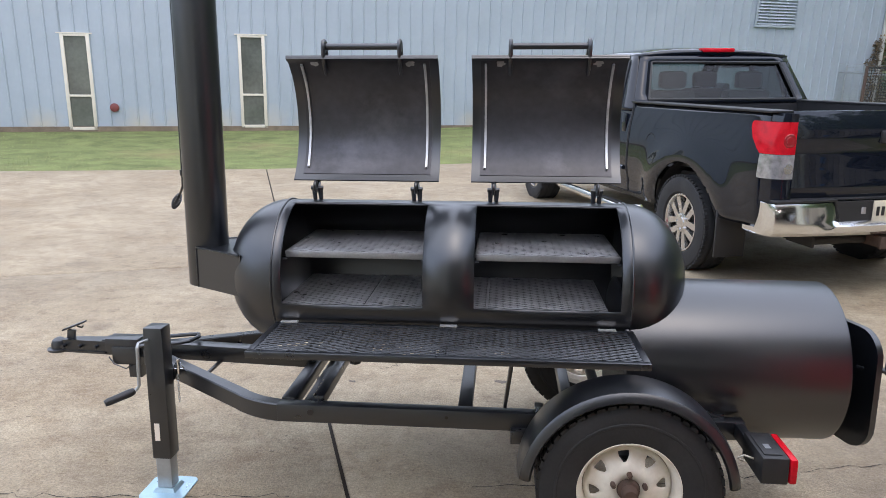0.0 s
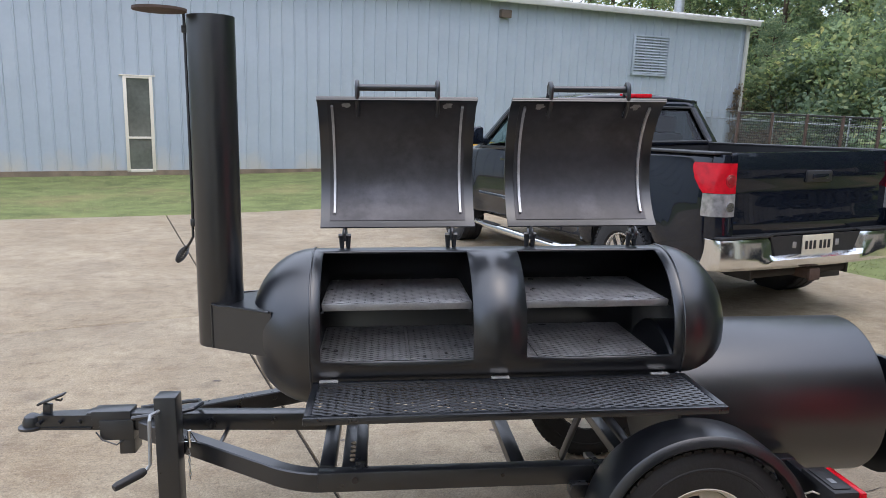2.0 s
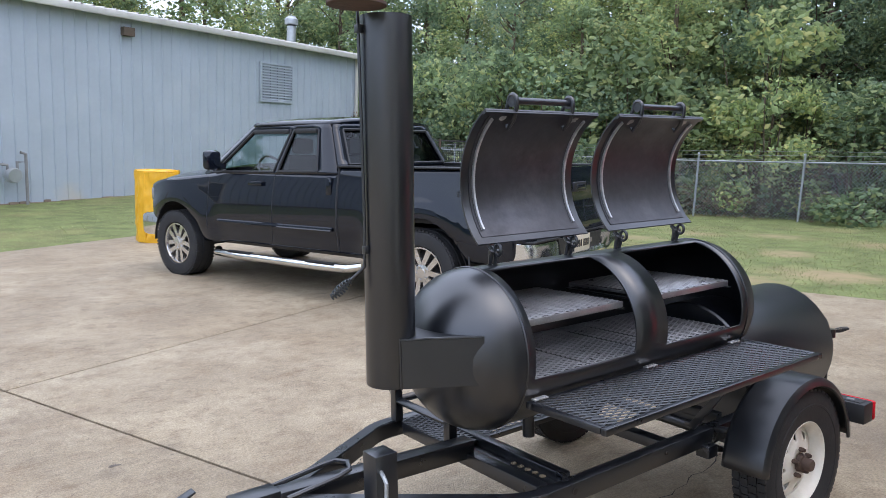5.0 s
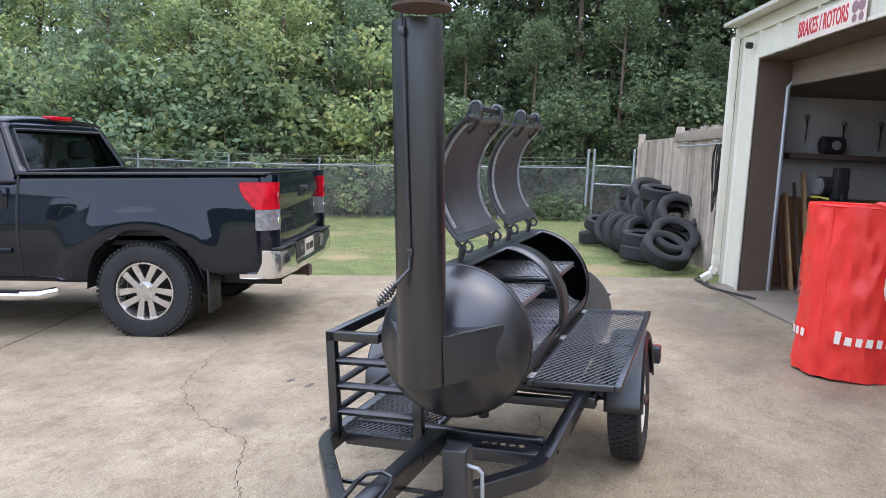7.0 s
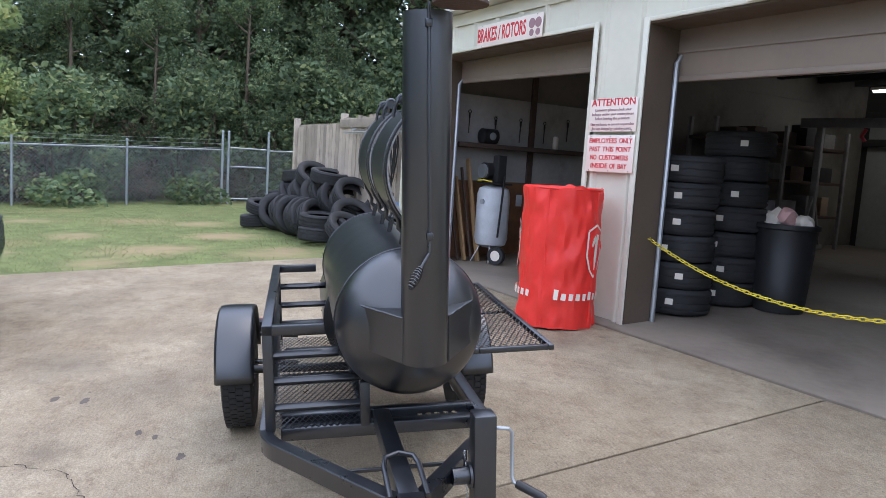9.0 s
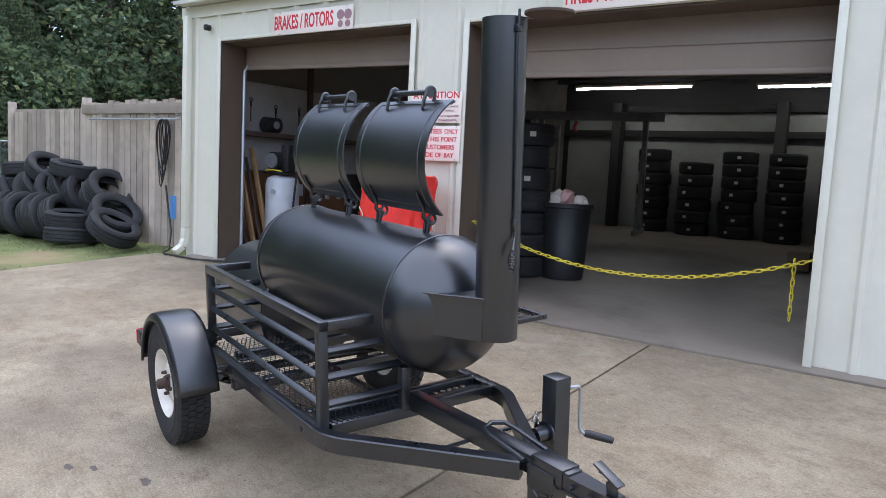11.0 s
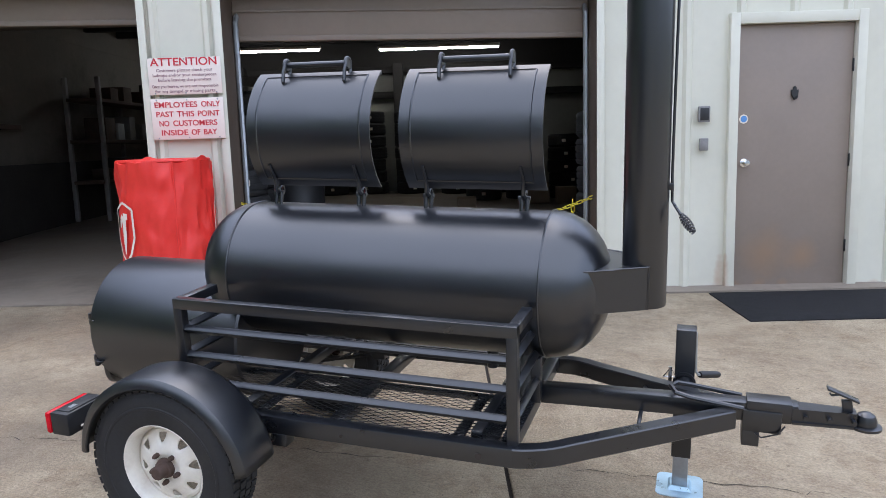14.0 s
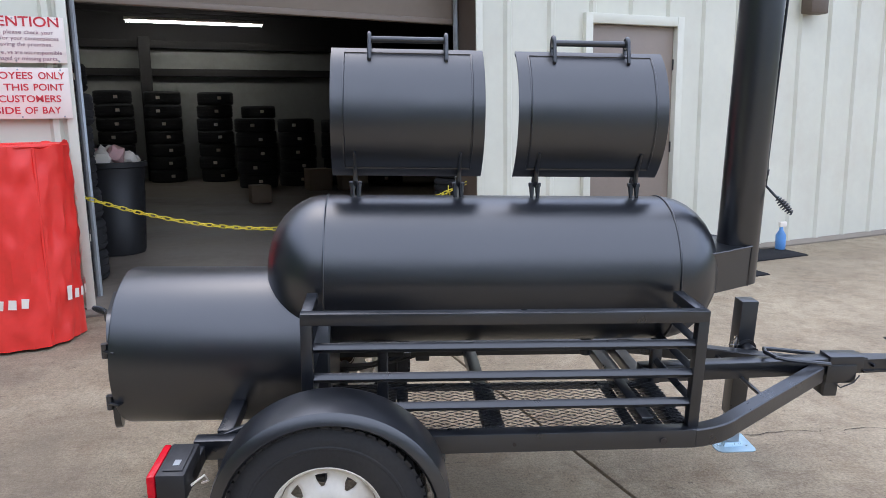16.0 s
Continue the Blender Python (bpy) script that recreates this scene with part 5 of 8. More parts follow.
    bm = new_bm()
    sbox(bm, (-5.3, V + 0.03, 2.36), (-5.06, V + 0.16, 2.56), 0.015)
    part("wall_lamp", bm, BROWN_TRIM, root, "brown wall lamp box")
    # downpipe at the corner
    bm = new_bm()
    prof = [(5.43, V + 0.1, eave), (5.43, V + 0.1, 0.5), (5.43, V + 0.1, 0.36), (5.43, V + 0.14, 0.27), (5.44, V + 0.24, 0.2)]
    for p, q in zip(prof, prof[1:]):
        beam(bm, SITE @ Vector(p), SITE @ Vector(q), 0.085, 0.075, SITE.to_3x3() @ Vector((0.02, 1, 0.1)), 0.008)
    part("downpipe", bm, CREAM_SIDING, root)
    bm = new_bm()
    lathe(bm, [(0, 0), (0.035, 0), (0.035, 0.06), (0.028, 0.065), (0, 0.065)], 16, SITE @ Matrix.Translation((5.1, V + 0.04, 2.86)) @ pose(0, 0, 0, -90, 0, 0))
    part("camera_housing", bm, PLASTIC_BLACK, root)
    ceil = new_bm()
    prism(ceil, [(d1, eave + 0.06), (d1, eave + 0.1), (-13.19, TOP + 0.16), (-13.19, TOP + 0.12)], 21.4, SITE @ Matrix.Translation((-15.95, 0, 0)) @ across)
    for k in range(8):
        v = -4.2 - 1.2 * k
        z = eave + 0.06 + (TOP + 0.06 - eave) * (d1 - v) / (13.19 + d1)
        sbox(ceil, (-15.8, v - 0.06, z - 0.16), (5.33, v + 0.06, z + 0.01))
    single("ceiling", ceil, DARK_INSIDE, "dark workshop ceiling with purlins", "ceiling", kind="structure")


DULL_RED = mat("faded_red_enamel", (0.2, 0.05, 0.045), 0.5, var=0.2, scale=10)
BLUE_PRINT = mat("blue_print", (0.12, 0.3, 0.62), 0.4, var=0.1, scale=10)


def sign(name, u, z, w, h, label, border=None):
    """A sign board on the garage front, centred at u, z."""
    s = thing(name, label, "sign", SITE @ Matrix.Translation((u, -2.915, z)) @ pose(0, 0, 0, 90, 0, 180))
    bm = new_bm()
    box(bm, (-w / 2, -h / 2, -0.006), (w / 2, h / 2, 0.0), None, 0.002)
    part("board", bm, SIGN_WHITE, s)
    for x in (-w * 0.42, 0, w * 0.42):
        for y in (-h * 0.46, h * 0.46):
            if abs(x) > 0.01 or h > 0.25:
                bm = new_bm()
                lathe(bm, [(0.006, 0), (0.005, 0.004), (0, 0.005)], 8, Matrix.Translation((x, y, 0)))
                part("screw", bm, GALV, s)
    return s


def text_line(words, size, y, material, s, width, bold):
    """A line of lettering, each word a mesh of its own."""
    parts = words.split()
    unit = width / (sum(len(w) for w in parts) + 0.7 * (len(parts) - 1))
    x = -width / 2
    for w in parts:
        ww = unit * len(w)
        text_on("lettering", w, size, Matrix.Translation((x + ww / 2, y, 0.001)), material, s, ww * 0.98, bold=bold)
        x += ww + 0.7 * unit


def build_signs():
    at = lambda x, y: Matrix.Translation((x, y, 0.001))
    s = sign("attention_sign", 1.782, 1.917, 0.57, 0.282, "white sign with red and grey lettering on the door post")
    text_on("lettering", "ATTENTION", 0.085, at(0, 0.107), RED_PRINT, s, 0.52, bold=0.012)
    for k, (words, w) in enumerate((("Customers please check your", 0.44), ("hubcaps and/or your centerpieces", 0.5), ("before leaving the premises.", 0.42),
                                    ("Once you leave, we are not responsible", 0.52), ("for any damaged or missing parts.", 0.48))):
        text_line(words, 0.034, 0.045 - 0.037 * k - (0.012 if k > 2 else 0), GREY_PRINT, s, w, 0.0)
    s = sign("employees_sign", 1.782, 1.588, 0.57, 0.318, "white sign with red block lettering on the door post")
    for k, (words, w) in enumerate((("EMPLOYEES ONLY", 0.52), ("PAST THIS POINT", 0.5), ("NO CUSTOMERS", 0.46), ("INSIDE OF BAY", 0.44))):
        text_line(words, 0.06, 0.108 - 0.072 * k, RED_PRINT, s, w, 0.012)
    s = sign("brakes_sign", 3.41, 2.815, 1.135, 0.235, "white sign lettered in red over the smaller bay")
    text_on("lettering", "BRAKES / ROTORS", 0.2, at(-0.13, 0), RED_PRINT, s, 0.86, bold=0.02)
    bm = new_bm()
    for x in (0.4, 0.5):
        lathe(bm, [(0.0, 0.0), (0.05, 0.0), (0.05, 0.003), (0.0, 0.003)], 14, at(x, 0.03))
        lathe(bm, [(0.0, 0.0), (0.035, 0.0), (0.035, 0.003), (0.0, 0.003)], 12, at(x, -0.06))
    part("emblem", bm, GREY_PRINT, s)
    s = sign("tires_sign", -0.01, 2.79, 1.14, 0.235, "white sign lettered in red over the larger bay")
    text_on("lettering", "TIRES / ROTATION", 0.2, at(-0.11, 0), RED_PRINT, s, 0.92, bold=0.02)
    bm = new_bm()
    for x in (0.43, 0.5, 0.57):
        box(bm, (x - 0.025, -0.07, 0), (x + 0.025, 0.05, 0.003), at(0, 0))
    part("emblem", bm, GREY_PRINT, s)


build_ground()
build_pavement()
build_metal_building()
build_garage()
build_signs()


# ---- the pickup truck ----
def glass_mat(name, tint, gloss=0.1):
    m = bpy.data.materials.new(name)
    m.use_nodes = True
    n, l = m.node_tree.nodes, m.node_tree.links
    n.remove(n["Principled BSDF"])
    tr, gl, mx = n.new("ShaderNodeBsdfTransparent"), n.new("ShaderNodeBsdfGlossy"), n.new("ShaderNodeMixShader")
    tr.inputs[0].default_value = (*tint, 1)
    gl.inputs["Roughness"].default_value = 0.02
    mx.inputs[0].default_value = gloss
    l.new(tr.outputs[0], mx.inputs[1])
    l.new(gl.outputs[0], mx.inputs[2])
    l.new(mx.outputs[0], n["Material Output"].inputs[0])
    return m


CAR_GLASS = glass_mat("car_glass", (0.55, 0.66, 0.66))
# low gloss stands in for the dark trees these panes would mirror
DARK_GLASS = glass_mat("privacy_glass", (0.2, 0.23, 0.24), 0.05)
REAR_GLASS = glass_mat("rear_glass", (0.27, 0.32, 0.32), 0.04)
SEAT_CLOTH = mat("grey_seat_cloth", (0.11, 0.105, 0.1), 0.9, var=0.15, scale=10)
DARK_RED = mat("dark_red_lens", (0.3, 0.008, 0.014), 0.15, var=0.1, scale=10, coat=0.6)
PLATE = mat("pale_plate", (0.6, 0.55, 0.42), 0.4, var=0.1, scale=20)


def patch(bm, p00, p10, p11, p01, nu, nv, holes=(), bulge=0.0, out=Vector((0, 0, 1))):
    """A bilinear sheet with openings given in its own 0..1 coordinates."""
    P = [Vector(p) for p in (p00, p10, p11, p01)]
    us = sorted({i / nu for i in range(nu + 1)} | {e for h in holes for e in h[:2]})
    vs = sorted({i / nv for i in range(nv + 1)} | {e for h in holes for e in h[2:]})
    def at(u, v):
        q = (P[0] * (1 - u) + P[1] * u) * (1 - v) + (P[3] * (1 - u) + P[2] * u) * v
        return q + out * bulge * 4 * u * (1 - u)
    grid = [[bm.verts.new(at(u, v)) for v in vs] for u in us]
    for i in range(len(us) - 1):
        for j in range(len(vs) - 1):
            um, vm = (us[i] + us[i + 1]) / 2, (vs[j] + vs[j + 1]) / 2
            if any(h[0] < um < h[1] and h[2] < vm < h[3] for h in holes):
                continue
            bm.faces.new((grid[i][j], grid[i + 1][j], grid[i + 1][j + 1], grid[i][j + 1]))
    for v in [v for v in bm.verts if not v.link_faces]:
        bm.verts.remove(v)
    return at


def build_truck():
    x0, y0 = 2.553, 3.89
    t = thing("pickup_truck", "dark slate blue pickup truck with a chrome bumper, parked", "pickup truck",
              pose(x0, y0, ground_z(x0, y0) - 0.01, -0.9, 2.5, 107.3))
    RH, FH, WR = -0.07, 3.63, 0.39
    W = 1.0

    def belt(x):
        if x < 0.95:
            return 1.345 - 0.012 * x
        if x < 2.7:
            return max(1.272, 1.334 - 1.2 * (x - 0.95))
        return 1.272 - 0.015 * min(1, (x - 2.7) / 0.2) - 0.09 * (x - 2.7) - 0.25 * max(0, x - 3.85) ** 2

    def side_y(x, z):
        """Half width of the body side with its swells over the wheels."""
        y = W - 0.03
        f = (z - 0.85) / 0.45
        y -= 0.045 * f * f if f > 0 else 0.07 * f * f
        for h in (RH, FH):
            d = math.hypot((x - h) * 0.9, z - WR)
            y += 0.035 * math.exp(-((d - 0.56) / 0.13) ** 2)
        if -1.2 < x < 4.4:
            y -= 0.022 * math.exp(-((z - 0.62) / 0.05) ** 2) * (0.6 if 0.6 < x < 3.1 else 0)
        y -= 0.14 * max(0, (x - 3.6) / 0.7) ** 2 + 0.03 * max(0, (-0.85 - x) / 0.25) ** 2
        return y

    def low(x):
        return 0.46 if x > -0.5 else 0.54

    def side(sgn):
        bm = new_bm()
        xs = [-1.045 + 0.0444 * i for i in range(121)]
        nz = 18
        grid = []
        for x in xs:
            zb, zt = low(x), belt(x)
            col = []
            for j in range(nz + 1):
                z = zb + (zt - zb) * j / nz
                px, pz = x, z
                for h in (RH, FH):
                    d = math.hypot(px - h, pz - WR - 0.01)
                    if 0.4 < d < 0.5:
                        px, pz = h + (px - h) * 0.5 / d, WR + 0.01 + (pz - WR - 0.01) * 0.5 / d
                col.append(bm.verts.new((px, sgn * side_y(px, pz), pz)))
            grid.append(col)
        for i in range(len(xs) - 1):
            for j in range(nz):
                vs = (grid[i][j], grid[i + 1][j], grid[i + 1][j + 1], grid[i][j + 1])
                c = sum((v.co for v in vs), Vector()) / 4
                if any(math.hypot(c.x - h, c.z - WR - 0.01) < 0.495 for h in (RH, FH)):
                    continue
                bm.faces.new(vs)
        for v in [v for v in bm.verts if not v.link_faces]:
            bm.verts.remove(v)
        bmesh.ops.recalc_face_normals(bm, faces=bm.faces)
        ob = part("side_panel", bm, TRUCK_PAINT, t, "glossy dark slate body side")
        s = ob.modifiers.new("sheet", "SOLIDIFY")
        s.thickness, s.offset = 0.02, 0
        return ob
    sides = {1: side(1), -1: side(-1)}
    # arch liners and underbody
    for h in (RH, FH):
        for sgn in (1, -1):
            bm = new_bm()
            rows = []
            for i in range(21):
                a = math.pi * i / 20
                rows.append([bm.verts.new((h + math.cos(a) * 0.5, sgn * y, WR + 0.01 + math.sin(a) * 0.5)) for y in (0.5, 0.95)])
            for p, q in zip(rows, rows[1:]):
                bm.faces.new((p[0], q[0], q[1], p[1]))
            bm.faces.new([r[0] for r in rows])
            part("arch_liner", bm, PLASTIC_BLACK, t)
    bm = new_bm()
    box(bm, (-1.0, -0.5, 0.38), (3.95, 0.5, 0.6), None, 0.02)
    part("underbody", bm, PLASTIC_BLACK, t)
    bm = new_bm()
    rod(bm, [(RH, -0.8, WR), (RH, 0.8, WR)], 0.06, 10)
    rod(bm, [(RH, -0.12, WR), (RH, 0.12, WR)], 0.15, 14)
    part("rear_axle", bm, PLASTIC_BLACK, t)
    # load bed
    bm = new_bm()
    zt = 1.345
    for sgn in (1, -1):
        a = [(-1.04, sgn * 0.88, zt), (0.97, sgn * 0.88, zt - 0.006), (0.97, sgn * 0.8, zt - 0.006), (-1.04, sgn * 0.8, zt)]
        lowv = [(x, y, z - 0.5) for x, y, z in a]
        vs = [bm.verts.new(p) for p in a]
        ls = [bm.verts.new(p) for p in lowv]
        bm.faces.new(vs)
        for k in range(4):
            bm.faces.new((vs[k], vs[(k + 1) % 4], ls[(k + 1) % 4], ls[k]))
    box(bm, (-1.08, -0.8, 0.75), (0.97, 0.8, 0.79))
    box(bm, (0.93, -0.8, 0.79), (0.97, 0.8, zt - 0.02))
    bmesh.ops.recalc_face_normals(bm, faces=bm.faces)
    part("load_bed", bm, PLASTIC_BLACK, t, "open black-lined load bed")
    for sgn in (1, -1):
        bm = new_bm()
        beam(bm, (-1.1, sgn * 0.875, zt + 0.008), (0.97, sgn * 0.875, zt + 0.002), 0.17, 0.018, (0, 0, 1), 0.006)
        part("bed_rail", bm, PLASTIC_BLACK, t)
    bm = new_bm()
    n = 14
    rows = []
    for j in range(11):
        f = j / 10
        z = 0.72 + (zt + 0.01 - 0.72) * f
        bul = 0.035 * (1 - (2 * f - 1.0) ** 4) - (0.02 if 0.2 < f < 0.62 else 0)
        rows.append([bm.verts.new((-1.1 - bul - 0.03 * (1 - (y / 0.8) ** 2), y, z)) for y in [-0.795 + 1.59 * i / n for i in range(n + 1)]])
    for p, q in zip(rows, rows[1:]):
        for k in range(n):
            bm.faces.new((p[k], p[k + 1], q[k + 1], q[k]))
    bm.faces.new([*rows[-1], bm.verts.new((-1.05, 0.795, zt + 0.01)), bm.verts.new((-1.05, -0.795, zt + 0.01))])
    tg = part("tailgate", bm, TRUCK_PAINT, t, "glossy dark tailgate")
    bm = new_bm()
    box(bm, (-1.18, -0.13, 1.13), (-1.12, 0.13, 1.22), None, 0.015)
    part("tailgate_handle", bm, PLASTIC_BLACK, tg)
    bm = new_bm()
    box(bm, (-1.19, -0.08, 1.155), (-1.172, 0.08, 1.195), None, 0.008)
    part("handle_lever", bm, TRUCK_PAINT, tg)
    for sgn in (1, -1):
        def wrap(levels, out):
            bm = new_bm()
            rings = []
            for z, xf in levels:
                yo = side_y(-1.0, z)
                line = [(xf, side_y(xf, z) + 0.002), (xf - 0.015, side_y(xf, z) + out), (-1.06, yo + out - 0.004), (-1.13, yo - 0.025), (-1.165, yo - 0.08), (-1.172, 0.86), (-1.168, 0.8), (-1.1, 0.8), (-1.05, yo - 0.06)]
                rings.append([bm.verts.new((x, sgn * y, z)) for x, y in line])
            for A, Bq in zip(rings, rings[1:]):
                for k in range(len(A)):
                    m_ = (k + 1) % len(A)
                    bm.faces.new((A[k], A[m_], Bq[m_], Bq[k]))
            bm.faces.new(rings[0])
            bm.faces.new(rings[-1])
            bmesh.ops.recalc_face_normals(bm, faces=bm.faces)
            return bm
        tl = part("tail_lamp", wrap([(1.068, -1.0), (1.1, -0.965), (1.17, -0.905), (1.24, -0.87), (1.275, -0.868), (1.285, -0.885)], 0.018), RED_LENS, t, "red and clear tail lamp")
        part("clear_lens", wrap([(0.9, -1.005), (0.91, -1.0), (1.065, -1.0)], 0.016), CLEAR_LENS, tl, "clear reversing lens")
        bm = new_bm()
        rod(bm, [(-1.17, sgn * 0.845, 0.97), (-1.176, sgn * 0.845, 0.97)], 0.035, 16)
        part("lamp_bowl", bm, CHROME, tl)
        bm = new_bm()
        lathe(bm, [(0, 0), (0.048, 0), (0.044, 0.003), (0.03, 0.001), (0.028, 0.004), (0, 0.005)], 24, Matrix.Translation((-1.1705, sgn * 0.85, 1.16)) @ pose(0, 0, 0, 0, -90, 0))
        part("lamp_ring", bm, DARK_RED, tl, "darker ring in the red lens")
        bm = new_bm()
        for qa, qb in ((0.74, 0.897), (1.287, zt - 0.002)):
            part("corner_panel", wrap([(qa, -1.0), (qa + 0.01, -0.99), (qb - 0.006, -0.99), (qb, -1.0)], 0.004), TRUCK_PAINT, t)
    # rear bumper: chrome bar stepped in round the number plate
    bm = new_bm()
    ys = [(0.93, 0.25), (0.955, 0.12), (0.952, 0.06), (0.925, 0.018), (0.86, 0.0), (0.6, 0.0), (0.5, 0.0), (0.42, 0.0), (0.2, 0.0)]
    ys += [(-y, d) for y, d in ys[::-1]]
    rows = []
    for y, fwd in ys:
        base = -1.1 - 0.03 * (1 - min(1, abs(y) / 0.95) ** 2) + fwd
        inset = 0.055 if abs(y) < 0.45 else 0.025 if abs(y) < 0.55 else 0.0
        low = 0.5 - 0.012 * (1 - min(1, abs(y) / 0.95) ** 2)
        sect = [(0.0, low), (-0.085, low + 0.005), (-0.11, low + 0.03), (-0.116, 0.565), (-0.116 + inset, 0.6), (-0.112 + inset, 0.7), (-0.1 + inset, 0.732), (0.0, 0.737)]
        rows.append([bm.verts.new((base + dx, y, z)) for dx, z in sect])
    for p, q in zip(rows, rows[1:]):
        for k in range(len(p) - 1):
            bm.faces.new((p[k], p[k + 1], q[k + 1], q[k]))
    bm.faces.new(rows[0])
    bm.faces.new(rows[-1][::-1])
    bmesh.ops.recalc_face_normals(bm, faces=bm.faces)
    bp = part("rear_bumper", bm, CHROME, t, "chrome step bumper with a dark recess")
    bm = new_bm()
    prism(bm, [(-0.46, 0.735), (-0.4, 0.592), (0.4, 0.592), (0.46, 0.735)], 0.02, Matrix(((0, 0, -1, -1.178), (-1, 0, 0, 0), (0, 1, 0, 0), (0, 0, 0, 1))))
    part("plate_recess", bm, PLASTIC_BLACK, bp, "black plastic recess round the plate")
    bm = new_bm()
    box(bm, (-1.212, -0.16, 0.585), (-1.2, 0.15, 0.735), None, 0.003)
    pl = part("number_plate", bm, PLATE, bp, "pale number plate")
    for k in range(6):
        bm = new_bm()
        y = -0.115 + 0.042 * k + (0.02 if k > 2 else 0)
        box(bm, (-1.2155, y - 0.012, 0.628), (-1.2122, y + 0.012, 0.693))
        part("bar", bm, PLASTIC_BLACK, pl)
    for sgn in (1, -1):
        bm = new_bm()
        box(bm, (-1.2, min(sgn * 0.2, sgn * 0.24), 0.64), (-1.19, max(sgn * 0.2, sgn * 0.24), 0.69), None, 0.004)
        part("plate_lamp", bm, CLEAR_LENS, bp)
    bm = new_bm()
    for ya, yb, xf in ((0.45, 0.93, -1.212), (-0.93, -0.45, -1.212), (-0.45, 0.45, -1.17)):
        box(bm, (xf, ya, 0.738), (-1.06, yb, 0.756), None, 0.006)
    part("bumper_step", bm, PLASTIC_BLACK, bp, "black ribbed plastic step pad")
    bm = new_bm()
    box(bm, (-1.2, -0.045, 0.385), (-0.8, 0.045, 0.465), None, 0.008)
    box(bm, (-1.215, -0.055, 0.378), (-1.19, 0.055, 0.472), None, 0.006)
    hi = part("hitch", bm, RUST, t, "rusty square tow hitch under the bumper")
    bm = new_bm()
    rod(bm, [(-1.03, -0.5, 0.43), (-1.03, 0.5, 0.43)], 0.04, 12)
    for y in (-0.5, 0.5):
        box(bm, (-1.08, y - 0.012, 0.38), (-0.8, y + 0.012, 0.56), None, 0.004)
    part("cross_tube", bm, DARK_INSIDE, hi)
    # cab
    zb = 1.332
    bl, tl_ = (0.97, 0.935, 1.266), (1.2, 0.785, 1.785)
    fl, ftop = (3.08, 0.925, 1.23), (2.34, 0.765, 1.785)
    for sgn in (1, -1):
        mul = lambda p: Vector((p[0], p[1] * sgn, p[2]))
        bm = new_bm()
        holes = ((0.135, 0.42, 0.06, 0.86), (0.452, 0.925, 0.05, 0.86))
        at = patch(bm, mul(bl), mul(fl), mul(ftop), mul(tl_), 10, 6, holes)
        bmesh.ops.recalc_face_normals(bm, faces=bm.faces)
        cs = part("cab_side", bm, TRUCK_PAINT, t)
        so = cs.modifiers.new("sheet", "SOLIDIFY")
        so.thickness, so.offset = 0.04, 0
        for h in holes:
            bm = new_bm()
            patch(bm, at(h[0], h[2]), at(h[1], h[2]), at(h[1], h[3]), at(h[0], h[3]), 1, 1)
            part("side_window", bm, CAR_GLASS if h[0] > 0.4 else DARK_GLASS, cs, "tinted side window")
            bm = new_bm()
            for (ua, va), (ub, vb) in zip(((h[0], h[2]), (h[1], h[2]), (h[1], h[3]), (h[0], h[3])), ((h[1], h[2]), (h[1], h[3]), (h[0], h[3]), (h[0], h[2]))):
                rod(bm, [at(ua, va) + Vector((0, sgn * 0.018, 0)), at(ub, vb) + Vector((0, sgn * 0.018, 0))], 0.014, 6)
            part("window_seal", bm, PLASTIC_BLACK, cs)
            bm = new_bm()
            beam(bm, at(h[0] + 0.01, h[3] - 0.02) + Vector((0, sgn * 0.035, 0)), at(h[1] - 0.03, h[3] - 0.02) + Vector((0, sgn * 0.035, 0)), 0.035, 0.05, (0, 0, 1), 0.01)
            part("rain_visor", bm, PLASTIC_BLACK, cs)
    bm = new_bm()
    at = patch(bm, (0.97, -0.935, zb), (0.97, 0.935, zb), (1.2, 0.785, 1.785), (1.2, -0.785, 1.785), 10, 6, ((0.07, 0.93, 0.07, 0.84),), 0.05, Vector((-1, 0, 0)))
    bmesh.ops.recalc_face_normals(bm, faces=bm.faces)
    cb = part("cab_back", bm, TRUCK_PAINT, t)
    so = cb.modifiers.new("sheet", "SOLIDIFY")
    so.thickness, so.offset = 0.04, 0
    bm = new_bm()
    us = [0.07 + 0.86 * i / 8 for i in range(9)]
    for a, b in zip(us, us[1:]):
        bm.faces.new([bm.verts.new(at(*q)) for q in ((a, 0.07), (b, 0.07), (b, 0.84), (a, 0.84))])
    bmesh.ops.remove_doubles(bm, verts=bm.verts, dist=0.001)
    part("rear_window", bm, REAR_GLASS, cb, "tinted rear window with seats behind")
    bm = new_bm()
    for va in (0.07, 0.84):
        rod(bm, [at(u, va) + Vector((-0.02, 0, 0)) for u in us], 0.014, 6)
    for ua in (0.07, 0.93):
        rod(bm, [at(ua, v) + Vector((-0.02, 0, 0)) for v in (0.07, 0.84)], 0.014, 6)
    part("window_seal", bm, PLASTIC_BLACK, cb)
    bm = new_bm()
    at = patch(bm, (3.08, 0.925, 1.23), (3.08, -0.925, 1.23), (2.34, -0.765, 1.785), (2.34, 0.765, 1.785), 10, 6, ((0.06, 0.94, 0.06, 0.92),), 0.1, Vector((1, 0, 0.2)))
    bmesh.ops.recalc_face_normals(bm, faces=bm.faces)
    cf = part("windscreen_frame", bm, TRUCK_PAINT, t)
    so = cf.modifiers.new("sheet", "SOLIDIFY")
    so.thickness, so.offset = 0.04, 0
    bm = new_bm()
    us = [0.06 + 0.88 * i / 8 for i in range(9)]
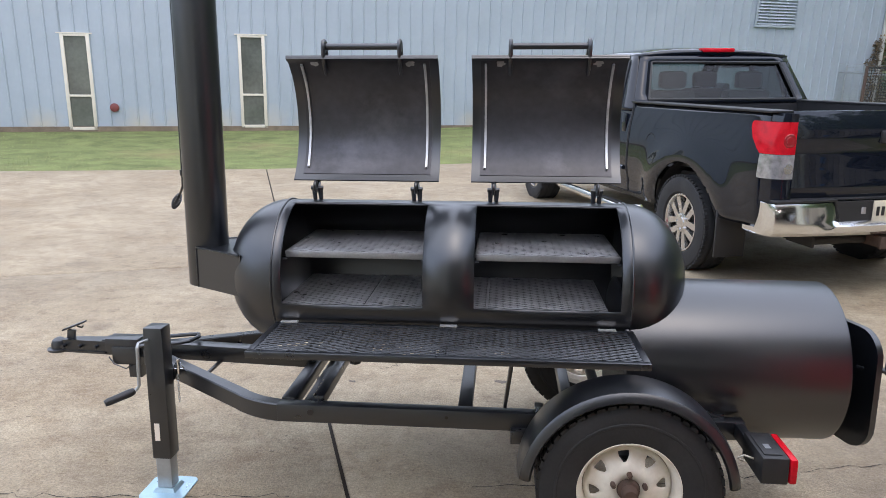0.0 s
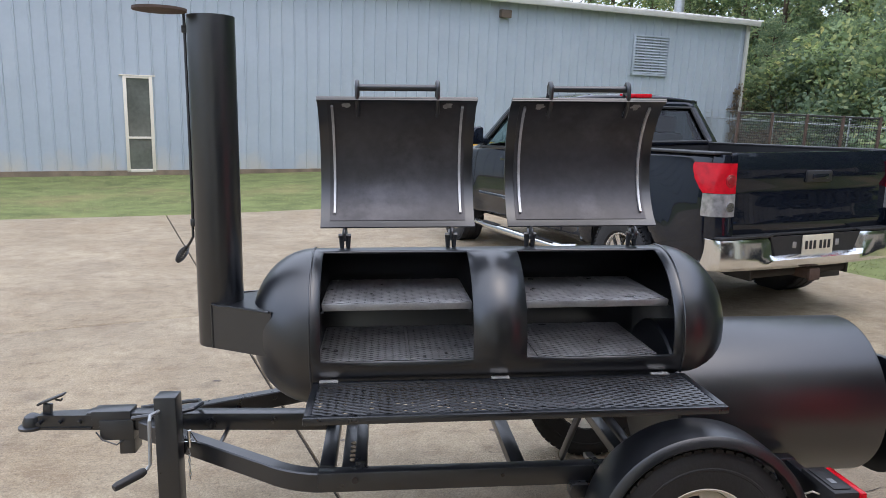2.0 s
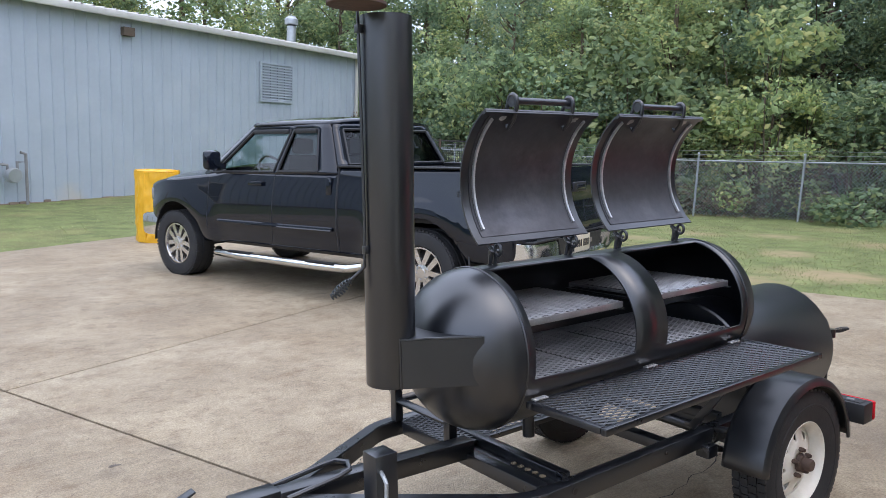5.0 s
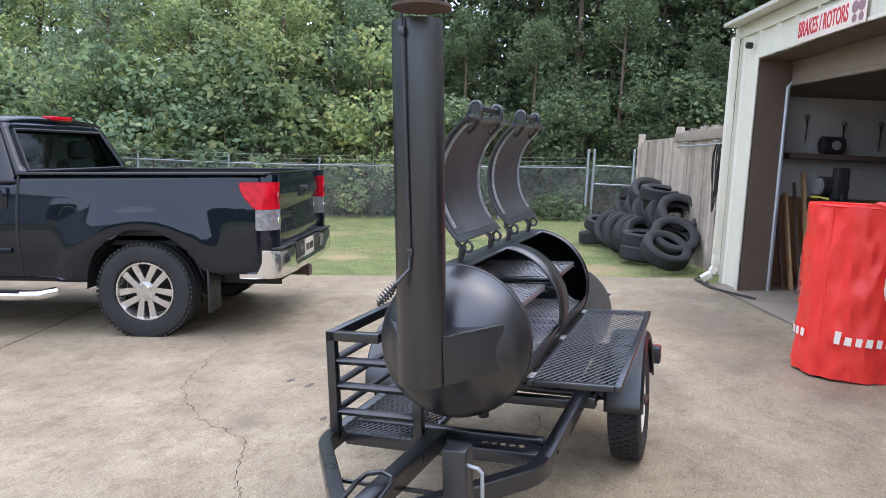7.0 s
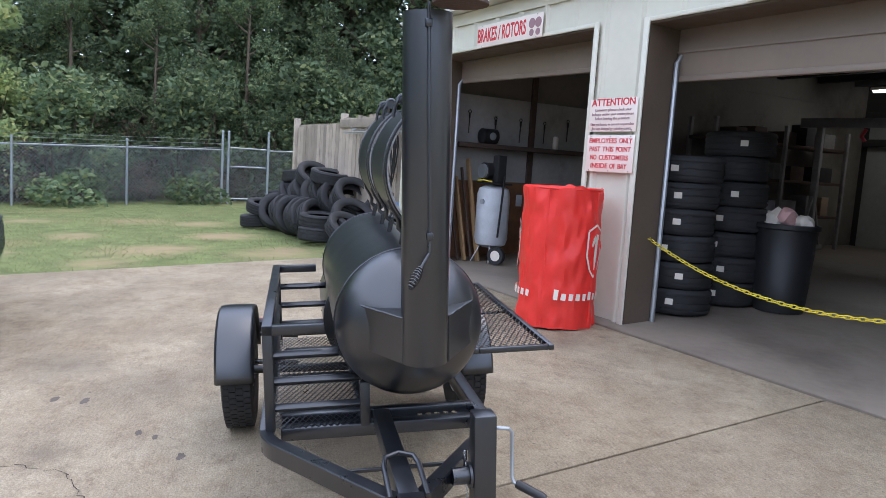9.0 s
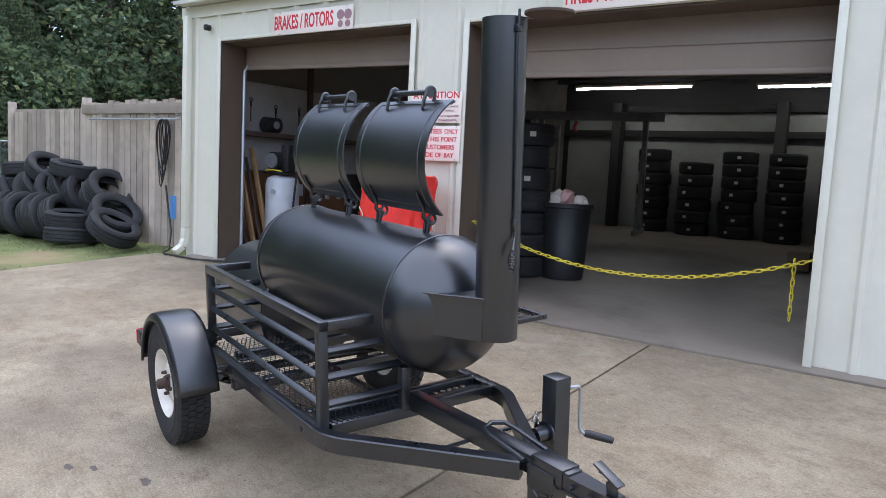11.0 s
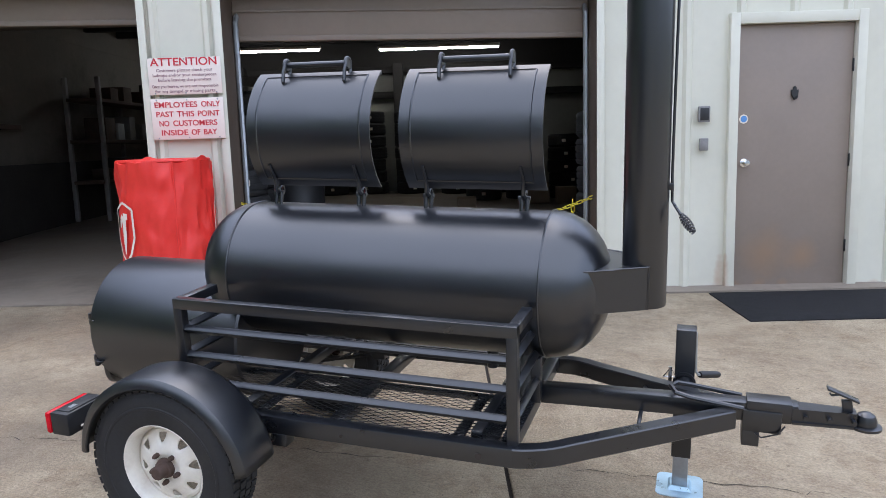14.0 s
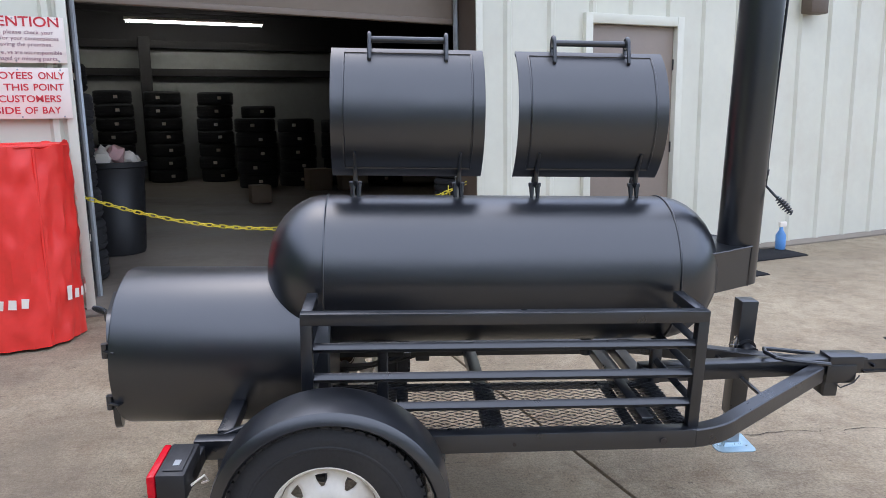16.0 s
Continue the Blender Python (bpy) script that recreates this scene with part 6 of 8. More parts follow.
    for a, b in zip(us, us[1:]):
        bm.faces.new([bm.verts.new(at(*q)) for q in ((a, 0.06), (b, 0.06), (b, 0.92), (a, 0.92))])
    bmesh.ops.remove_doubles(bm, verts=bm.verts, dist=0.001)
    part("windscreen", bm, CAR_GLASS, cf)
    # roof: crowned
    bm = new_bm()
    nx, ny = 10, 12
    grid = []
    for i in range(nx + 1):
        f = i / nx
        x = 1.17 + (2.355 - 1.17) * f
        row = []
        for j in range(ny + 1):
            g = 2 * j / ny - 1
            y = 0.81 * g
            row.append(bm.verts.new((x + (0.07 * (1 - g * g) if f > 0.9 else -0.05 * (1 - g * g) if f < 0.1 else 0), y, 1.782 + 0.085 * (1 - abs(g) ** 3.2) * (1 - abs(2 * f - 1) ** 4 * 0.55))))
        grid.append(row)
    for p, q in zip(grid, grid[1:]):
        for k in range(ny):
            bm.faces.new((p[k], q[k], q[k + 1], p[k + 1]))
    bmesh.ops.recalc_face_normals(bm, faces=bm.faces)
    ro = part("roof", bm, TRUCK_PAINT, t)
    so = ro.modifiers.new("sheet", "SOLIDIFY")
    so.thickness, so.offset = 0.03, -1
    bm = new_bm()
    box(bm, (1.1, -0.17, 1.808), (1.2, 0.17, 1.85), None, 0.012)
    part("brake_lamp", bm, RED_LENS, ro, "high red brake lamp")
    # hood and front
    bm = new_bm()
    nx, ny = 12, 12
    grid = []
    for i in range(nx + 1):
        x = 2.98 + 1.32 * i / nx
        row = []
        for j in range(ny + 1):
            g = 2 * j / ny - 1
            w = side_y(min(x, 4.3), belt(x))
            row.append(bm.verts.new((x + (0.06 * (1 - g * g) if i == nx else 0), w * g, belt(x) + 0.105 * (1 - abs(g) ** 3))))
        grid.append(row)
    for p, q in zip(grid, grid[1:]):
        for k in range(ny):
            bm.faces.new((p[k], q[k], q[k + 1], p[k + 1]))
    bmesh.ops.recalc_face_normals(bm, faces=bm.faces)
    part("hood", bm, TRUCK_PAINT, t)
    bm = new_bm()
    box(bm, (4.1, -0.8, 0.7), (4.29, 0.8, 1.07), None, 0.05)
    part("grille", bm, PLASTIC_BLACK, t)
    bm = new_bm()
    box(bm, (4.05, -0.93, 0.44), (4.45, 0.93, 0.72), None, 0.06)
    part("front_bumper", bm, CHROME, t)
    for sgn in (1, -1):
        bm = new_bm()
        box(bm, (4.02, sgn * 0.72 - 0.14, 0.84), (4.33, sgn * 0.72 + 0.14, 1.06), None, 0.06)
        part("headlamp", bm, CLEAR_LENS, t)
    # mirrors, handles, trim, steps, flaps
    for sgn in (1, -1):
        bm = new_bm()
        box(bm, (2.68, sgn * 1.1 - 0.1, 1.29), (2.78, sgn * 1.1 + 0.1, 1.5), None, 0.04)
        beam(bm, (2.73, sgn * 0.93, 1.32), (2.73, sgn * 1.06, 1.34), 0.06, 0.06)
        part("door_mirror", bm, TRUCK_PAINT, t)
        for x in (2.16, 1.08):
            bm = new_bm()
            z = 1.15
            if x > 2:
                beam(bm, (x - 0.11, sgn * (side_y(x, z) + 0.035), z), (x + 0.11, sgn * (side_y(x, z) + 0.035), z), 0.02, 0.045, (0, 0, 1), 0.008)
            else:
                box(bm, (x - 0.04, sgn * (side_y(x, z) + 0.012) - 0.016, z - 0.09), (x + 0.04, sgn * (side_y(x, z) + 0.012) + 0.016, z + 0.09), None, 0.015)
            part("door_handle", bm, TRUCK_PAINT, sides[sgn])
        for xa, za, xb, zb2 in ((0.98, 0.5, 0.96, 1.33), (1.96, 0.5, 1.87, 1.32), (3.02, 0.62, 2.98, 1.2)):
            bm = new_bm()
            pts = [(xa + (xb - xa) * f, sgn * (side_y(xa + (xb - xa) * f, za + (zb2 - za) * f) + 0.0095), za + (zb2 - za) * f) for f in [k / 12 for k in range(13)]]
            rod(bm, pts, 0.005 if xa != 0.98 else 0.012, 6)
            part("panel_gap", bm, PLASTIC_BLACK, sides[sgn])
        bm = new_bm()
        pts = [(1.03 + 1.8 * f, sgn * (side_y(1.03 + 1.8 * f, 0.72) + 0.012), 0.72 - 0.01 * f) for f in [k / 10 for k in range(11)]]
        rod(bm, pts, 0.022, 8)
        part("side_moulding", bm, TRUCK_PAINT, sides[sgn])
        bm = new_bm()
        pts = [(0.7, sgn * 0.93, 0.37), (0.8, sgn * 1.02, 0.355), (1.2, sgn * 1.04, 0.35), (2.4, sgn * 1.04, 0.35), (2.8, sgn * 1.02, 0.355), (2.9, sgn * 0.93, 0.37)]
        rod(bm, pts, 0.042, 14)
        sp = part("side_step", bm, CHROME, t, "chrome tube side step")
        for xa in (1.15, 2.4):
            bm = new_bm()
            box(bm, (xa - 0.2, sgn * 1.04 - 0.035, 0.391), (xa + 0.2, sgn * 1.04 + 0.035, 0.398), None, 0.003)
            part("step_pad", bm, PLASTIC_BLACK, sp)
        bm = new_bm()
        box(bm, (-0.62, sgn * 0.86 - 0.13, 0.22), (-0.6, sgn * 0.86 + 0.13, 0.62), None, 0.005)
        part("mud_flap", bm, PLASTIC_BLACK, t)
        if sgn > 0:
            bm = new_bm()
            rod(bm, [(0.53 + 0.085 * math.cos(a), side_y(0.53, 1.0) + 0.006, 1.0 + 0.085 * math.sin(a)) for a in [2 * math.pi * k / 24 for k in range(24)]], 0.004, 5, closed=True)
            part("fuel_door", bm, PLASTIC_BLACK, sides[sgn])
    # seats
    for y in (-0.42, 0.42):
        for x, kind in ((2.1, "front_seat"), (1.3, "rear_seat")):
            bm = new_bm()
            box(bm, (x - 0.14, y - 0.25, 0.9), (x + 0.02, y + 0.25, 1.45), pose(0, 0, 0), 0.05)
            box(bm, (x - 0.14, y - 0.14, 1.46), (x - 0.04, y + 0.14, 1.63), None, 0.04)
            part(kind, bm, SEAT_CLOTH, t)
    bm = new_bm()
    rod(bm, [(2.55 + 0.07 * math.sin(a), 0.4 + 0.19 * math.cos(a), 1.25 + 0.18 * math.sin(a)) for a in [2 * math.pi * k / 20 for k in range(20)]], 0.016, 6, closed=True)
    part("steering_wheel", bm, PLASTIC_BLACK, t)
    bm = new_bm()
    box(bm, (2.6, -0.86, 1.02), (2.95, 0.86, 1.24), None, 0.04)
    box(bm, (1.0, -0.88, 0.6), (2.9, 0.88, 0.9))
    part("dashboard", bm, PLASTIC_BLACK, t)
    # wheels with twin-spoke alloys
    def truck_wheel(x, sgn):
        m = Matrix.Translation((x, sgn * 0.86, WR)) @ pose(0, 0, 0, -90 * sgn, 0, 0)
        bm = new_bm()
        lathe(bm, [(0.24, -0.1), (0.26, -0.13), (0.33, -0.14), (0.375, -0.13), (0.392, -0.11), (0.4, -0.09), (0.4, -0.05), (0.391, -0.045), (0.391, -0.035), (0.4, -0.03), (0.4, 0.03), (0.391, 0.035), (0.391, 0.045), (0.4, 0.05), (0.4, 0.09), (0.392, 0.11), (0.375, 0.13), (0.33, 0.14), (0.26, 0.13), (0.24, 0.1)], 64, m)
        ty = part("tyre", bm, RUBBER, t, "large black tyre")
        bm = new_bm()
        for k in range(60):
            mm = m @ pose(0, 0, 0, 0, 0, 6 * k)
            for s in (-1, 1):
                box(bm, (0.385, -0.012, min(s * 0.1, s * 0.128)), (0.402, 0.012, max(s * 0.1, s * 0.128)), mm)
        part("tread_block", bm, RUBBER, ty)["kind"] = "stuff"
        bm = new_bm()
        lathe(bm, [(0.245, 0.1), (0.242, 0.118), (0.23, 0.118), (0.222, 0.1), (0.21, 0.0), (0.225, -0.1)], 56, m)
        rim = part("rim", bm, ALLOY, t, "silver alloy wheel with five twin spokes")
        bm = new_bm()
        lathe(bm, [(0, -0.02), (0.205, -0.02), (0.205, -0.01), (0, -0.01)], 32, m)
        part("brake_disc", bm, DARK_INSIDE, rim)
        for k in range(5):
            bm = new_bm()
            mm = m @ pose(0, 0, 0, 0, 0, 72 * k + 18)
            for s in (-1, 1):
                prism(bm, [(0.05, 0.01), (0.225, 0.028), (0.225, 0.086), (0.05, 0.052)] if s > 0 else [(0.05, -0.052), (0.225, -0.086), (0.225, -0.028), (0.05, -0.01)], 0.03, mm @ Matrix.Translation((0, 0, 0.07)))
            part("spoke", bm, ALLOY, rim)
        bm = new_bm()
        lathe(bm, [(0.085, 0.06), (0.082, 0.1), (0.05, 0.106), (0.045, 0.112), (0, 0.114)], 28, m)
        part("hub_cap", bm, ALLOY, rim)
        for k in range(5):
            bm = new_bm()
            a = 2 * math.pi * k / 5
            lathe(bm, [(0.011, 0.1), (0.011, 0.115), (0, 0.117)], 6, m @ Matrix.Translation((0.066 * math.cos(a), 0.066 * math.sin(a), 0)))
            part("lug_nut", bm, CHROME, rim)
    for x in (RH, FH):
        for sgn in (1, -1):
            truck_wheel(x, sgn)


build_truck()


# ---- things round the yard ----
def spread(bm, a):
    """Moves every vertex of bm by a."""
    bmesh.ops.translate(bm, verts=bm.verts, vec=a)
    return bm


def tyre_parts(root, r=0.32, w=0.22, rim=0.2, m=None, label=""):
    m = m or Matrix()
    bm = new_bm()
    h = w / 2
    prof = [(rim, -h * 0.62), (rim + 0.012, -h * 0.8), (rim + 0.04, -h * 0.93), (r * 0.86, -h), (r * 0.95, -h * 0.93), (r - 0.006, -h * 0.78)]
    for k in (-0.5, 0, 0.5):
        z = h * k
        prof += [(r, z - 0.012 - h * 0.1), (r, z - 0.008), (r - 0.009, z - 0.007), (r - 0.009, z + 0.007), (r, z + 0.008), (r, z + 0.012 + h * 0.1)]
    prof += [(r - 0.006, h * 0.78), (r * 0.95, h * 0.93), (r * 0.86, h), (rim + 0.04, h * 0.93), (rim + 0.012, h * 0.8), (rim, h * 0.62), (rim + 0.02, h * 0.5), (r - 0.025, h * 0.5), (r - 0.025, -h * 0.5), (rim + 0.02, -h * 0.5), (rim, -h * 0.62)]
    lathe(bm, prof, 32, m)
    return part("carcass", bm, RUBBER, root, label)


def build_tyres():
    proto = thing("tyre", "worn black tyre in a heap against the board fence", "tyre", group="tyres in the heap")
    tyre_parts(proto, 0.33, 0.21, 0.2)
    rng = random.Random(11)
    # heap: leaning and lying tyres
    rows = [(6.3, -2.95, 0.27, -33, 8), (6.55, -3.12, 0.42, -42, -6), (6.95, -3.3, 0.78, -46, 10), (7.2, -3.36, 0.6, -52, -4),
            (7.25, -2.9, 0.11, 2, 0), (7.28, -2.93, 0.33, -4, 0)]
    for k in range(8):
        rows.append((7.72 + 0.29 * k, -2.95 + rng.uniform(-0.06, 0.06), 0.31, -64 + rng.uniform(-9, 7), rng.uniform(-22, 22)))
    for k in range(6):
        rows.append((7.75 + 0.34 * k, -3.3 + rng.uniform(-0.05, 0.05), 0.66 + rng.uniform(-0.04, 0.04), -54 + rng.uniform(-14, 8), rng.uniform(-25, 25)))
    rows += [(8.0, -3.3, 1.04, -9, 0), (8.75, -3.32, 1.02, -38, 15), (9.5, -3.35, 1.0, 6, 0), (9.55, -3.36, 0.78, 2, 0),
             (10.15, -2.8, 0.11, 0, 0), (9.95, -2.85, 0.36, -12, 0), (10.25, -3.36, 0.11, 0, 0), (10.22, -3.36, 0.33, 0, 0), (10.24, -3.34, 0.56, 5, 0)]
    rows = [(u + (0.4 if u < 7.3 else 0.28) - 0.17, v + 0.33, z - (0.07 if z > 0.7 else 0.0), tilt, yaw) for u, v, z, tilt, yaw in rows]
    first = True
    for u, v, z, tilt, yaw in rows:
        x, y = site_xy(u, v)
        m = Matrix.Translation((x, y, ground_z(x, y) + z)) @ pose(0, 0, 0, 0, 0, 20.1 + yaw) @ pose(0, 0, 0, rng.uniform(-6, 6), tilt, 0)
        if first:
            proto.matrix_basis = m
            first = False
        else:
            copy_thing(proto, m)
    # stacks of labelled tyres in the bay
    new_t = thing("stacked_tyre", "new black tyre with a paper label in a workshop stack", "tyre", group="stacked tyres")
    c = tyre_parts(new_t, 0.33, 0.24, 0.19)
    bm = new_bm()
    rows2 = []
    for k in range(4):
        a = radians(-6 + 4 * k)
        rows2.append([bm.verts.new((0.3325 * math.cos(a), 0.3325 * math.sin(a), z)) for z in (-0.025, 0.03)])
    for p, q in zip(rows2, rows2[1:]):
        bm.faces.new((p[0], q[0], q[1], p[1]))
    part("paper_label", bm, WHITE_PRINT, new_t, "white paper label")
    stacks = [(1.72, -3.82, 6), (1.78, -4.6, 7), (-1.78, -3.75, 6)]
    for k in range(6):
        stacks.append((2.9 - 0.86 * k + rng.uniform(-0.05, 0.05), -12.3 + rng.uniform(-0.1, 0.1), (7, 6, 7, 7, 7, 6)[k]))
    for k in range(4):
        stacks.append((-1.0 - 0.8 * k, -10.8 + rng.uniform(-0.2, 0.2), 5))
    first = True
    for u, v, n in stacks:
        for k in range(n):
            x, y = site_xy(u + rng.uniform(-0.02, 0.02), v + rng.uniform(-0.02, 0.02))
            face = math.degrees(math.atan2(0.6 - y, -1.6 - x)) if v > -6 else 105
            m = Matrix.Translation((x, y, ground_z(x, y) + 0.012 + 0.121 + 0.24 * k)) @ pose(0, 0, 0, rng.uniform(-1, 1), rng.uniform(-1, 1), face + rng.uniform(-16, 16))
            if first:
                new_t.matrix_basis = m
                first = False
            else:
                copy_thing(new_t, m)


def cover(name, u, v, r, h, material, label, marks):
    """A wrinkled fabric cover drawn over a stack of tyres."""
    x, y = site_xy(u, v)
    root = thing(name, label, "tyre cover", Matrix.Translation((x, y, ground_z(x, y))) @ pose(0, 0, 0, 0, 0, 20.1))
    bm = new_bm()
    rng = random.Random(7)
    n, nz = 96, 36
    rings = []
    for j in range(nz + 1):
        f = j / nz
        ring = []
        for k in range(n):
            a = 2 * math.pi * k / n
            rr = r * (1.0 + 0.02 * f + 0.03 * math.cos(3 * a + 1) * (1 - f))
            p = Vector((math.cos(a) * 2.2, math.sin(a) * 2.2, f * 3.5))
            rr += 0.017 * noise.noise(p * 1.4) + 0.013 * noise.noise(p * 2.7 + Vector((5, 1, 2))) + 0.013 * (0.5 - abs(noise.noise(Vector((p.x * 2.2 + p.z * 0.9, p.y * 2.2, p.z * 1.1)) + Vector((2, 7, 1)))) * 2)
            rr -= 0.005 * max(0, math.sin(f * 3 * math.pi)) ** 8
            if f < 0.06:
                rr += 0.012 * math.sin(11 * a)
            ring.append(bm.verts.new((rr * math.cos(a), rr * math.sin(a), 0.004 + h * f + (0.016 * math.sin(5 * a) + 0.03 * noise.noise(Vector((p.x * 1.6, p.y * 1.6, 3)))) * f ** 4)))
        rings.append(ring)
    for p, q in zip(rings, rings[1:]):
        for k in range(n):
            bm.faces.new((p[k], p[(k + 1) % n], q[(k + 1) % n], q[k]))
    last = rings[-1]
    for s, dz in ((0.93, 0.004), (0.7, -0.02), (0.35, -0.035)):
        ring = [bm.verts.new((v_.co.x * s, v_.co.y * s, h + dz + 0.012 * noise.noise(Vector((v_.co.x * 9, v_.co.y * 9, s * 4))))) for v_ in rings[-1]]
        for k in range(n):
            bm.faces.new((last[k], last[(k + 1) % n], ring[(k + 1) % n], ring[k]))
        last = ring
    bm.faces.new(last)
    body = part("cover", bm, material, root)
    for a in marks[0]:
        bm = new_bm()
        rod(bm, [((r * 1.012) * math.cos(a), (r * 1.012) * math.sin(a), 0.03 + (h - 0.04) * k / 24) for k in range(25)], 0.009, 6)
        part("seam", bm, material, body)
    bm = new_bm()
    rod(bm, [(r * 0.985 * math.cos(2 * math.pi * k / 48), r * 0.985 * math.sin(2 * math.pi * k / 48), h + 0.004) for k in range(48)], 0.012, 6, closed=True)
    part("rim_fold", bm, material, body)
    return root, body


def wrap_outline(bm, r, a0, pts, thick, closed=False):
    """A ribbon of print wound on a drum: pts are (arc metres, height, width)."""
    for (s0, z0, w0), (s1, z1, w1) in zip(pts, pts[1:] + (pts[:1] if closed else [])):
        d = math.hypot(s1 - s0, z1 - z0) or 1
        nx, nz = -(z1 - z0) / d, (s1 - s0) / d
        quad = []
        for s, z in ((s0 - nx * w0, z0 - nz * w0), (s1 - nx * w1, z1 - nz * w1), (s1 + nx * w1, z1 + nz * w1), (s0 + nx * w0, z0 + nz * w0)):
            a = a0 + s / r
            quad.append(bm.verts.new(((r + thick) * math.cos(a), (r + thick) * math.sin(a), z)))
        bm.faces.new(quad)


def build_covers():
    r, h = 0.325, 1.15
    root, body = cover("red_tyre_cover", 1.85, -2.5, r, h, RED_VINYL, "bright red vinyl cover over a tyre stack beside the door post", ((radians(120), radians(200), radians(290)),))
    rr = r * 1.05
    for a0 in (radians(50), radians(199)):
        bm = new_bm()
        sh = [(-0.1, 0.82, 0.009), (0.0, 0.87, 0.009), (0.1, 0.82, 0.009), (0.105, 0.62, 0.009), (0.06, 0.5, 0.009), (0.0, 0.44, 0.009), (-0.06, 0.5, 0.009), (-0.105, 0.62, 0.009)]
        wrap_outline(bm, rr, a0, sh, 0.004, True)
        part("emblem_outline", bm, WHITE_PRINT, body, "white shield outline")["kind"] = "stuff"
        bm = new_bm()
        wrap_outline(bm, rr, a0, [(0.05, 0.77, 0.02), (0.0, 0.77, 0.025), (-0.03, 0.74, 0.02), (-0.045, 0.69, 0.008)], 0.0045)
        wrap_outline(bm, rr, a0, [(0.012, 0.76, 0.02), (0.004, 0.6, 0.022), (0.0, 0.5, 0.006)], 0.005)
        part("emblem_mark", bm, WHITE_PRINT, body, "white emblem")["kind"] = "stuff"
    for a0 in (radians(182), radians(56), radians(308)):
        bm = new_bm()
        s = -0.25
        for k, hh in enumerate((0.085, 0.055, 0.055, 0.055, 0.055, 0.07, 0.055, 0.055, 0.055)):
            wrap_outline(bm, rr, a0, [(s, 0.25, 0.017 + 0.004 * (k % 2)), (s + 0.006, 0.25 + hh, 0.019)], 0.006)
            s += 0.062
        part("print_band", bm, WHITE_PRINT, body, "white printed strip")["kind"] = "stuff"
    root, body = cover("yellow_tyre_cover", 4.8, 9.42, 0.335, 1.14, YELLOW_VINYL, "yellow vinyl cover over a tyre stack by the lawn's edge", ((radians(200), radians(290)),))
    for z in (1.0, 0.78, 0.5, 0.2):
        bm = new_bm()
        wrap_outline(bm, 0.326, radians(235), [(-0.16, z, 0.018), (-0.08, z + 0.004, 0.014), (0.0, z, 0.02), (0.09, z, 0.014), (0.16, z, 0.018)], 0.006)
        part("print_band", bm, PLASTIC_BLACK, body, "dark printed strip")


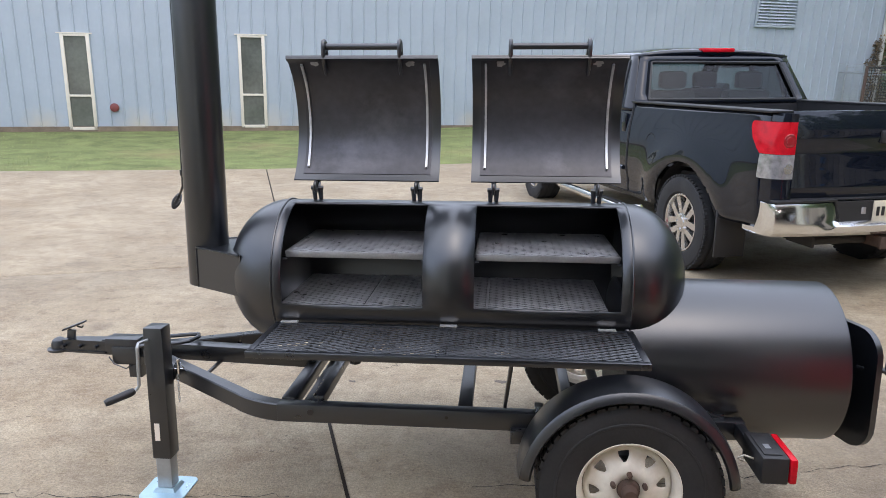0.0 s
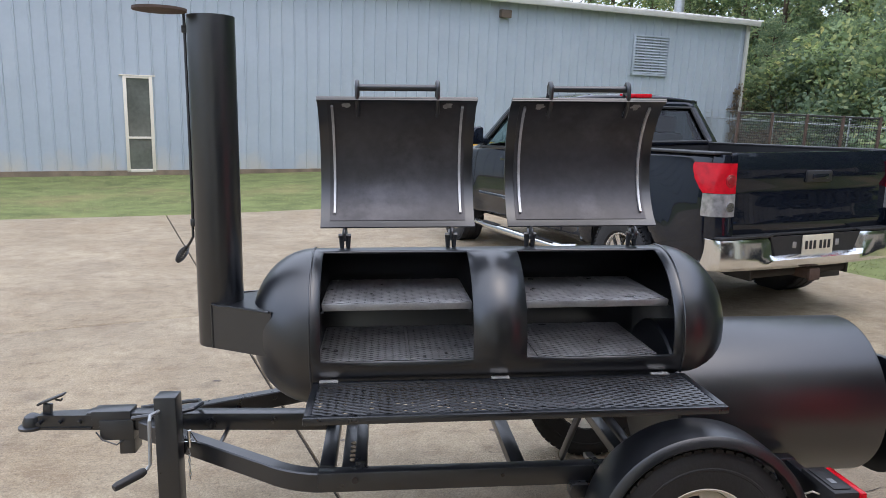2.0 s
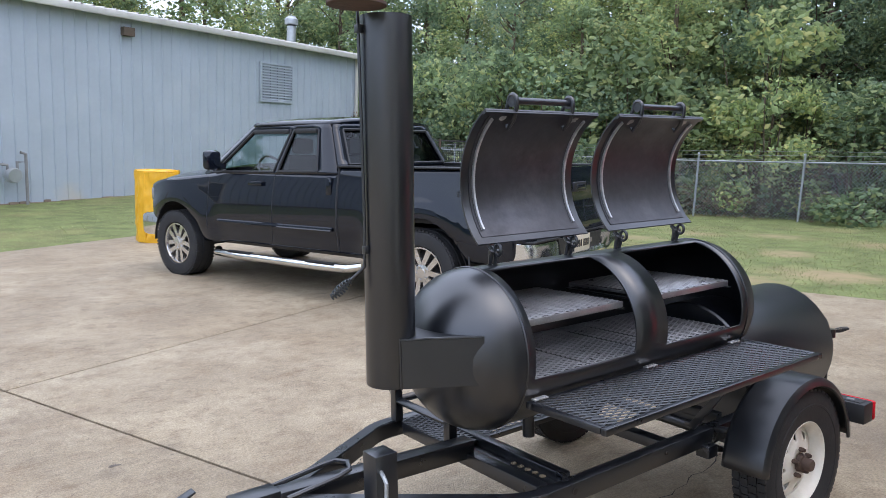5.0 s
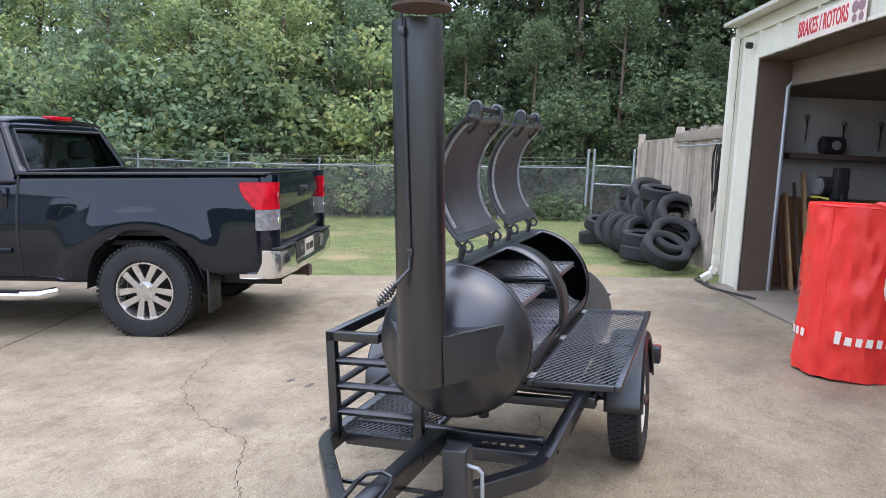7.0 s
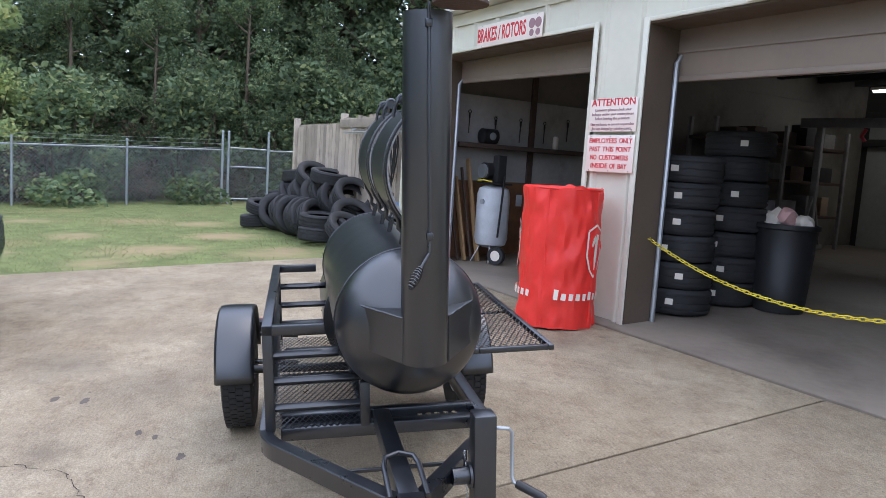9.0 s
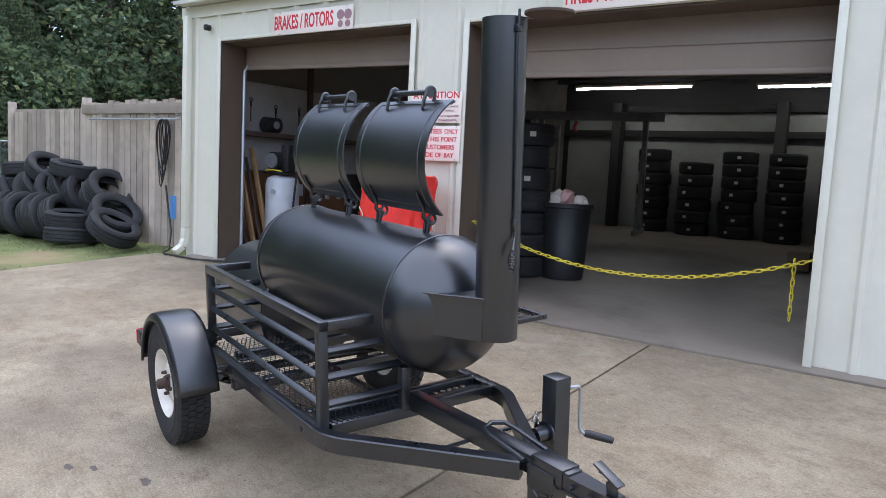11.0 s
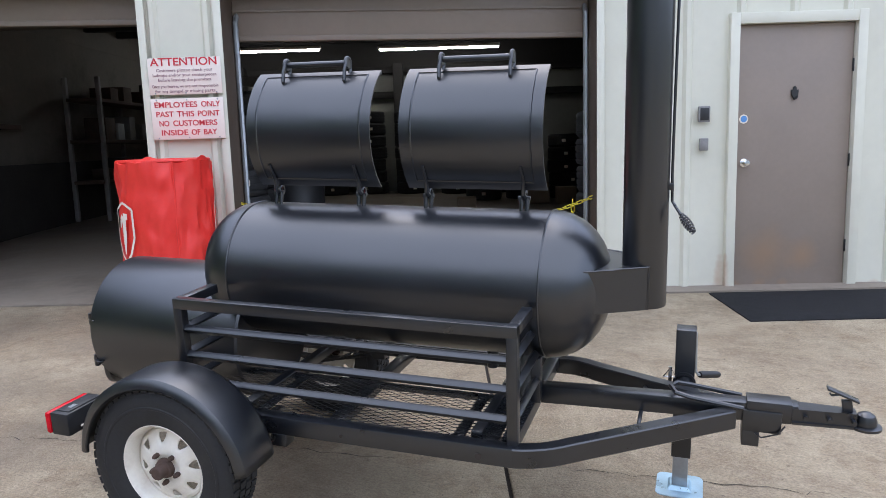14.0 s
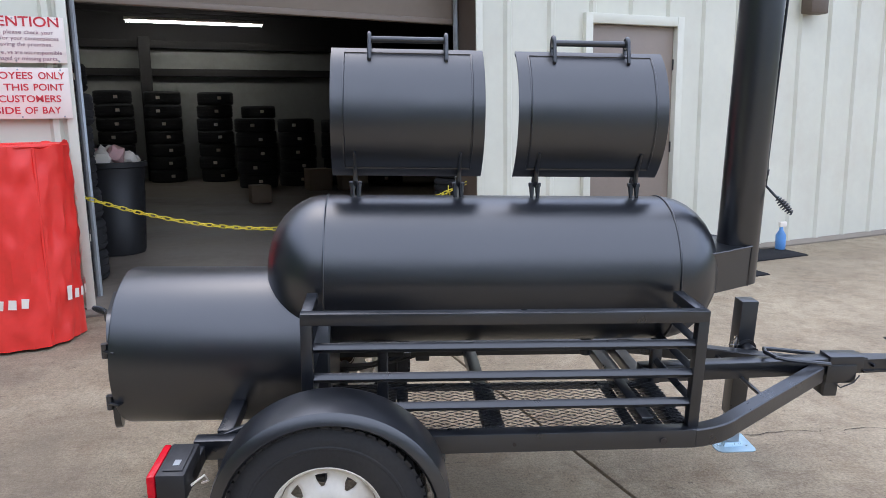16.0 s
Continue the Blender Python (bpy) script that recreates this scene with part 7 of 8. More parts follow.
def build_bay_things():
    Z = lambda u, v: site_z(u, v) + 0.012
    # air compressor
    u, v = 4.8, -3.86
    cz = Z(u, v)
    c = thing("air_compressor", "upright grey air compressor with a motor on top and white wheels", "air compressor", SITE @ Matrix.Translation((u, v, cz)) @ Matrix.Diagonal((1.12, 1.12, 1.1, 1)))
    bm = new_bm()
    lathe(bm, [(0, 0.16), (0.1, 0.165), (0.17, 0.2), (0.19, 0.26), (0.19, 0.78), (0.17, 0.85), (0.1, 0.89), (0, 0.9)], 40)
    tk = part("tank", bm, GREY_TANK, c)
    bm = new_bm()
    lathe(bm, [(0, 0), (0.03, 0), (0.03, 0.02), (0, 0.02)], 16, Matrix.Translation((-0.05, 0.18, 0.7)) @ pose(0, 0, 0, -90, 0, 15))
    part("gauge", bm, GALV, tk)
    for p in ((-0.13, 0.1), (0.02, 0.16), (0.12, -0.1)):
        bm = new_bm()
        beam(bm, (p[0] * 0.8, p[1] * 0.8, 0.2), (p[0] * 1.5, p[1] * 1.5, 0.0), 0.05, 0.012, (0.3, 0.5, 0))
        part("leg", bm, GREY_TANK, c)
    bm = new_bm()
    box(bm, (-0.16, -0.14, 0.9), (0.16, 0.14, 0.92), None, 0.004)
    lathe(bm, [(0, -0.12), (0.1, -0.12), (0.1, 0.1), (0.06, 0.14), (0, 0.14)], 24, Matrix.Translation((0.03, 0.02, 1.05)) @ pose(0, 0, 0, 90, 0, 0))
    box(bm, (-0.14, -0.06, 0.92), (-0.02, 0.06, 1.24), None, 0.02)
    part("motor", bm, PLASTIC_BLACK, c)
    bm = new_bm()
    lathe(bm, [(0, 0), (0.085, 0), (0.08, 0.03), (0, 0.035)], 20, Matrix.Translation((0.03, 0.14, 1.05)) @ pose(0, 0, 0, -90, 0, 0))
    part("fan_cover", bm, GALV, c)
    bm = new_bm()
    rod(bm, [(-0.1, 0.1, 0.93), (-0.02, 0.17, 0.95), (0.06, 0.19, 0.94), (0.12, 0.15, 0.935), (0.15, 0.08, 0.93)], 0.007, 8)
    part("hose", bm, YELLOW_CHAIN, c)
    bm = new_bm()
    rod(bm, [(-0.2, 0.05, 0.3), (-0.36, 0.12, 1.0)], 0.012, 8)
    part("push_bar", bm, PLASTIC_BLACK, c)
    for dx in (-0.3,):
        bm = new_bm()
        m = Matrix.Translation((dx, 0.12, 0.1)) @ pose(0, 0, 0, -90, 0, 25)
        lathe(bm, [(0.06, -0.03), (0.1, -0.03), (0.1, 0.03), (0.06, 0.03)], 24, m)
        w = part("wheel", bm, RUBBER, c)
        bm = new_bm()
        lathe(bm, [(0, -0.02), (0.062, -0.02), (0.062, 0.025), (0.02, 0.03), (0, 0.035)], 20, m)
        part("wheel_disc", bm, WHITE_PRINT, w)
    # waste bin
    u, v = 1.3, -4.82
    b = thing("waste_bin", "large black waste bin heaped with paper rubbish", "waste bin", SITE @ Matrix.Translation((u, v, Z(u, v))) @ Matrix.Diagonal((0.92, 0.92, 1, 1)))
    bm = new_bm()
    lathe(bm, [(0, 0.0), (0.24, 0.0), (0.25, 0.03), (0.27, 0.3), (0.265, 0.31), (0.285, 0.56), (0.28, 0.57), (0.3, 0.78), (0.325, 0.79), (0.325, 0.83), (0.3, 0.835), (0.29, 0.74), (0, 0.7)], 40)
    part("body", bm, PLASTIC_BLACK, b)
    rng = random.Random(2)
    for k in range(9):
        bm = new_bm()
        bmesh.ops.create_icosphere(bm, subdivisions=2, radius=rng.uniform(0.07, 0.12))
        for vv in bm.verts:
            vv.co *= 1 + 0.5 * noise.noise(vv.co * 14 + Vector((k, 0, 0)))
        spread(bm, (rng.uniform(-0.18, 0.18), rng.uniform(-0.18, 0.18), 0.83 + rng.uniform(0, 0.07)))
        part("crumpled_paper", bm, WHITE_PRINT if k % 3 else RED_LIGHT, b)
    # barrier chain across the wide bay
    ch = thing("barrier_chain", "yellow plastic chain hung across the open bay", "chain")
    link_bm = new_bm()
    rod(link_bm, [(0.021 * math.cos(a) + (0.012 if math.cos(a) > 0 else -0.012), 0.013 * math.sin(a), 0) for a in [2 * math.pi * k / 12 for k in range(12)]], 0.0042, 6, closed=True)
    proto = part("chain_link", link_bm, YELLOW_CHAIN, ch)
    pts = []
    A, Bq = Vector((1.49, -3.18, 0.89)), Vector((-1.45, -3.16, 0.845))
    n = 62
    for k in range(n):
        f = k / (n - 1)
        p = A.lerp(Bq, f)
        p.z -= 0.3 * 4 * f * (1 - f)
        pts.append(p)
    for k in range(9):
        pts.append(Vector((-1.3, -3.19, 0.8 - 0.05 * k)))
    for k, p in enumerate(pts):
        d = (pts[min(k + 1, n - 1)] - pts[max(min(k, n - 1) - 1, 0)]) if k < n else Vector((0, 0, -1))
        q = d.to_track_quat("X", "Z").to_matrix().to_4x4()
        m = SITE @ Matrix.Translation(p) @ q @ pose(0, 0, 0, 90 * (k % 2) + 20, 0, 0)
        if k == 0:
            proto.matrix_basis = m
        else:
            share("chain_link", proto, ch, m)
    # tube lamps
    for k, (u, v, w) in enumerate(((-0.27, -11.8, 2.4), (3.2, -11.5, 2.4))):
        l = thing("tube_lamp", "lit fluorescent tube lamp under the dark ceiling", "lamp", SITE @ Matrix.Translation((u, v, 3.17)), group="tube lamps")
        bm = new_bm()
        box(bm, (-w / 2, -0.06, 0.02), (w / 2, 0.06, 0.07), None, 0.006)
        part("housing", bm, WHITE_PRINT, l)
        bm = new_bm()
        rod(bm, [(-w / 2 + 0.03, 0, 0), (w / 2 - 0.03, 0, 0)], 0.022, 10)
        part("tube", bm, TUBE, l, "glowing white tube")
    # side wall of the small bay: white upper sheet, oiled plywood below, shelf with clutter
    bm = new_bm()
    sbox(bm, (5.27, -5.55, 0.1), (5.298, -3.35, 1.22))
    single("plywood_panel", bm, PLYWOOD, "oil-stained plywood lining on the bay wall", "panel", kind="structure")
    # near-black panel carries the lower lining on, deeper into the bay
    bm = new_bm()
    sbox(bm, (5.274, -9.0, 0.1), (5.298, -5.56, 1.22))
    single("black_panel", bm, DARK_INSIDE, "near-black lining on the bay wall", "panel", kind="structure")
    # white lining cut short; the dark wall beyond stands for the fading light
    bm = new_bm()
    sbox(bm, (5.272, -6.2, 1.23), (5.297, -3.35, 2.35))
    single("white_panel", bm, SIGN_DIRTY, "stained white lining on the bay wall", "panel", kind="structure")
    bm = new_bm()
    sbox(bm, (5.05, -6.4, 1.66), (5.27, -3.45, 1.72), 0.004)
    single("wall_shelf", bm, RUST, "brown plank shelf on the bay wall", "shelf")
    for v in (-4.75,):
        bm = new_bm()
        sbox(bm, (5.235, v - 0.045, 0.1), (5.27, v + 0.045, 2.9), 0.004)
        single("wall_stud", bm, RUST, "brown timber stud on the bay wall", "stud", group="wall studs")
    r = thing("radio", "black round speaker lying on the plank shelf", "speaker", SITE @ Matrix.Translation((5.14, -3.95, 1.82)))
    bm = new_bm()
    rod(bm, [(0, -0.13, 0), (0, -0.11, 0), (0, 0.11, 0), (0, 0.13, 0)], [0.06, 0.1, 0.1, 0.06], 20)
    part("body", bm, PLASTIC_BLACK, r)
    bm = new_bm()
    lathe(bm, [(0, 0), (0.05, 0), (0.05, 0.01), (0, 0.01)], 16, Matrix.Translation((-0.1, 0, 0)) @ pose(0, 0, 0, 0, -90, 0))
    part("cone", bm, GALV, r)
    bm = new_bm()
    lathe(bm, [(0, 0), (0.04, 0), (0.04, 0.16), (0.03, 0.18), (0, 0.18)], 16)
    single("spray_can", bm, WHITE_PRINT, "white can standing on the plank shelf", "can", SITE @ Matrix.Translation((5.15, -5.1, 1.722)))
    rng = random.Random(9)
    for k in range(5):
        v = -3.7 - 0.42 * k
        bm = new_bm()
        s = rng.uniform(0.03, 0.09)
        top, q = 2.1 + rng.uniform(-0.05, 0.1), rng.uniform(0.006, 0.012)
        rod(bm, [(5.245, v, top), (5.243, v, top - 0.06), (5.243, v, top - 0.07), (5.24, v + 0.1 * s, top - 0.2 - s)], [q * 1.6, q * 1.6, q, q * 0.8], 8)
        rod(bm, [(5.245, v + 0.022 * math.cos(g * 0.785), top + 0.02 + 0.022 * math.sin(g * 0.785)) for g in range(8)], 0.006, 6, closed=True)
        bmesh.ops.transform(bm, matrix=SITE, verts=bm.verts)
        single("hanging_tool", bm, DARK_INSIDE, "dark tool hanging on the bay wall", "tool", group="hanging tools")
    for k, (v, z, w, h_) in enumerate(((-4.62, 0.98, 0.1, 0.16), (-4.78, 1.05, 0.07, 0.24), (-4.95, 0.86, 0.13, 0.1), (-5.02, 1.06, 0.08, 0.2), (-5.16, 0.98, 0.09, 0.26), (-5.3, 1.08, 0.07, 0.2), (-5.4, 0.92, 0.08, 0.14))):
        bm = new_bm()
        sbox(bm, (5.258, v - w / 2, z - h_ / 2), (5.268, v + w / 2, z + h_ / 2), 0.002)
        single("pinned_paper", bm, SIGN_DIRTY if k % 3 else GREY_TANK, "grubby sheet pinned on the oily plywood", "paper", group="pinned papers")
    for k in range(4):
        bm = new_bm()
        p = Vector((5.0 - 0.05 * k, -3.5 - 0.07 * k, site_z(5, -3.5) + 0.012))
        q = Vector((5.2, -3.42 - 0.09 * k, 1.15 + 0.12 * k))
        beam(bm, SITE @ p, SITE @ q, 0.07 if k % 2 else 0.03, 0.03, SITE.to_3x3() @ Vector((0, 1, 0)), 0.004)
        single("leaning_board", bm, FENCE_LIGHT if k % 2 else RUST, "tan board leaning against the bay wall", "board", group="leaning boards")
    # back wall girts and pale panels
    bm = new_bm()
    sbox(bm, (-12, -13.06, 0.1), (5.2, -13.03, 2.95))
    single("back_lining", bm, BACK_LINING, "pale stained lining of the workshop's back wall", "panel", kind="structure")
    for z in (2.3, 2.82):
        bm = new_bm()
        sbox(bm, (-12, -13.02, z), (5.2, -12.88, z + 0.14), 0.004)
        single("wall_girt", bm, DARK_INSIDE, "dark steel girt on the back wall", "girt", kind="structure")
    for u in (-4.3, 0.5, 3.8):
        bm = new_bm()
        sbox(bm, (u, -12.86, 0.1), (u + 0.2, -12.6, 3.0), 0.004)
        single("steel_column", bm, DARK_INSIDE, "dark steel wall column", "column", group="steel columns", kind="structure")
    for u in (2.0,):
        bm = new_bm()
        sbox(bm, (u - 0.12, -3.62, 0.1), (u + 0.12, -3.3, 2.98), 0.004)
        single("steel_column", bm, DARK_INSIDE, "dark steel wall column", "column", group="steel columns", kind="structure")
    # gantry stand
    g = thing("gantry_stand", "grey steel gantry with splayed legs in the workshop", "gantry", SITE @ Matrix.Translation((3.58, -10.6, Z(3.58, -10.6))) @ pose(0, 0, 0, 0, 0, 12))
    for s in (-1.0, 1.0):
        bm = new_bm()
        beam(bm, (s, 0, 0.1), (s, 0, 2.15), 0.1, 0.1, (0, 1, 0))
        part("upright", bm, OLD_STEEL, g)
        for d in (-1, 1):
            bm = new_bm()
            beam(bm, (s, d * 0.5, 0.06), (s, 0, 1.0), 0.05, 0.05, (1, 0, 0))
            part("brace", bm, OLD_STEEL, g)
        bm = new_bm()
        beam(bm, (s, -0.6, 0.06), (s, 0.6, 0.06), 0.08, 0.08)
        part("foot", bm, OLD_STEEL, g)
    bm = new_bm()
    beam(bm, (-1.33, 0, 2.2), (1.33, 0, 2.2), 0.1, 0.16)
    part("beam", bm, OLD_STEEL, g)
    bm = new_bm()
    rod(bm, [(0.3, 0, 2.1), (0.35, 0.02, 1.98), (0.3, 0, 1.9)], 0.03, 8)
    part("hoist", bm, RED_PRINT, g, "red hoist")
    # storage rack along the side wall
    rk = thing("storage_rack", "dark steel rack with dusty boxes in the workshop", "rack", SITE)
    z0 = Z(4.9, -10)
    for v in (-7.9, -9.7, -11.5):
        for u in (4.72, 5.2):
            bm = new_bm()
            box(bm, (u - 0.03, v - 0.03, z0), (u + 0.03, v + 0.03, z0 + 2.1), None, 0.004)
            part("post", bm, OLD_STEEL, rk)
    for z in (0.55, 1.15, 1.75):
        bm = new_bm()
        box(bm, (4.74, -11.55, z0 + z), (5.18, -7.85, z0 + z + 0.05), None, 0.004)
        part("shelf", bm, RUST, rk)
    rng = random.Random(14)
    for z in (0.6, 1.2, 1.8):
        v = -11.3
        while v < -8.2:
            w, h_ = rng.uniform(0.18, 0.5), rng.uniform(0.14, 0.42)
            bm = new_bm()
            sbox(bm, (4.78 + rng.uniform(0, 0.06), v, z0 + z + 0.001), (5.14, v + w, z0 + z + h_), 0.008)
            single("parts_box", bm, (DARK_INSIDE, CARD, OLD_STEEL, RUST, GREY_TANK)[rng.randrange(5)], "dusty parts box on the workshop rack", "box", group="rack boxes")
            v += w + rng.uniform(0.08, 0.5)
    # boxes by the back wall
    for u, v, s in ((-1.9, -9.9, 0.4), (-2.4, -9.8, 0.32), (-0.6, -8.2, 0.28)):
        bm = new_bm()
        box(bm, (-s / 2, -s / 2, 0), (s / 2, s / 2, s * 0.9), None, 0.006)
        single("cardboard_box", bm, CARD, "plain closed carton on the workshop floor", "carton", SITE @ Matrix.Translation((u, v, Z(u, v))), "cartons")
    # door mat and small things by the door
    bm = slab_mesh(-3.75, -2.3, -2.74, -1.96, 0.012, 0.014, 4)
    single("door_mat", bm, MAT_RUBBER, "dark rubber door mat on the concrete", "mat")
    bm = slab_mesh(-4.72, -3.98, -2.75, -2.38, 0.012, 0.014, 3)
    single("small_mat", bm, MAT_RUBBER, "small dark mat beside the wall", "mat")
    b = thing("spray_bottle", "clear spray bottle with blue liquid beside the wall", "bottle", SITE @ Matrix.Translation((-4.66, -2.66, Z(-4.66, -2.66) + 0.005)))
    bm = new_bm()
    lathe(bm, [(0, 0), (0.045, 0), (0.048, 0.01), (0.048, 0.14), (0.02, 0.19), (0.016, 0.22), (0, 0.22)], 20)
    part("body", bm, BLUE_PRINT, b)
    bm = new_bm()
    box(bm, (-0.06, -0.015, 0.22), (0.03, 0.015, 0.27), None, 0.008)
    part("trigger", bm, WHITE_PRINT, b)
    bm = new_bm()
    box(bm, (-0.1, -0.06, 0), (0.1, 0.06, 0.09), None, 0.02)
    single("sponge", bm, SPONGE, "tan sponge on the small mat", "sponge", SITE @ Matrix.Translation((-4.12, -2.62, Z(-4.12, -2.62) + 0.006)))


RED_LIGHT = mat("pink_paper", (0.75, 0.45, 0.42), 0.7, var=0.15, scale=10)
SIGN_DIRTY = mat("dirty_white_panel", (0.38, 0.37, 0.34), 0.7, var=0.2, scale=2, stain=(0.2, 0.17, 0.13), stain_scale=1.6, stain_amount=0.6)
BACK_LINING = mat("back_lining", (0.3, 0.3, 0.27), 0.75, var=0.15, scale=1.2, stain=(0.2, 0.19, 0.16), stain_scale=1.1, stain_amount=0.5)
FENCE_LIGHT = mat("new_board", (0.4, 0.25, 0.12), 0.7, var=0.2, scale=8)
CARD = mat("carton_card", (0.3, 0.22, 0.15), 0.8, var=0.1, scale=6)
SPONGE = mat("sponge_foam", (0.5, 0.36, 0.14), 0.9, var=0.2, scale=20, bump=0.4)
TUBE = bpy.data.materials.new("lit_tube")
TUBE.use_nodes = True
TUBE.node_tree.nodes["Principled BSDF"].inputs["Emission Color"].default_value = (1.0, 0.98, 0.93, 1)
TUBE.node_tree.nodes["Principled BSDF"].inputs["Emission Strength"].default_value = 11.0


def build_fences():
    # board fence by the garage corner
    f = thing("board_fence", "weathered grey-tan board fence beside the garage", "fence", SITE)
    bm = new_bm()
    rng = random.Random(21)
    u = 5.62
    proto = None
    while u < 10.4:
        w = 0.14
        z = site_z(u, -3.2)
        near = u < 8.2
        v = -3.16 if near else -3.22
        top = z + (1.92 if near else 1.83) + rng.uniform(-0.02, 0.02)
        bm = new_bm()
        box(bm, (u, v - 0.01, z + 0.02), (u + w - 0.014, v + 0.01 + rng.uniform(0, 0.008), top))
        part("board", bm, FENCE_WOOD, f)
        u += w
    for z in (0.5, 1.2, 1.85):
        bm = new_bm()
        box(bm, (5.62, -3.27, 0.05 + z), (10.4, -3.235, 0.14 + z))
        part("rail", bm, FENCE_WOOD, f)
    bm = new_bm()
    box(bm, (5.7, -3.148, 1.9), (8.18, -3.115, 2.03), None, 0.004)
    part("header_board", bm, FENCE_WOOD, f)
    for u in (10.45, 8.22):
        bm = new_bm()
        z = site_z(u, -3.2)
        box(bm, (u - 0.05, -3.26, z), (u + 0.05, -3.16, z + 2.0), None, 0.006)
        part("post", bm, FENCE_WOOD, f)
    h = thing("hose_coil", "dark hose looped over hooks on the board fence", "hose", SITE)
    rng = random.Random(4)
    for k in range(7):
        w_, h_, du, ph = rng.uniform(0.07, 0.17), rng.uniform(0.3, 0.46), rng.uniform(-0.05, 0.05), rng.uniform(-0.5, 0.5)
        bm = new_bm()
        rod(bm, [(6.15 + du + w_ * math.cos(a) * (0.65 - 0.35 * math.sin(a)) + 0.05 * math.sin(2 * a + ph), -3.09 + 0.008 * k, 1.82 - h_ + h_ * math.sin(a)) for a in [2 * math.pi * i / 24 for i in range(24)]], 0.0075, 6, closed=True)
        part("loop", bm, PLASTIC_BLACK, h)
    bm = new_bm()
    rod(bm, [(6.12, -3.08, 0.98), (6.05, -3.07, 0.7), (5.95, -3.05, 0.4), (5.85, -2.95, site_z(5.85, -2.95) + 0.02), (5.75, -2.8, site_z(5.75, -2.8) + 0.02), (5.6, -2.72, site_z(5.6, -2.72) + 0.02), (5.0, -2.7, site_z(5.0, -2.7) + 0.02), (4.3, -2.9, site_z(4.3, -2.9) + 0.03)], 0.012, 6)
    part("hose", bm, PLASTIC_BLACK, h)
    bm = new_bm()
    for u in (5.9, 6.4, 7.6):
        rod(bm, [(u, -3.15, 1.88), (u, -3.07, 1.86), (u, -3.06, 1.9)], 0.012, 6)
    rod(bm, [(5.85, -3.075, 1.82), (7.9, -3.075, 1.82)], 0.014, 8)
    part("hook_rail", bm, GALV, h)
    bm = new_bm()
    box(bm, (5.98, -3.14, 0.55), (6.1, -3.135, 0.85))
    single("blue_tag", bm, BLUE_PRINT, "small blue tag on the board fence", "tag", SITE)
    # chain-link fence with a gate
    c = thing("chain_link_fence", "grey chain-link fence with a gate along the wood's edge", "fence", SITE)
    U = 17.0
    posts = [-5.9, -4.75, -3.66, -3.5] + [-1.13 + 2.5 * k for k in range(12)]
    for v in posts:
        z = site_z(U, v)
        tall = v < -3
        bm = new_bm()
        rod(bm, [(U, v, z - 0.1), (U, v, z + (1.9 if tall else 1.6))], 0.035 if tall else 0.028, 10)
        lathe(bm, [(0.04, 0), (0.03, 0.03), (0, 0.04)], 10, Matrix.Translation((U, v, z + (1.9 if tall else 1.6))))
        part("post", bm, GALV, c)
    for v0, v1 in ((-3.5, 27.3), (-9.0, -4.75)):
        bm = new_bm()
        n = max(2, int((v1 - v0) / 2))
        rod(bm, [(U, v0 + (v1 - v0) * k / n, site_z(U, v0 + (v1 - v0) * k / n) + 1.42) for k in range(n + 1)], 0.02, 8)
        part("top_rail", bm, GALV, c)
    for k, z in enumerate((1.55, 1.66, 1.76)):
        bm = new_bm()
        rod(bm, [(U - 0.04 * k, -3.5 + 30.8 * i / 16, site_z(U, -3.5 + 30.8 * i / 16) + z - 0.08) for i in range(17)], 0.005, 4)
        part("barbed_wire", bm, GALV, c)
    for z in (0.08, 0.95, 1.45):
        bm = new_bm()
        rod(bm, [(U, -4.7, site_z(U, -4.6) + z), (U, -3.7, site_z(U, -4.6) + z)], 0.02, 8)
        part("gate_rail", bm, GALV, c)
    bm = new_bm()
    s = 0.085
    v0, v1 = -9.0, 27.3
    n = int((v1 - v0) / s)
    for k in range(-17, n):
        for sg in (1, -1):
            a = v0 + k * s
            b = a + 1.4
            za, zb = (0.02, 1.42) if sg > 0 else (1.42, 0.02)
            if a < v0 or b > v1:
                continue
            p, q = Vector((U, a, site_z(U, a) + za)), Vector((U, b, site_z(U, b) + zb))
            w = 0.0035
            vs = [bm.verts.new(x) for x in (p + Vector((0, 0, w)), q + Vector((0, 0, w)), q - Vector((0, 0, w)), p - Vector((0, 0, w)))]
            bm.faces.new(vs)
    part("wire_mesh", bm, GALV, c, "thin diamond wire mesh")["kind"] = "stuff"


def build_mesh_panel():
    """A dark wire panel run that stands on the lawn near the wood."""
    p, q = Vector((*site_xy(13.1, 7.8), 0)), Vector((*site_xy(11.3, 9.8), 0))
    t = thing("mesh_panel", "dark wire mesh panel on brown posts on the lawn", "fence panel")
    z0, z1 = ground_z(p.x, p.y) - 0.05, 1.42
    at = lambda f, z: p.lerp(q, f) + Vector((0, 0, z))
    for k in range(5):
        bm = new_bm()
        beam(bm, at(k / 4, z0), at(k / 4, z1 + 0.03), 0.05, 0.05, (1, 0, 0), 0.004)
        part("post", bm, RUST, t)
    for z in (z0 + 0.15, (z0 + z1) / 2, z1):
        bm = new_bm()
        beam(bm, at(0, z), at(1, z), 0.035, 0.035)
        part("rail", bm, DARK_INSIDE, t)
    bm = new_bm()
    for k in range(1, 60):
        rod(bm, [at(k / 60, z0 + 0.1), at(k / 60, z1)], 0.004, 4)
    for k in range(1, 30):
        rod(bm, [at(0, z0 + (z1 - z0) * k / 30), at(1, z0 + (z1 - z0) * k / 30)], 0.004, 4)
    part("wire_mesh", bm, DARK_INSIDE, t, "dark square wire mesh")["kind"] = "stuff"


build_tyres()
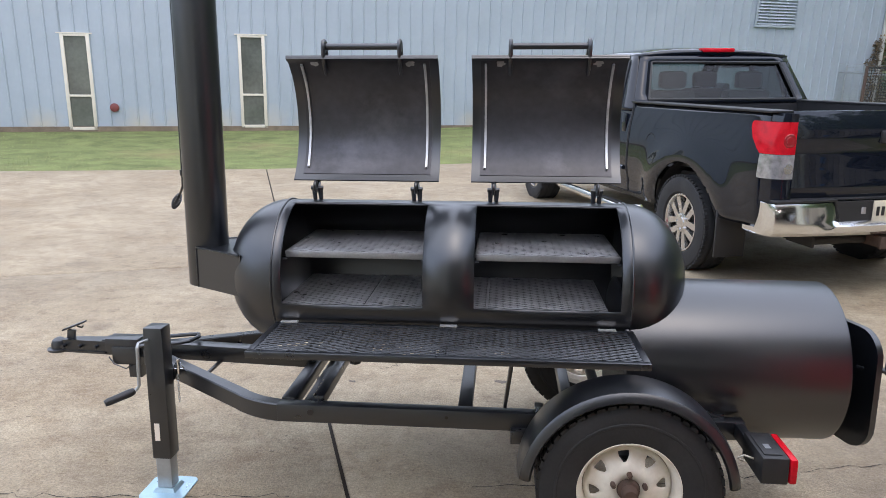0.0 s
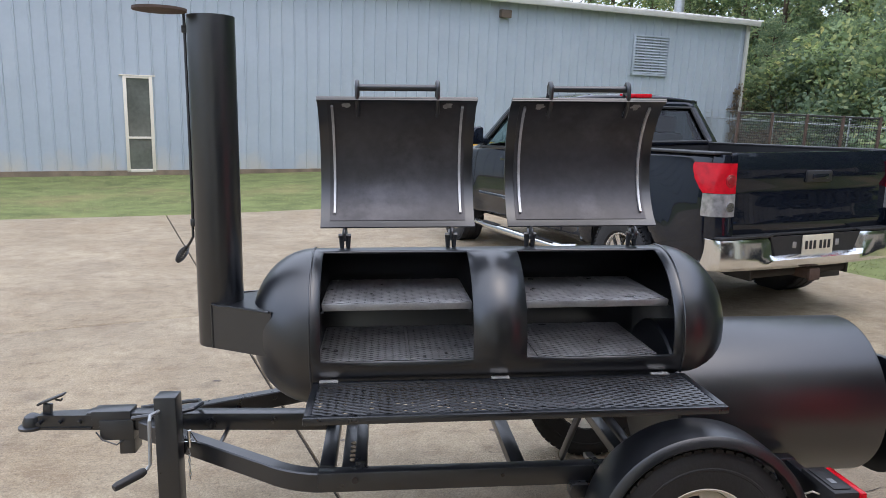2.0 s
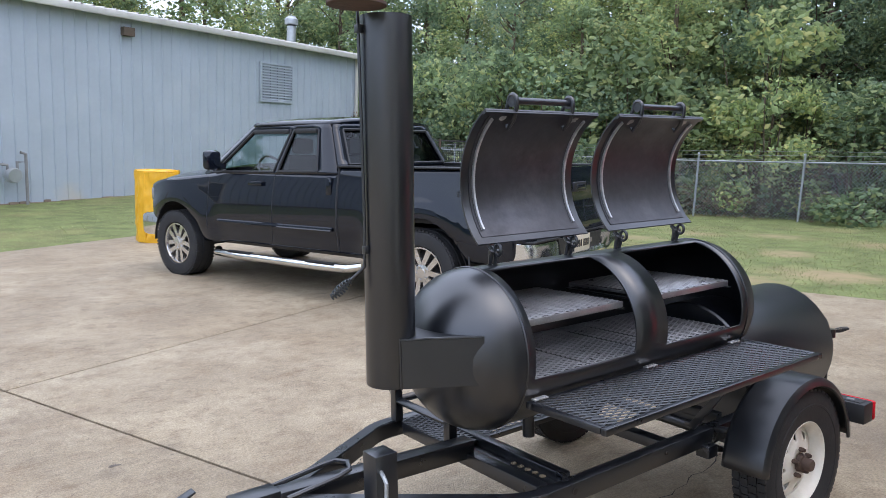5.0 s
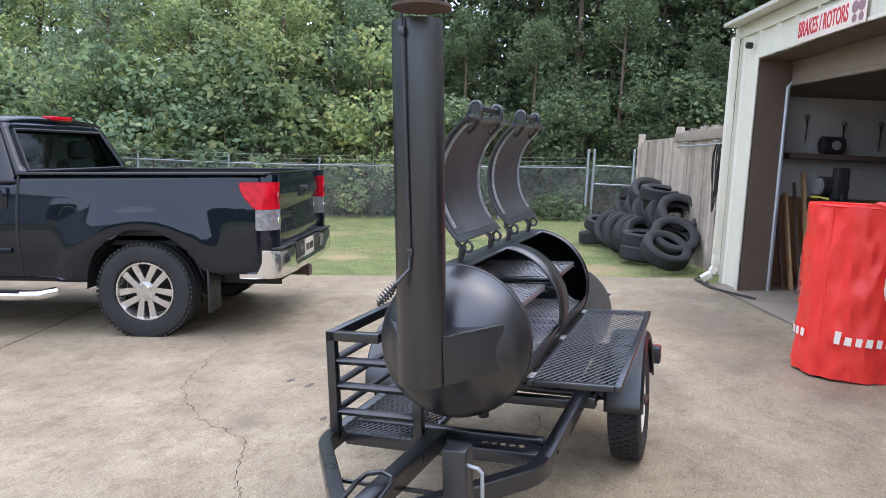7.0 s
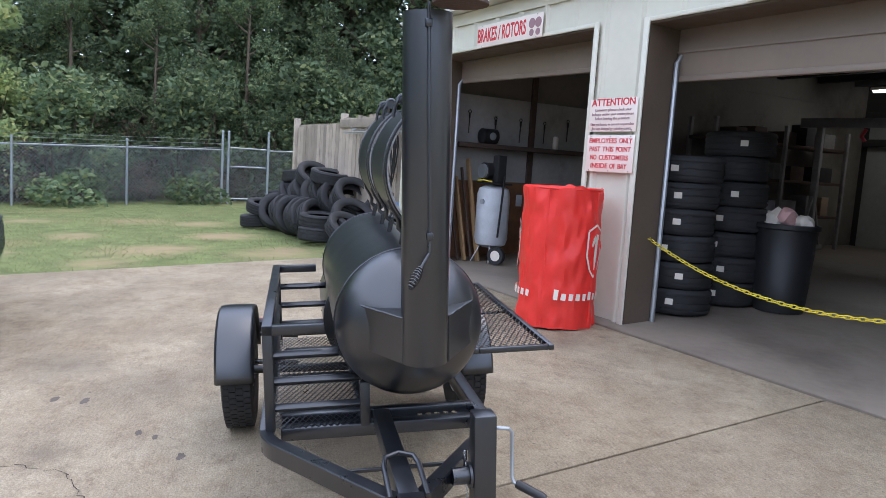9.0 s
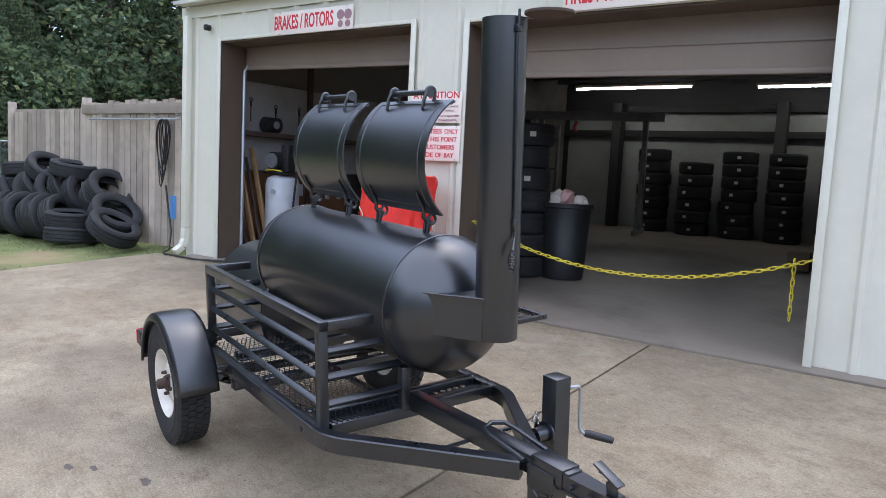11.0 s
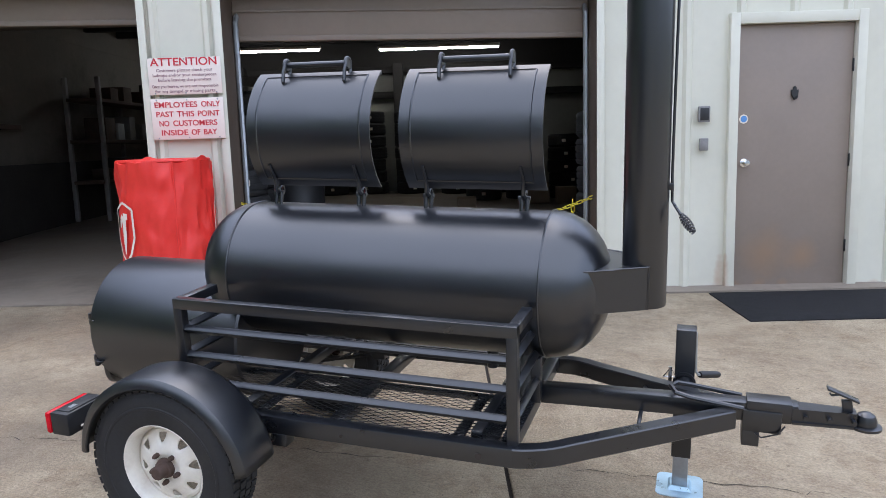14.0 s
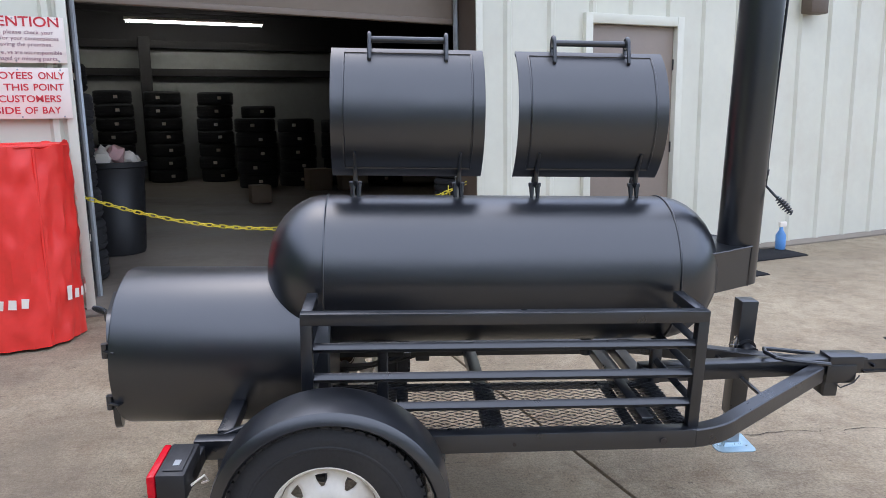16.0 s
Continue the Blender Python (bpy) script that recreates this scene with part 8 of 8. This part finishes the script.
build_covers()
build_bay_things()
build_fences()
build_mesh_panel()


# ---- trees, shrubs, grass ----
def leaf_cloud(clumps, per, size, rng, droop=0.3):
    """Small folded leaves scattered in clumps: (x, y, z, radius)."""
    verts, faces = [], []
    C = np.array(clumps)
    n = per * len(C)
    idx = np.repeat(np.arange(len(C)), per)
    d = rng.normal(size=(n, 3))
    d /= np.linalg.norm(d, axis=1)[:, None]
    rad = C[idx, 3] * rng.uniform(0.35, 1.0, n) ** 0.5
    ctr = C[idx, :3] + d * rad[:, None] * np.array([1, 1, 0.75])
    a = rng.normal(size=(n, 3))
    a[:, 2] = a[:, 2] * 0.5 - droop
    a /= np.linalg.norm(a, axis=1)[:, None]
    b = np.cross(a, d + 0.6 * rng.normal(size=(n, 3)))
    b /= np.linalg.norm(b, axis=1)[:, None] + 1e-6
    s = size * rng.uniform(0.55, 1.25, n)[:, None]
    nrm = np.cross(a, b)
    v = np.stack([ctr - a * s * 0.5, ctr + b * s * 0.3 + nrm * s * 0.06, ctr + a * s * 0.55, ctr - b * s * 0.3 + nrm * s * 0.06], 1).reshape(-1, 3)
    k = np.arange(n) * 4
    f = np.stack([k, k + 1, k + 2, k + 3], 1)
    return v, f


def cloud_part(name, v, f, material, parent):
    me = bpy.data.meshes.new(name)
    me.from_pydata(v.tolist(), [], f.tolist())
    me.materials.append(material)
    ob = new(name, me)
    ob.parent = parent
    return ob


def make_tree(seed, height, spread_r, material, per=98, nclump=80, low=0.12, leaf=0.178):
    rng = np.random.default_rng(seed)
    t = thing("broadleaf_tree", "leafy green tree at the wood's edge", "tree", group="wood trees")
    bm = new_bm()
    lean = rng.uniform(-0.4, 0.4, 2)
    stem = [(lean[0] * f * f, lean[1] * f * f, height * 0.92 * f) for f in [k / 8 for k in range(9)]]
    rod(bm, stem, [0.17 * (1 - 0.85 * k / 8) + 0.015 for k in range(9)], 9)
    clumps = []
    for k in range(nclump):
        f = low + (1 - low) * rng.uniform(0, 1) ** 0.9
        wid = spread_r * (math.sin(math.pi * min(1, 0.12 + f * 0.83)) ** 0.6) * rng.uniform(0.25, 1.0)
        a = rng.uniform(0, 2 * math.pi)
        c = (lean[0] * f * f + wid * math.cos(a), lean[1] * f * f + wid * math.sin(a), height * f, rng.uniform(0.35, 0.85))
        clumps.append(c)
        if k % 4 == 0:
            z0 = max(0.4, c[2] - wid * 0.7)
            g = z0 / (height * 0.92)
            base = (lean[0] * g * g, lean[1] * g * g, z0)
            mid = ((base[0] + c[0]) / 2 + rng.uniform(-0.1, 0.1), (base[1] + c[1]) / 2, (base[2] + c[2]) / 2 - 0.1)
            rod(bm, [base, mid, c[:3]], [0.05, 0.032, 0.01], 5)
    part("trunk", bm, BARK, t)
    v, f = leaf_cloud(clumps, per, leaf, rng)
    cloud_part("crown", v, f, material, t)
    return t


def make_shrub(seed, material, per=115, nclump=26, w=1.5, h=2.2, leaf=0.13):
    rng = np.random.default_rng(seed)
    t = thing("shrub", "dense vine-covered shrub behind the fence", "shrub", group="undergrowth")
    bm = new_bm()
    clumps = []
    for k in range(nclump):
        a, f = rng.uniform(0, 2 * math.pi), rng.uniform(0, 1)
        q = w * math.sqrt(rng.uniform(0, 1)) * (1 - 0.5 * f)
        c = (q * math.cos(a), q * math.sin(a), 0.15 + h * f, rng.uniform(0.3, 0.6))
        clumps.append(c)
        if k % 3 == 0:
            rod(bm, [(c[0] * 0.2, c[1] * 0.2, 0), (c[0] * 0.7, c[1] * 0.7, c[2] * 0.6), c[:3]], [0.025, 0.016, 0.006], 5)
    part("stem", bm, BARK, t)
    v, f = leaf_cloud(clumps, per, leaf, rng)
    cloud_part("foliage", v, f, material, t)
    return t


def build_woods():
    rng = random.Random(77)
    rng2 = random.Random(78)
    rng3 = random.Random(79)
    protos = [make_tree(1, 9.5, 2.3, LEAF_A), make_tree(2, 11.0, 2.6, LEAF_B), make_tree(3, 8.5, 2.1, LEAF_A, low=0.06), make_tree(4, 10.0, 2.4, LEAF_C, low=0.08), make_tree(5, 7.0, 1.9, LEAF_B, low=0.05)]
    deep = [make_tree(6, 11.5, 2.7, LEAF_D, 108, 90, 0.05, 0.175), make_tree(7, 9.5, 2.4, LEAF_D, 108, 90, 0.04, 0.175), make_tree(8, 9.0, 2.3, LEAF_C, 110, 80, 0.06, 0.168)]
    # taller, coarser trees for the depth of the wood
    far = [make_tree(21, 13.5, 3.3, LEAF_A, 66, 110, 0.05, 0.225), make_tree(22, 12.5, 3.1, LEAF_B, 66, 110, 0.05, 0.225)]
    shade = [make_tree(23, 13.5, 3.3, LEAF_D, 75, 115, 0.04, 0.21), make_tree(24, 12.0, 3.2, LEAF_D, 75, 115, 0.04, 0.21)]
    pale = [protos[1], protos[4]]
    used = set()
    def put(kinds, u, v, s):
        if 11 < v < 26:
            u += 1.7
        x, y = site_xy(u - 1.3, v)
        # garage side takes the dark leaf copies, with shade put into their colour
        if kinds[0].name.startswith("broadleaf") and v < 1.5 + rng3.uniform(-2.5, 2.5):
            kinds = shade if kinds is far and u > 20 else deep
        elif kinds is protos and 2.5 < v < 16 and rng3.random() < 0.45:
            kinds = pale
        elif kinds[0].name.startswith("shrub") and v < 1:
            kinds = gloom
        k = rng.randrange(len(kinds))
        m = Matrix.Translation((x, y, ground_z(x, y) - 0.04)) @ pose(0, 0, 0, 0, 0, rng.uniform(0, 360)) @ Matrix.Diagonal((s, s, s * rng.uniform(0.9, 1.1), 1))
        o = kinds[k]
        if o.name not in used:
            used.add(o.name)
            o.matrix_basis = m
        else:
            copy_thing(o, m)
    for row, (du, step) in enumerate(((21.2, 2.5), (23.6, 2.6), (26.5, 3.0))):
        v = -17.0 + row * 0.8
        while v < 27:
            put((protos[2:], protos, far)[row], du + rng.uniform(-0.7, 0.7) + max(0, v - 24) * 0.05, v, (0.72, 0.95, 0.95)[row] * rng.uniform(0.85, 1.15))
            v += step * rng.uniform(0.8, 1.2)
    for k in range(13):
        put(far, 21 - 3.1 * k + rng.uniform(-0.6, 0.6), 34 + rng.uniform(-1, 1.5), rng.uniform(0.8, 0.95))
    for k in range(9):
        put(far, 19.5 + 2.1 * k + rng2.uniform(-0.5, 0.5), 36.5 - 0.4 * k + rng2.uniform(-1, 1.0), rng2.uniform(1.1, 1.3))
    for k in range(6):
        put(protos[:2], 14.0 + 1.5 * k, -13.5 - 0.6 * k + rng.uniform(-0.5, 0.5), rng.uniform(1.1, 1.3))
    for k in range(6):
        put(protos, 22.5 + 0.6 * k, -4 + 5.5 * k + rng.uniform(-0.5, 0.5), rng.uniform(1.1, 1.3))
    for k in range(7):
        put([protos[(1, 4)[k % 2]]], 20.9 + rng.uniform(-0.4, 0.6) + (2.6 if k > 3 else 0.0), 5.5 + 1.7 * k, rng.uniform(0.75, 1.0))
    for k in range(14):
        put(far, 27.5 + rng.uniform(-1, 2), -22 + 2.6 * k, rng.uniform(1.1, 1.35))
    for k in range(7):
        put(far, 13.5 + 2.0 * k, -17.5 + rng.uniform(-1, 1), rng.uniform(1.1, 1.3))
    for k in range(8):
        put(far, 25.5 - 1.6 * k + rng2.uniform(-0.4, 0.4), -8.0 - 1.5 * k, rng2.uniform(0.95, 1.15))
    for k in range(7):
        put(far, 24.5 + rng2.uniform(-0.5, 0.5), -9.0 + 2.2 * k, rng2.uniform(0.9, 1.1))
    for k in range(5):
        put(protos[2:], 12.5 + 1.7 * k, -9.5 - 0.9 * k + rng.uniform(-0.5, 0.5), rng.uniform(0.75, 0.95))
    shrubs = [make_shrub(11, LEAF_C), make_shrub(12, LEAF_A, h=1.8), make_shrub(13, LEAF_B, h=2.6), make_shrub(14, LEAF_DRY, per=110, h=1.3, w=1.2, leaf=0.09)]
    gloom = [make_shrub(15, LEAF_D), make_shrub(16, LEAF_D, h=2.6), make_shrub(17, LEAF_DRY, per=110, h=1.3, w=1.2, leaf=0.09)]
    v = -13.0
    while v < 24:
        put(shrubs + shrubs[3:], 19.6 + rng.uniform(-0.2, 0.5), v, rng.uniform(0.75, 1.15))
        if rng.random() < 0.6:
            put(shrubs[:3], 20.6 + rng.uniform(0, 0.5), v + 0.4, rng.uniform(1.1, 1.6))
        v += rng.uniform(0.8, 1.2)
    for u, v, s in ((18.3, 15.7, 0.55), (18.6, 15.0, 0.6), (19.0, 16.6, 0.7)):
        put(shrubs[3:], u, v, s)
    for o in (*protos, *deep, *far, *shade, *shrubs, *gloom):
        if o.name not in used:
            put([o], 27, 10, 1.0)


def build_grass():
    rng = np.random.default_rng(8)
    n1, n2 = 52000, 30000
    u = np.r_[rng.uniform(5.93, 18.0, n1), rng.uniform(-9, 18.0, n2)]
    v = np.r_[rng.uniform(-3.4, 12, n1), 10.23 + 6.2 * rng.uniform(0, 1, n2) ** 1.3]
    c, s = math.cos(radians(20.1)), math.sin(radians(20.1))
    x, y = u * c - v * s, u * s + v * c
    z = np.array([ground_z(a, b) for a, b in zip(x, y)]) - 0.03
    keep = rng.uniform(0, 1, len(x))
    for bx, by, bz, br in BARE:
        keep *= np.clip(np.hypot(x - bx, y - by) / br - 0.25, 0.1, 1)
    x, y, z = x[keep > 0.2], y[keep > 0.2], z[keep > 0.2]
    n = len(x)
    a = rng.uniform(0, 2 * math.pi, n)
    h, w = rng.uniform(0.012, 0.03, n), rng.uniform(0.004, 0.009, n)
    lx, ly = rng.normal(0, 0.02, n), rng.normal(0, 0.02, n)
    P = np.stack([np.stack([x - w * np.cos(a), y - w * np.sin(a), z], 1), np.stack([x + w * np.cos(a), y + w * np.sin(a), z], 1), np.stack([x + lx, y + ly, z + h], 1)], 1).reshape(-1, 3)
    k = np.arange(n) * 3
    ob = cloud_part("grass", P, np.stack([k, k + 1, k + 2], 1), GRASS_BLADE, None)
    tagged(ob, "short mown grass blades over the lawn", "grass", kind="stuff")


GRASS_BLADE = leaf_mat("grass_blade", (0.22, 0.25, 0.11), (0.26, 0.28, 0.125), (0.36, 0.33, 0.18))
def build_vine():
    rng = np.random.default_rng(31)
    t = thing("dead_vine", "brown dead creeper on the corner of the pale building", "creeper", SITE)
    bm = new_bm()
    clumps = []
    for k in range(9):
        u = 18.0 + rng.uniform(-0.15, 0.3)
        pts = [(u, 16.52, -0.5)]
        for j in range(1, 8):
            pts.append((u + rng.normal(0, 0.12), 16.54 + rng.uniform(-0.05, 0.02), -0.5 + j * rng.uniform(0.3, 0.42)))
            if j > 1:
                clumps.append((pts[-1][0], pts[-1][1], pts[-1][2], 0.13))
        rod(bm, pts, [0.014 - 0.0014 * j for j in range(8)], 5)
    part("stem", bm, BARK, t)
    v, f = leaf_cloud(clumps, 16, 0.09, rng)
    v[:, 1] = np.minimum(v[:, 1], 16.57)
    cloud_part("foliage", v, f, LEAF_DRY, t)


def build_backdrop():
    """A far dark ring, added to close the view all round and darken reflections."""
    bm = new_bm()
    rows = []
    for k in range(240):
        a = 2 * math.pi * k / 240
        p = Vector((math.cos(a), math.sin(a), 0))
        h = 8 + 3 * noise.noise(p * 9) + 2.5 * noise.noise(p * 40)
        rows.append([bm.verts.new((p.x * 75, p.y * 75, z)) for z in (-3, h * 0.5, h)])
    for k in range(240):
        A, Bq = rows[k], rows[(k + 1) % 240]
        for j in (0, 1):
            bm.faces.new((A[j], A[j + 1], Bq[j + 1], Bq[j]))
    single("backdrop", bm, FAR_WOOD, "added dark green ring standing for unseen distant woods", "backdrop", kind="structure")


FAR_WOOD = mat("far_woods", (0.06, 0.085, 0.045), 0.95, var=0.6, scale=0.35, spec=0.05, stain=(0.02, 0.028, 0.018), stain_scale=0.5, stain_amount=0.8)
build_woods()
build_vine()
build_backdrop()
build_grass()
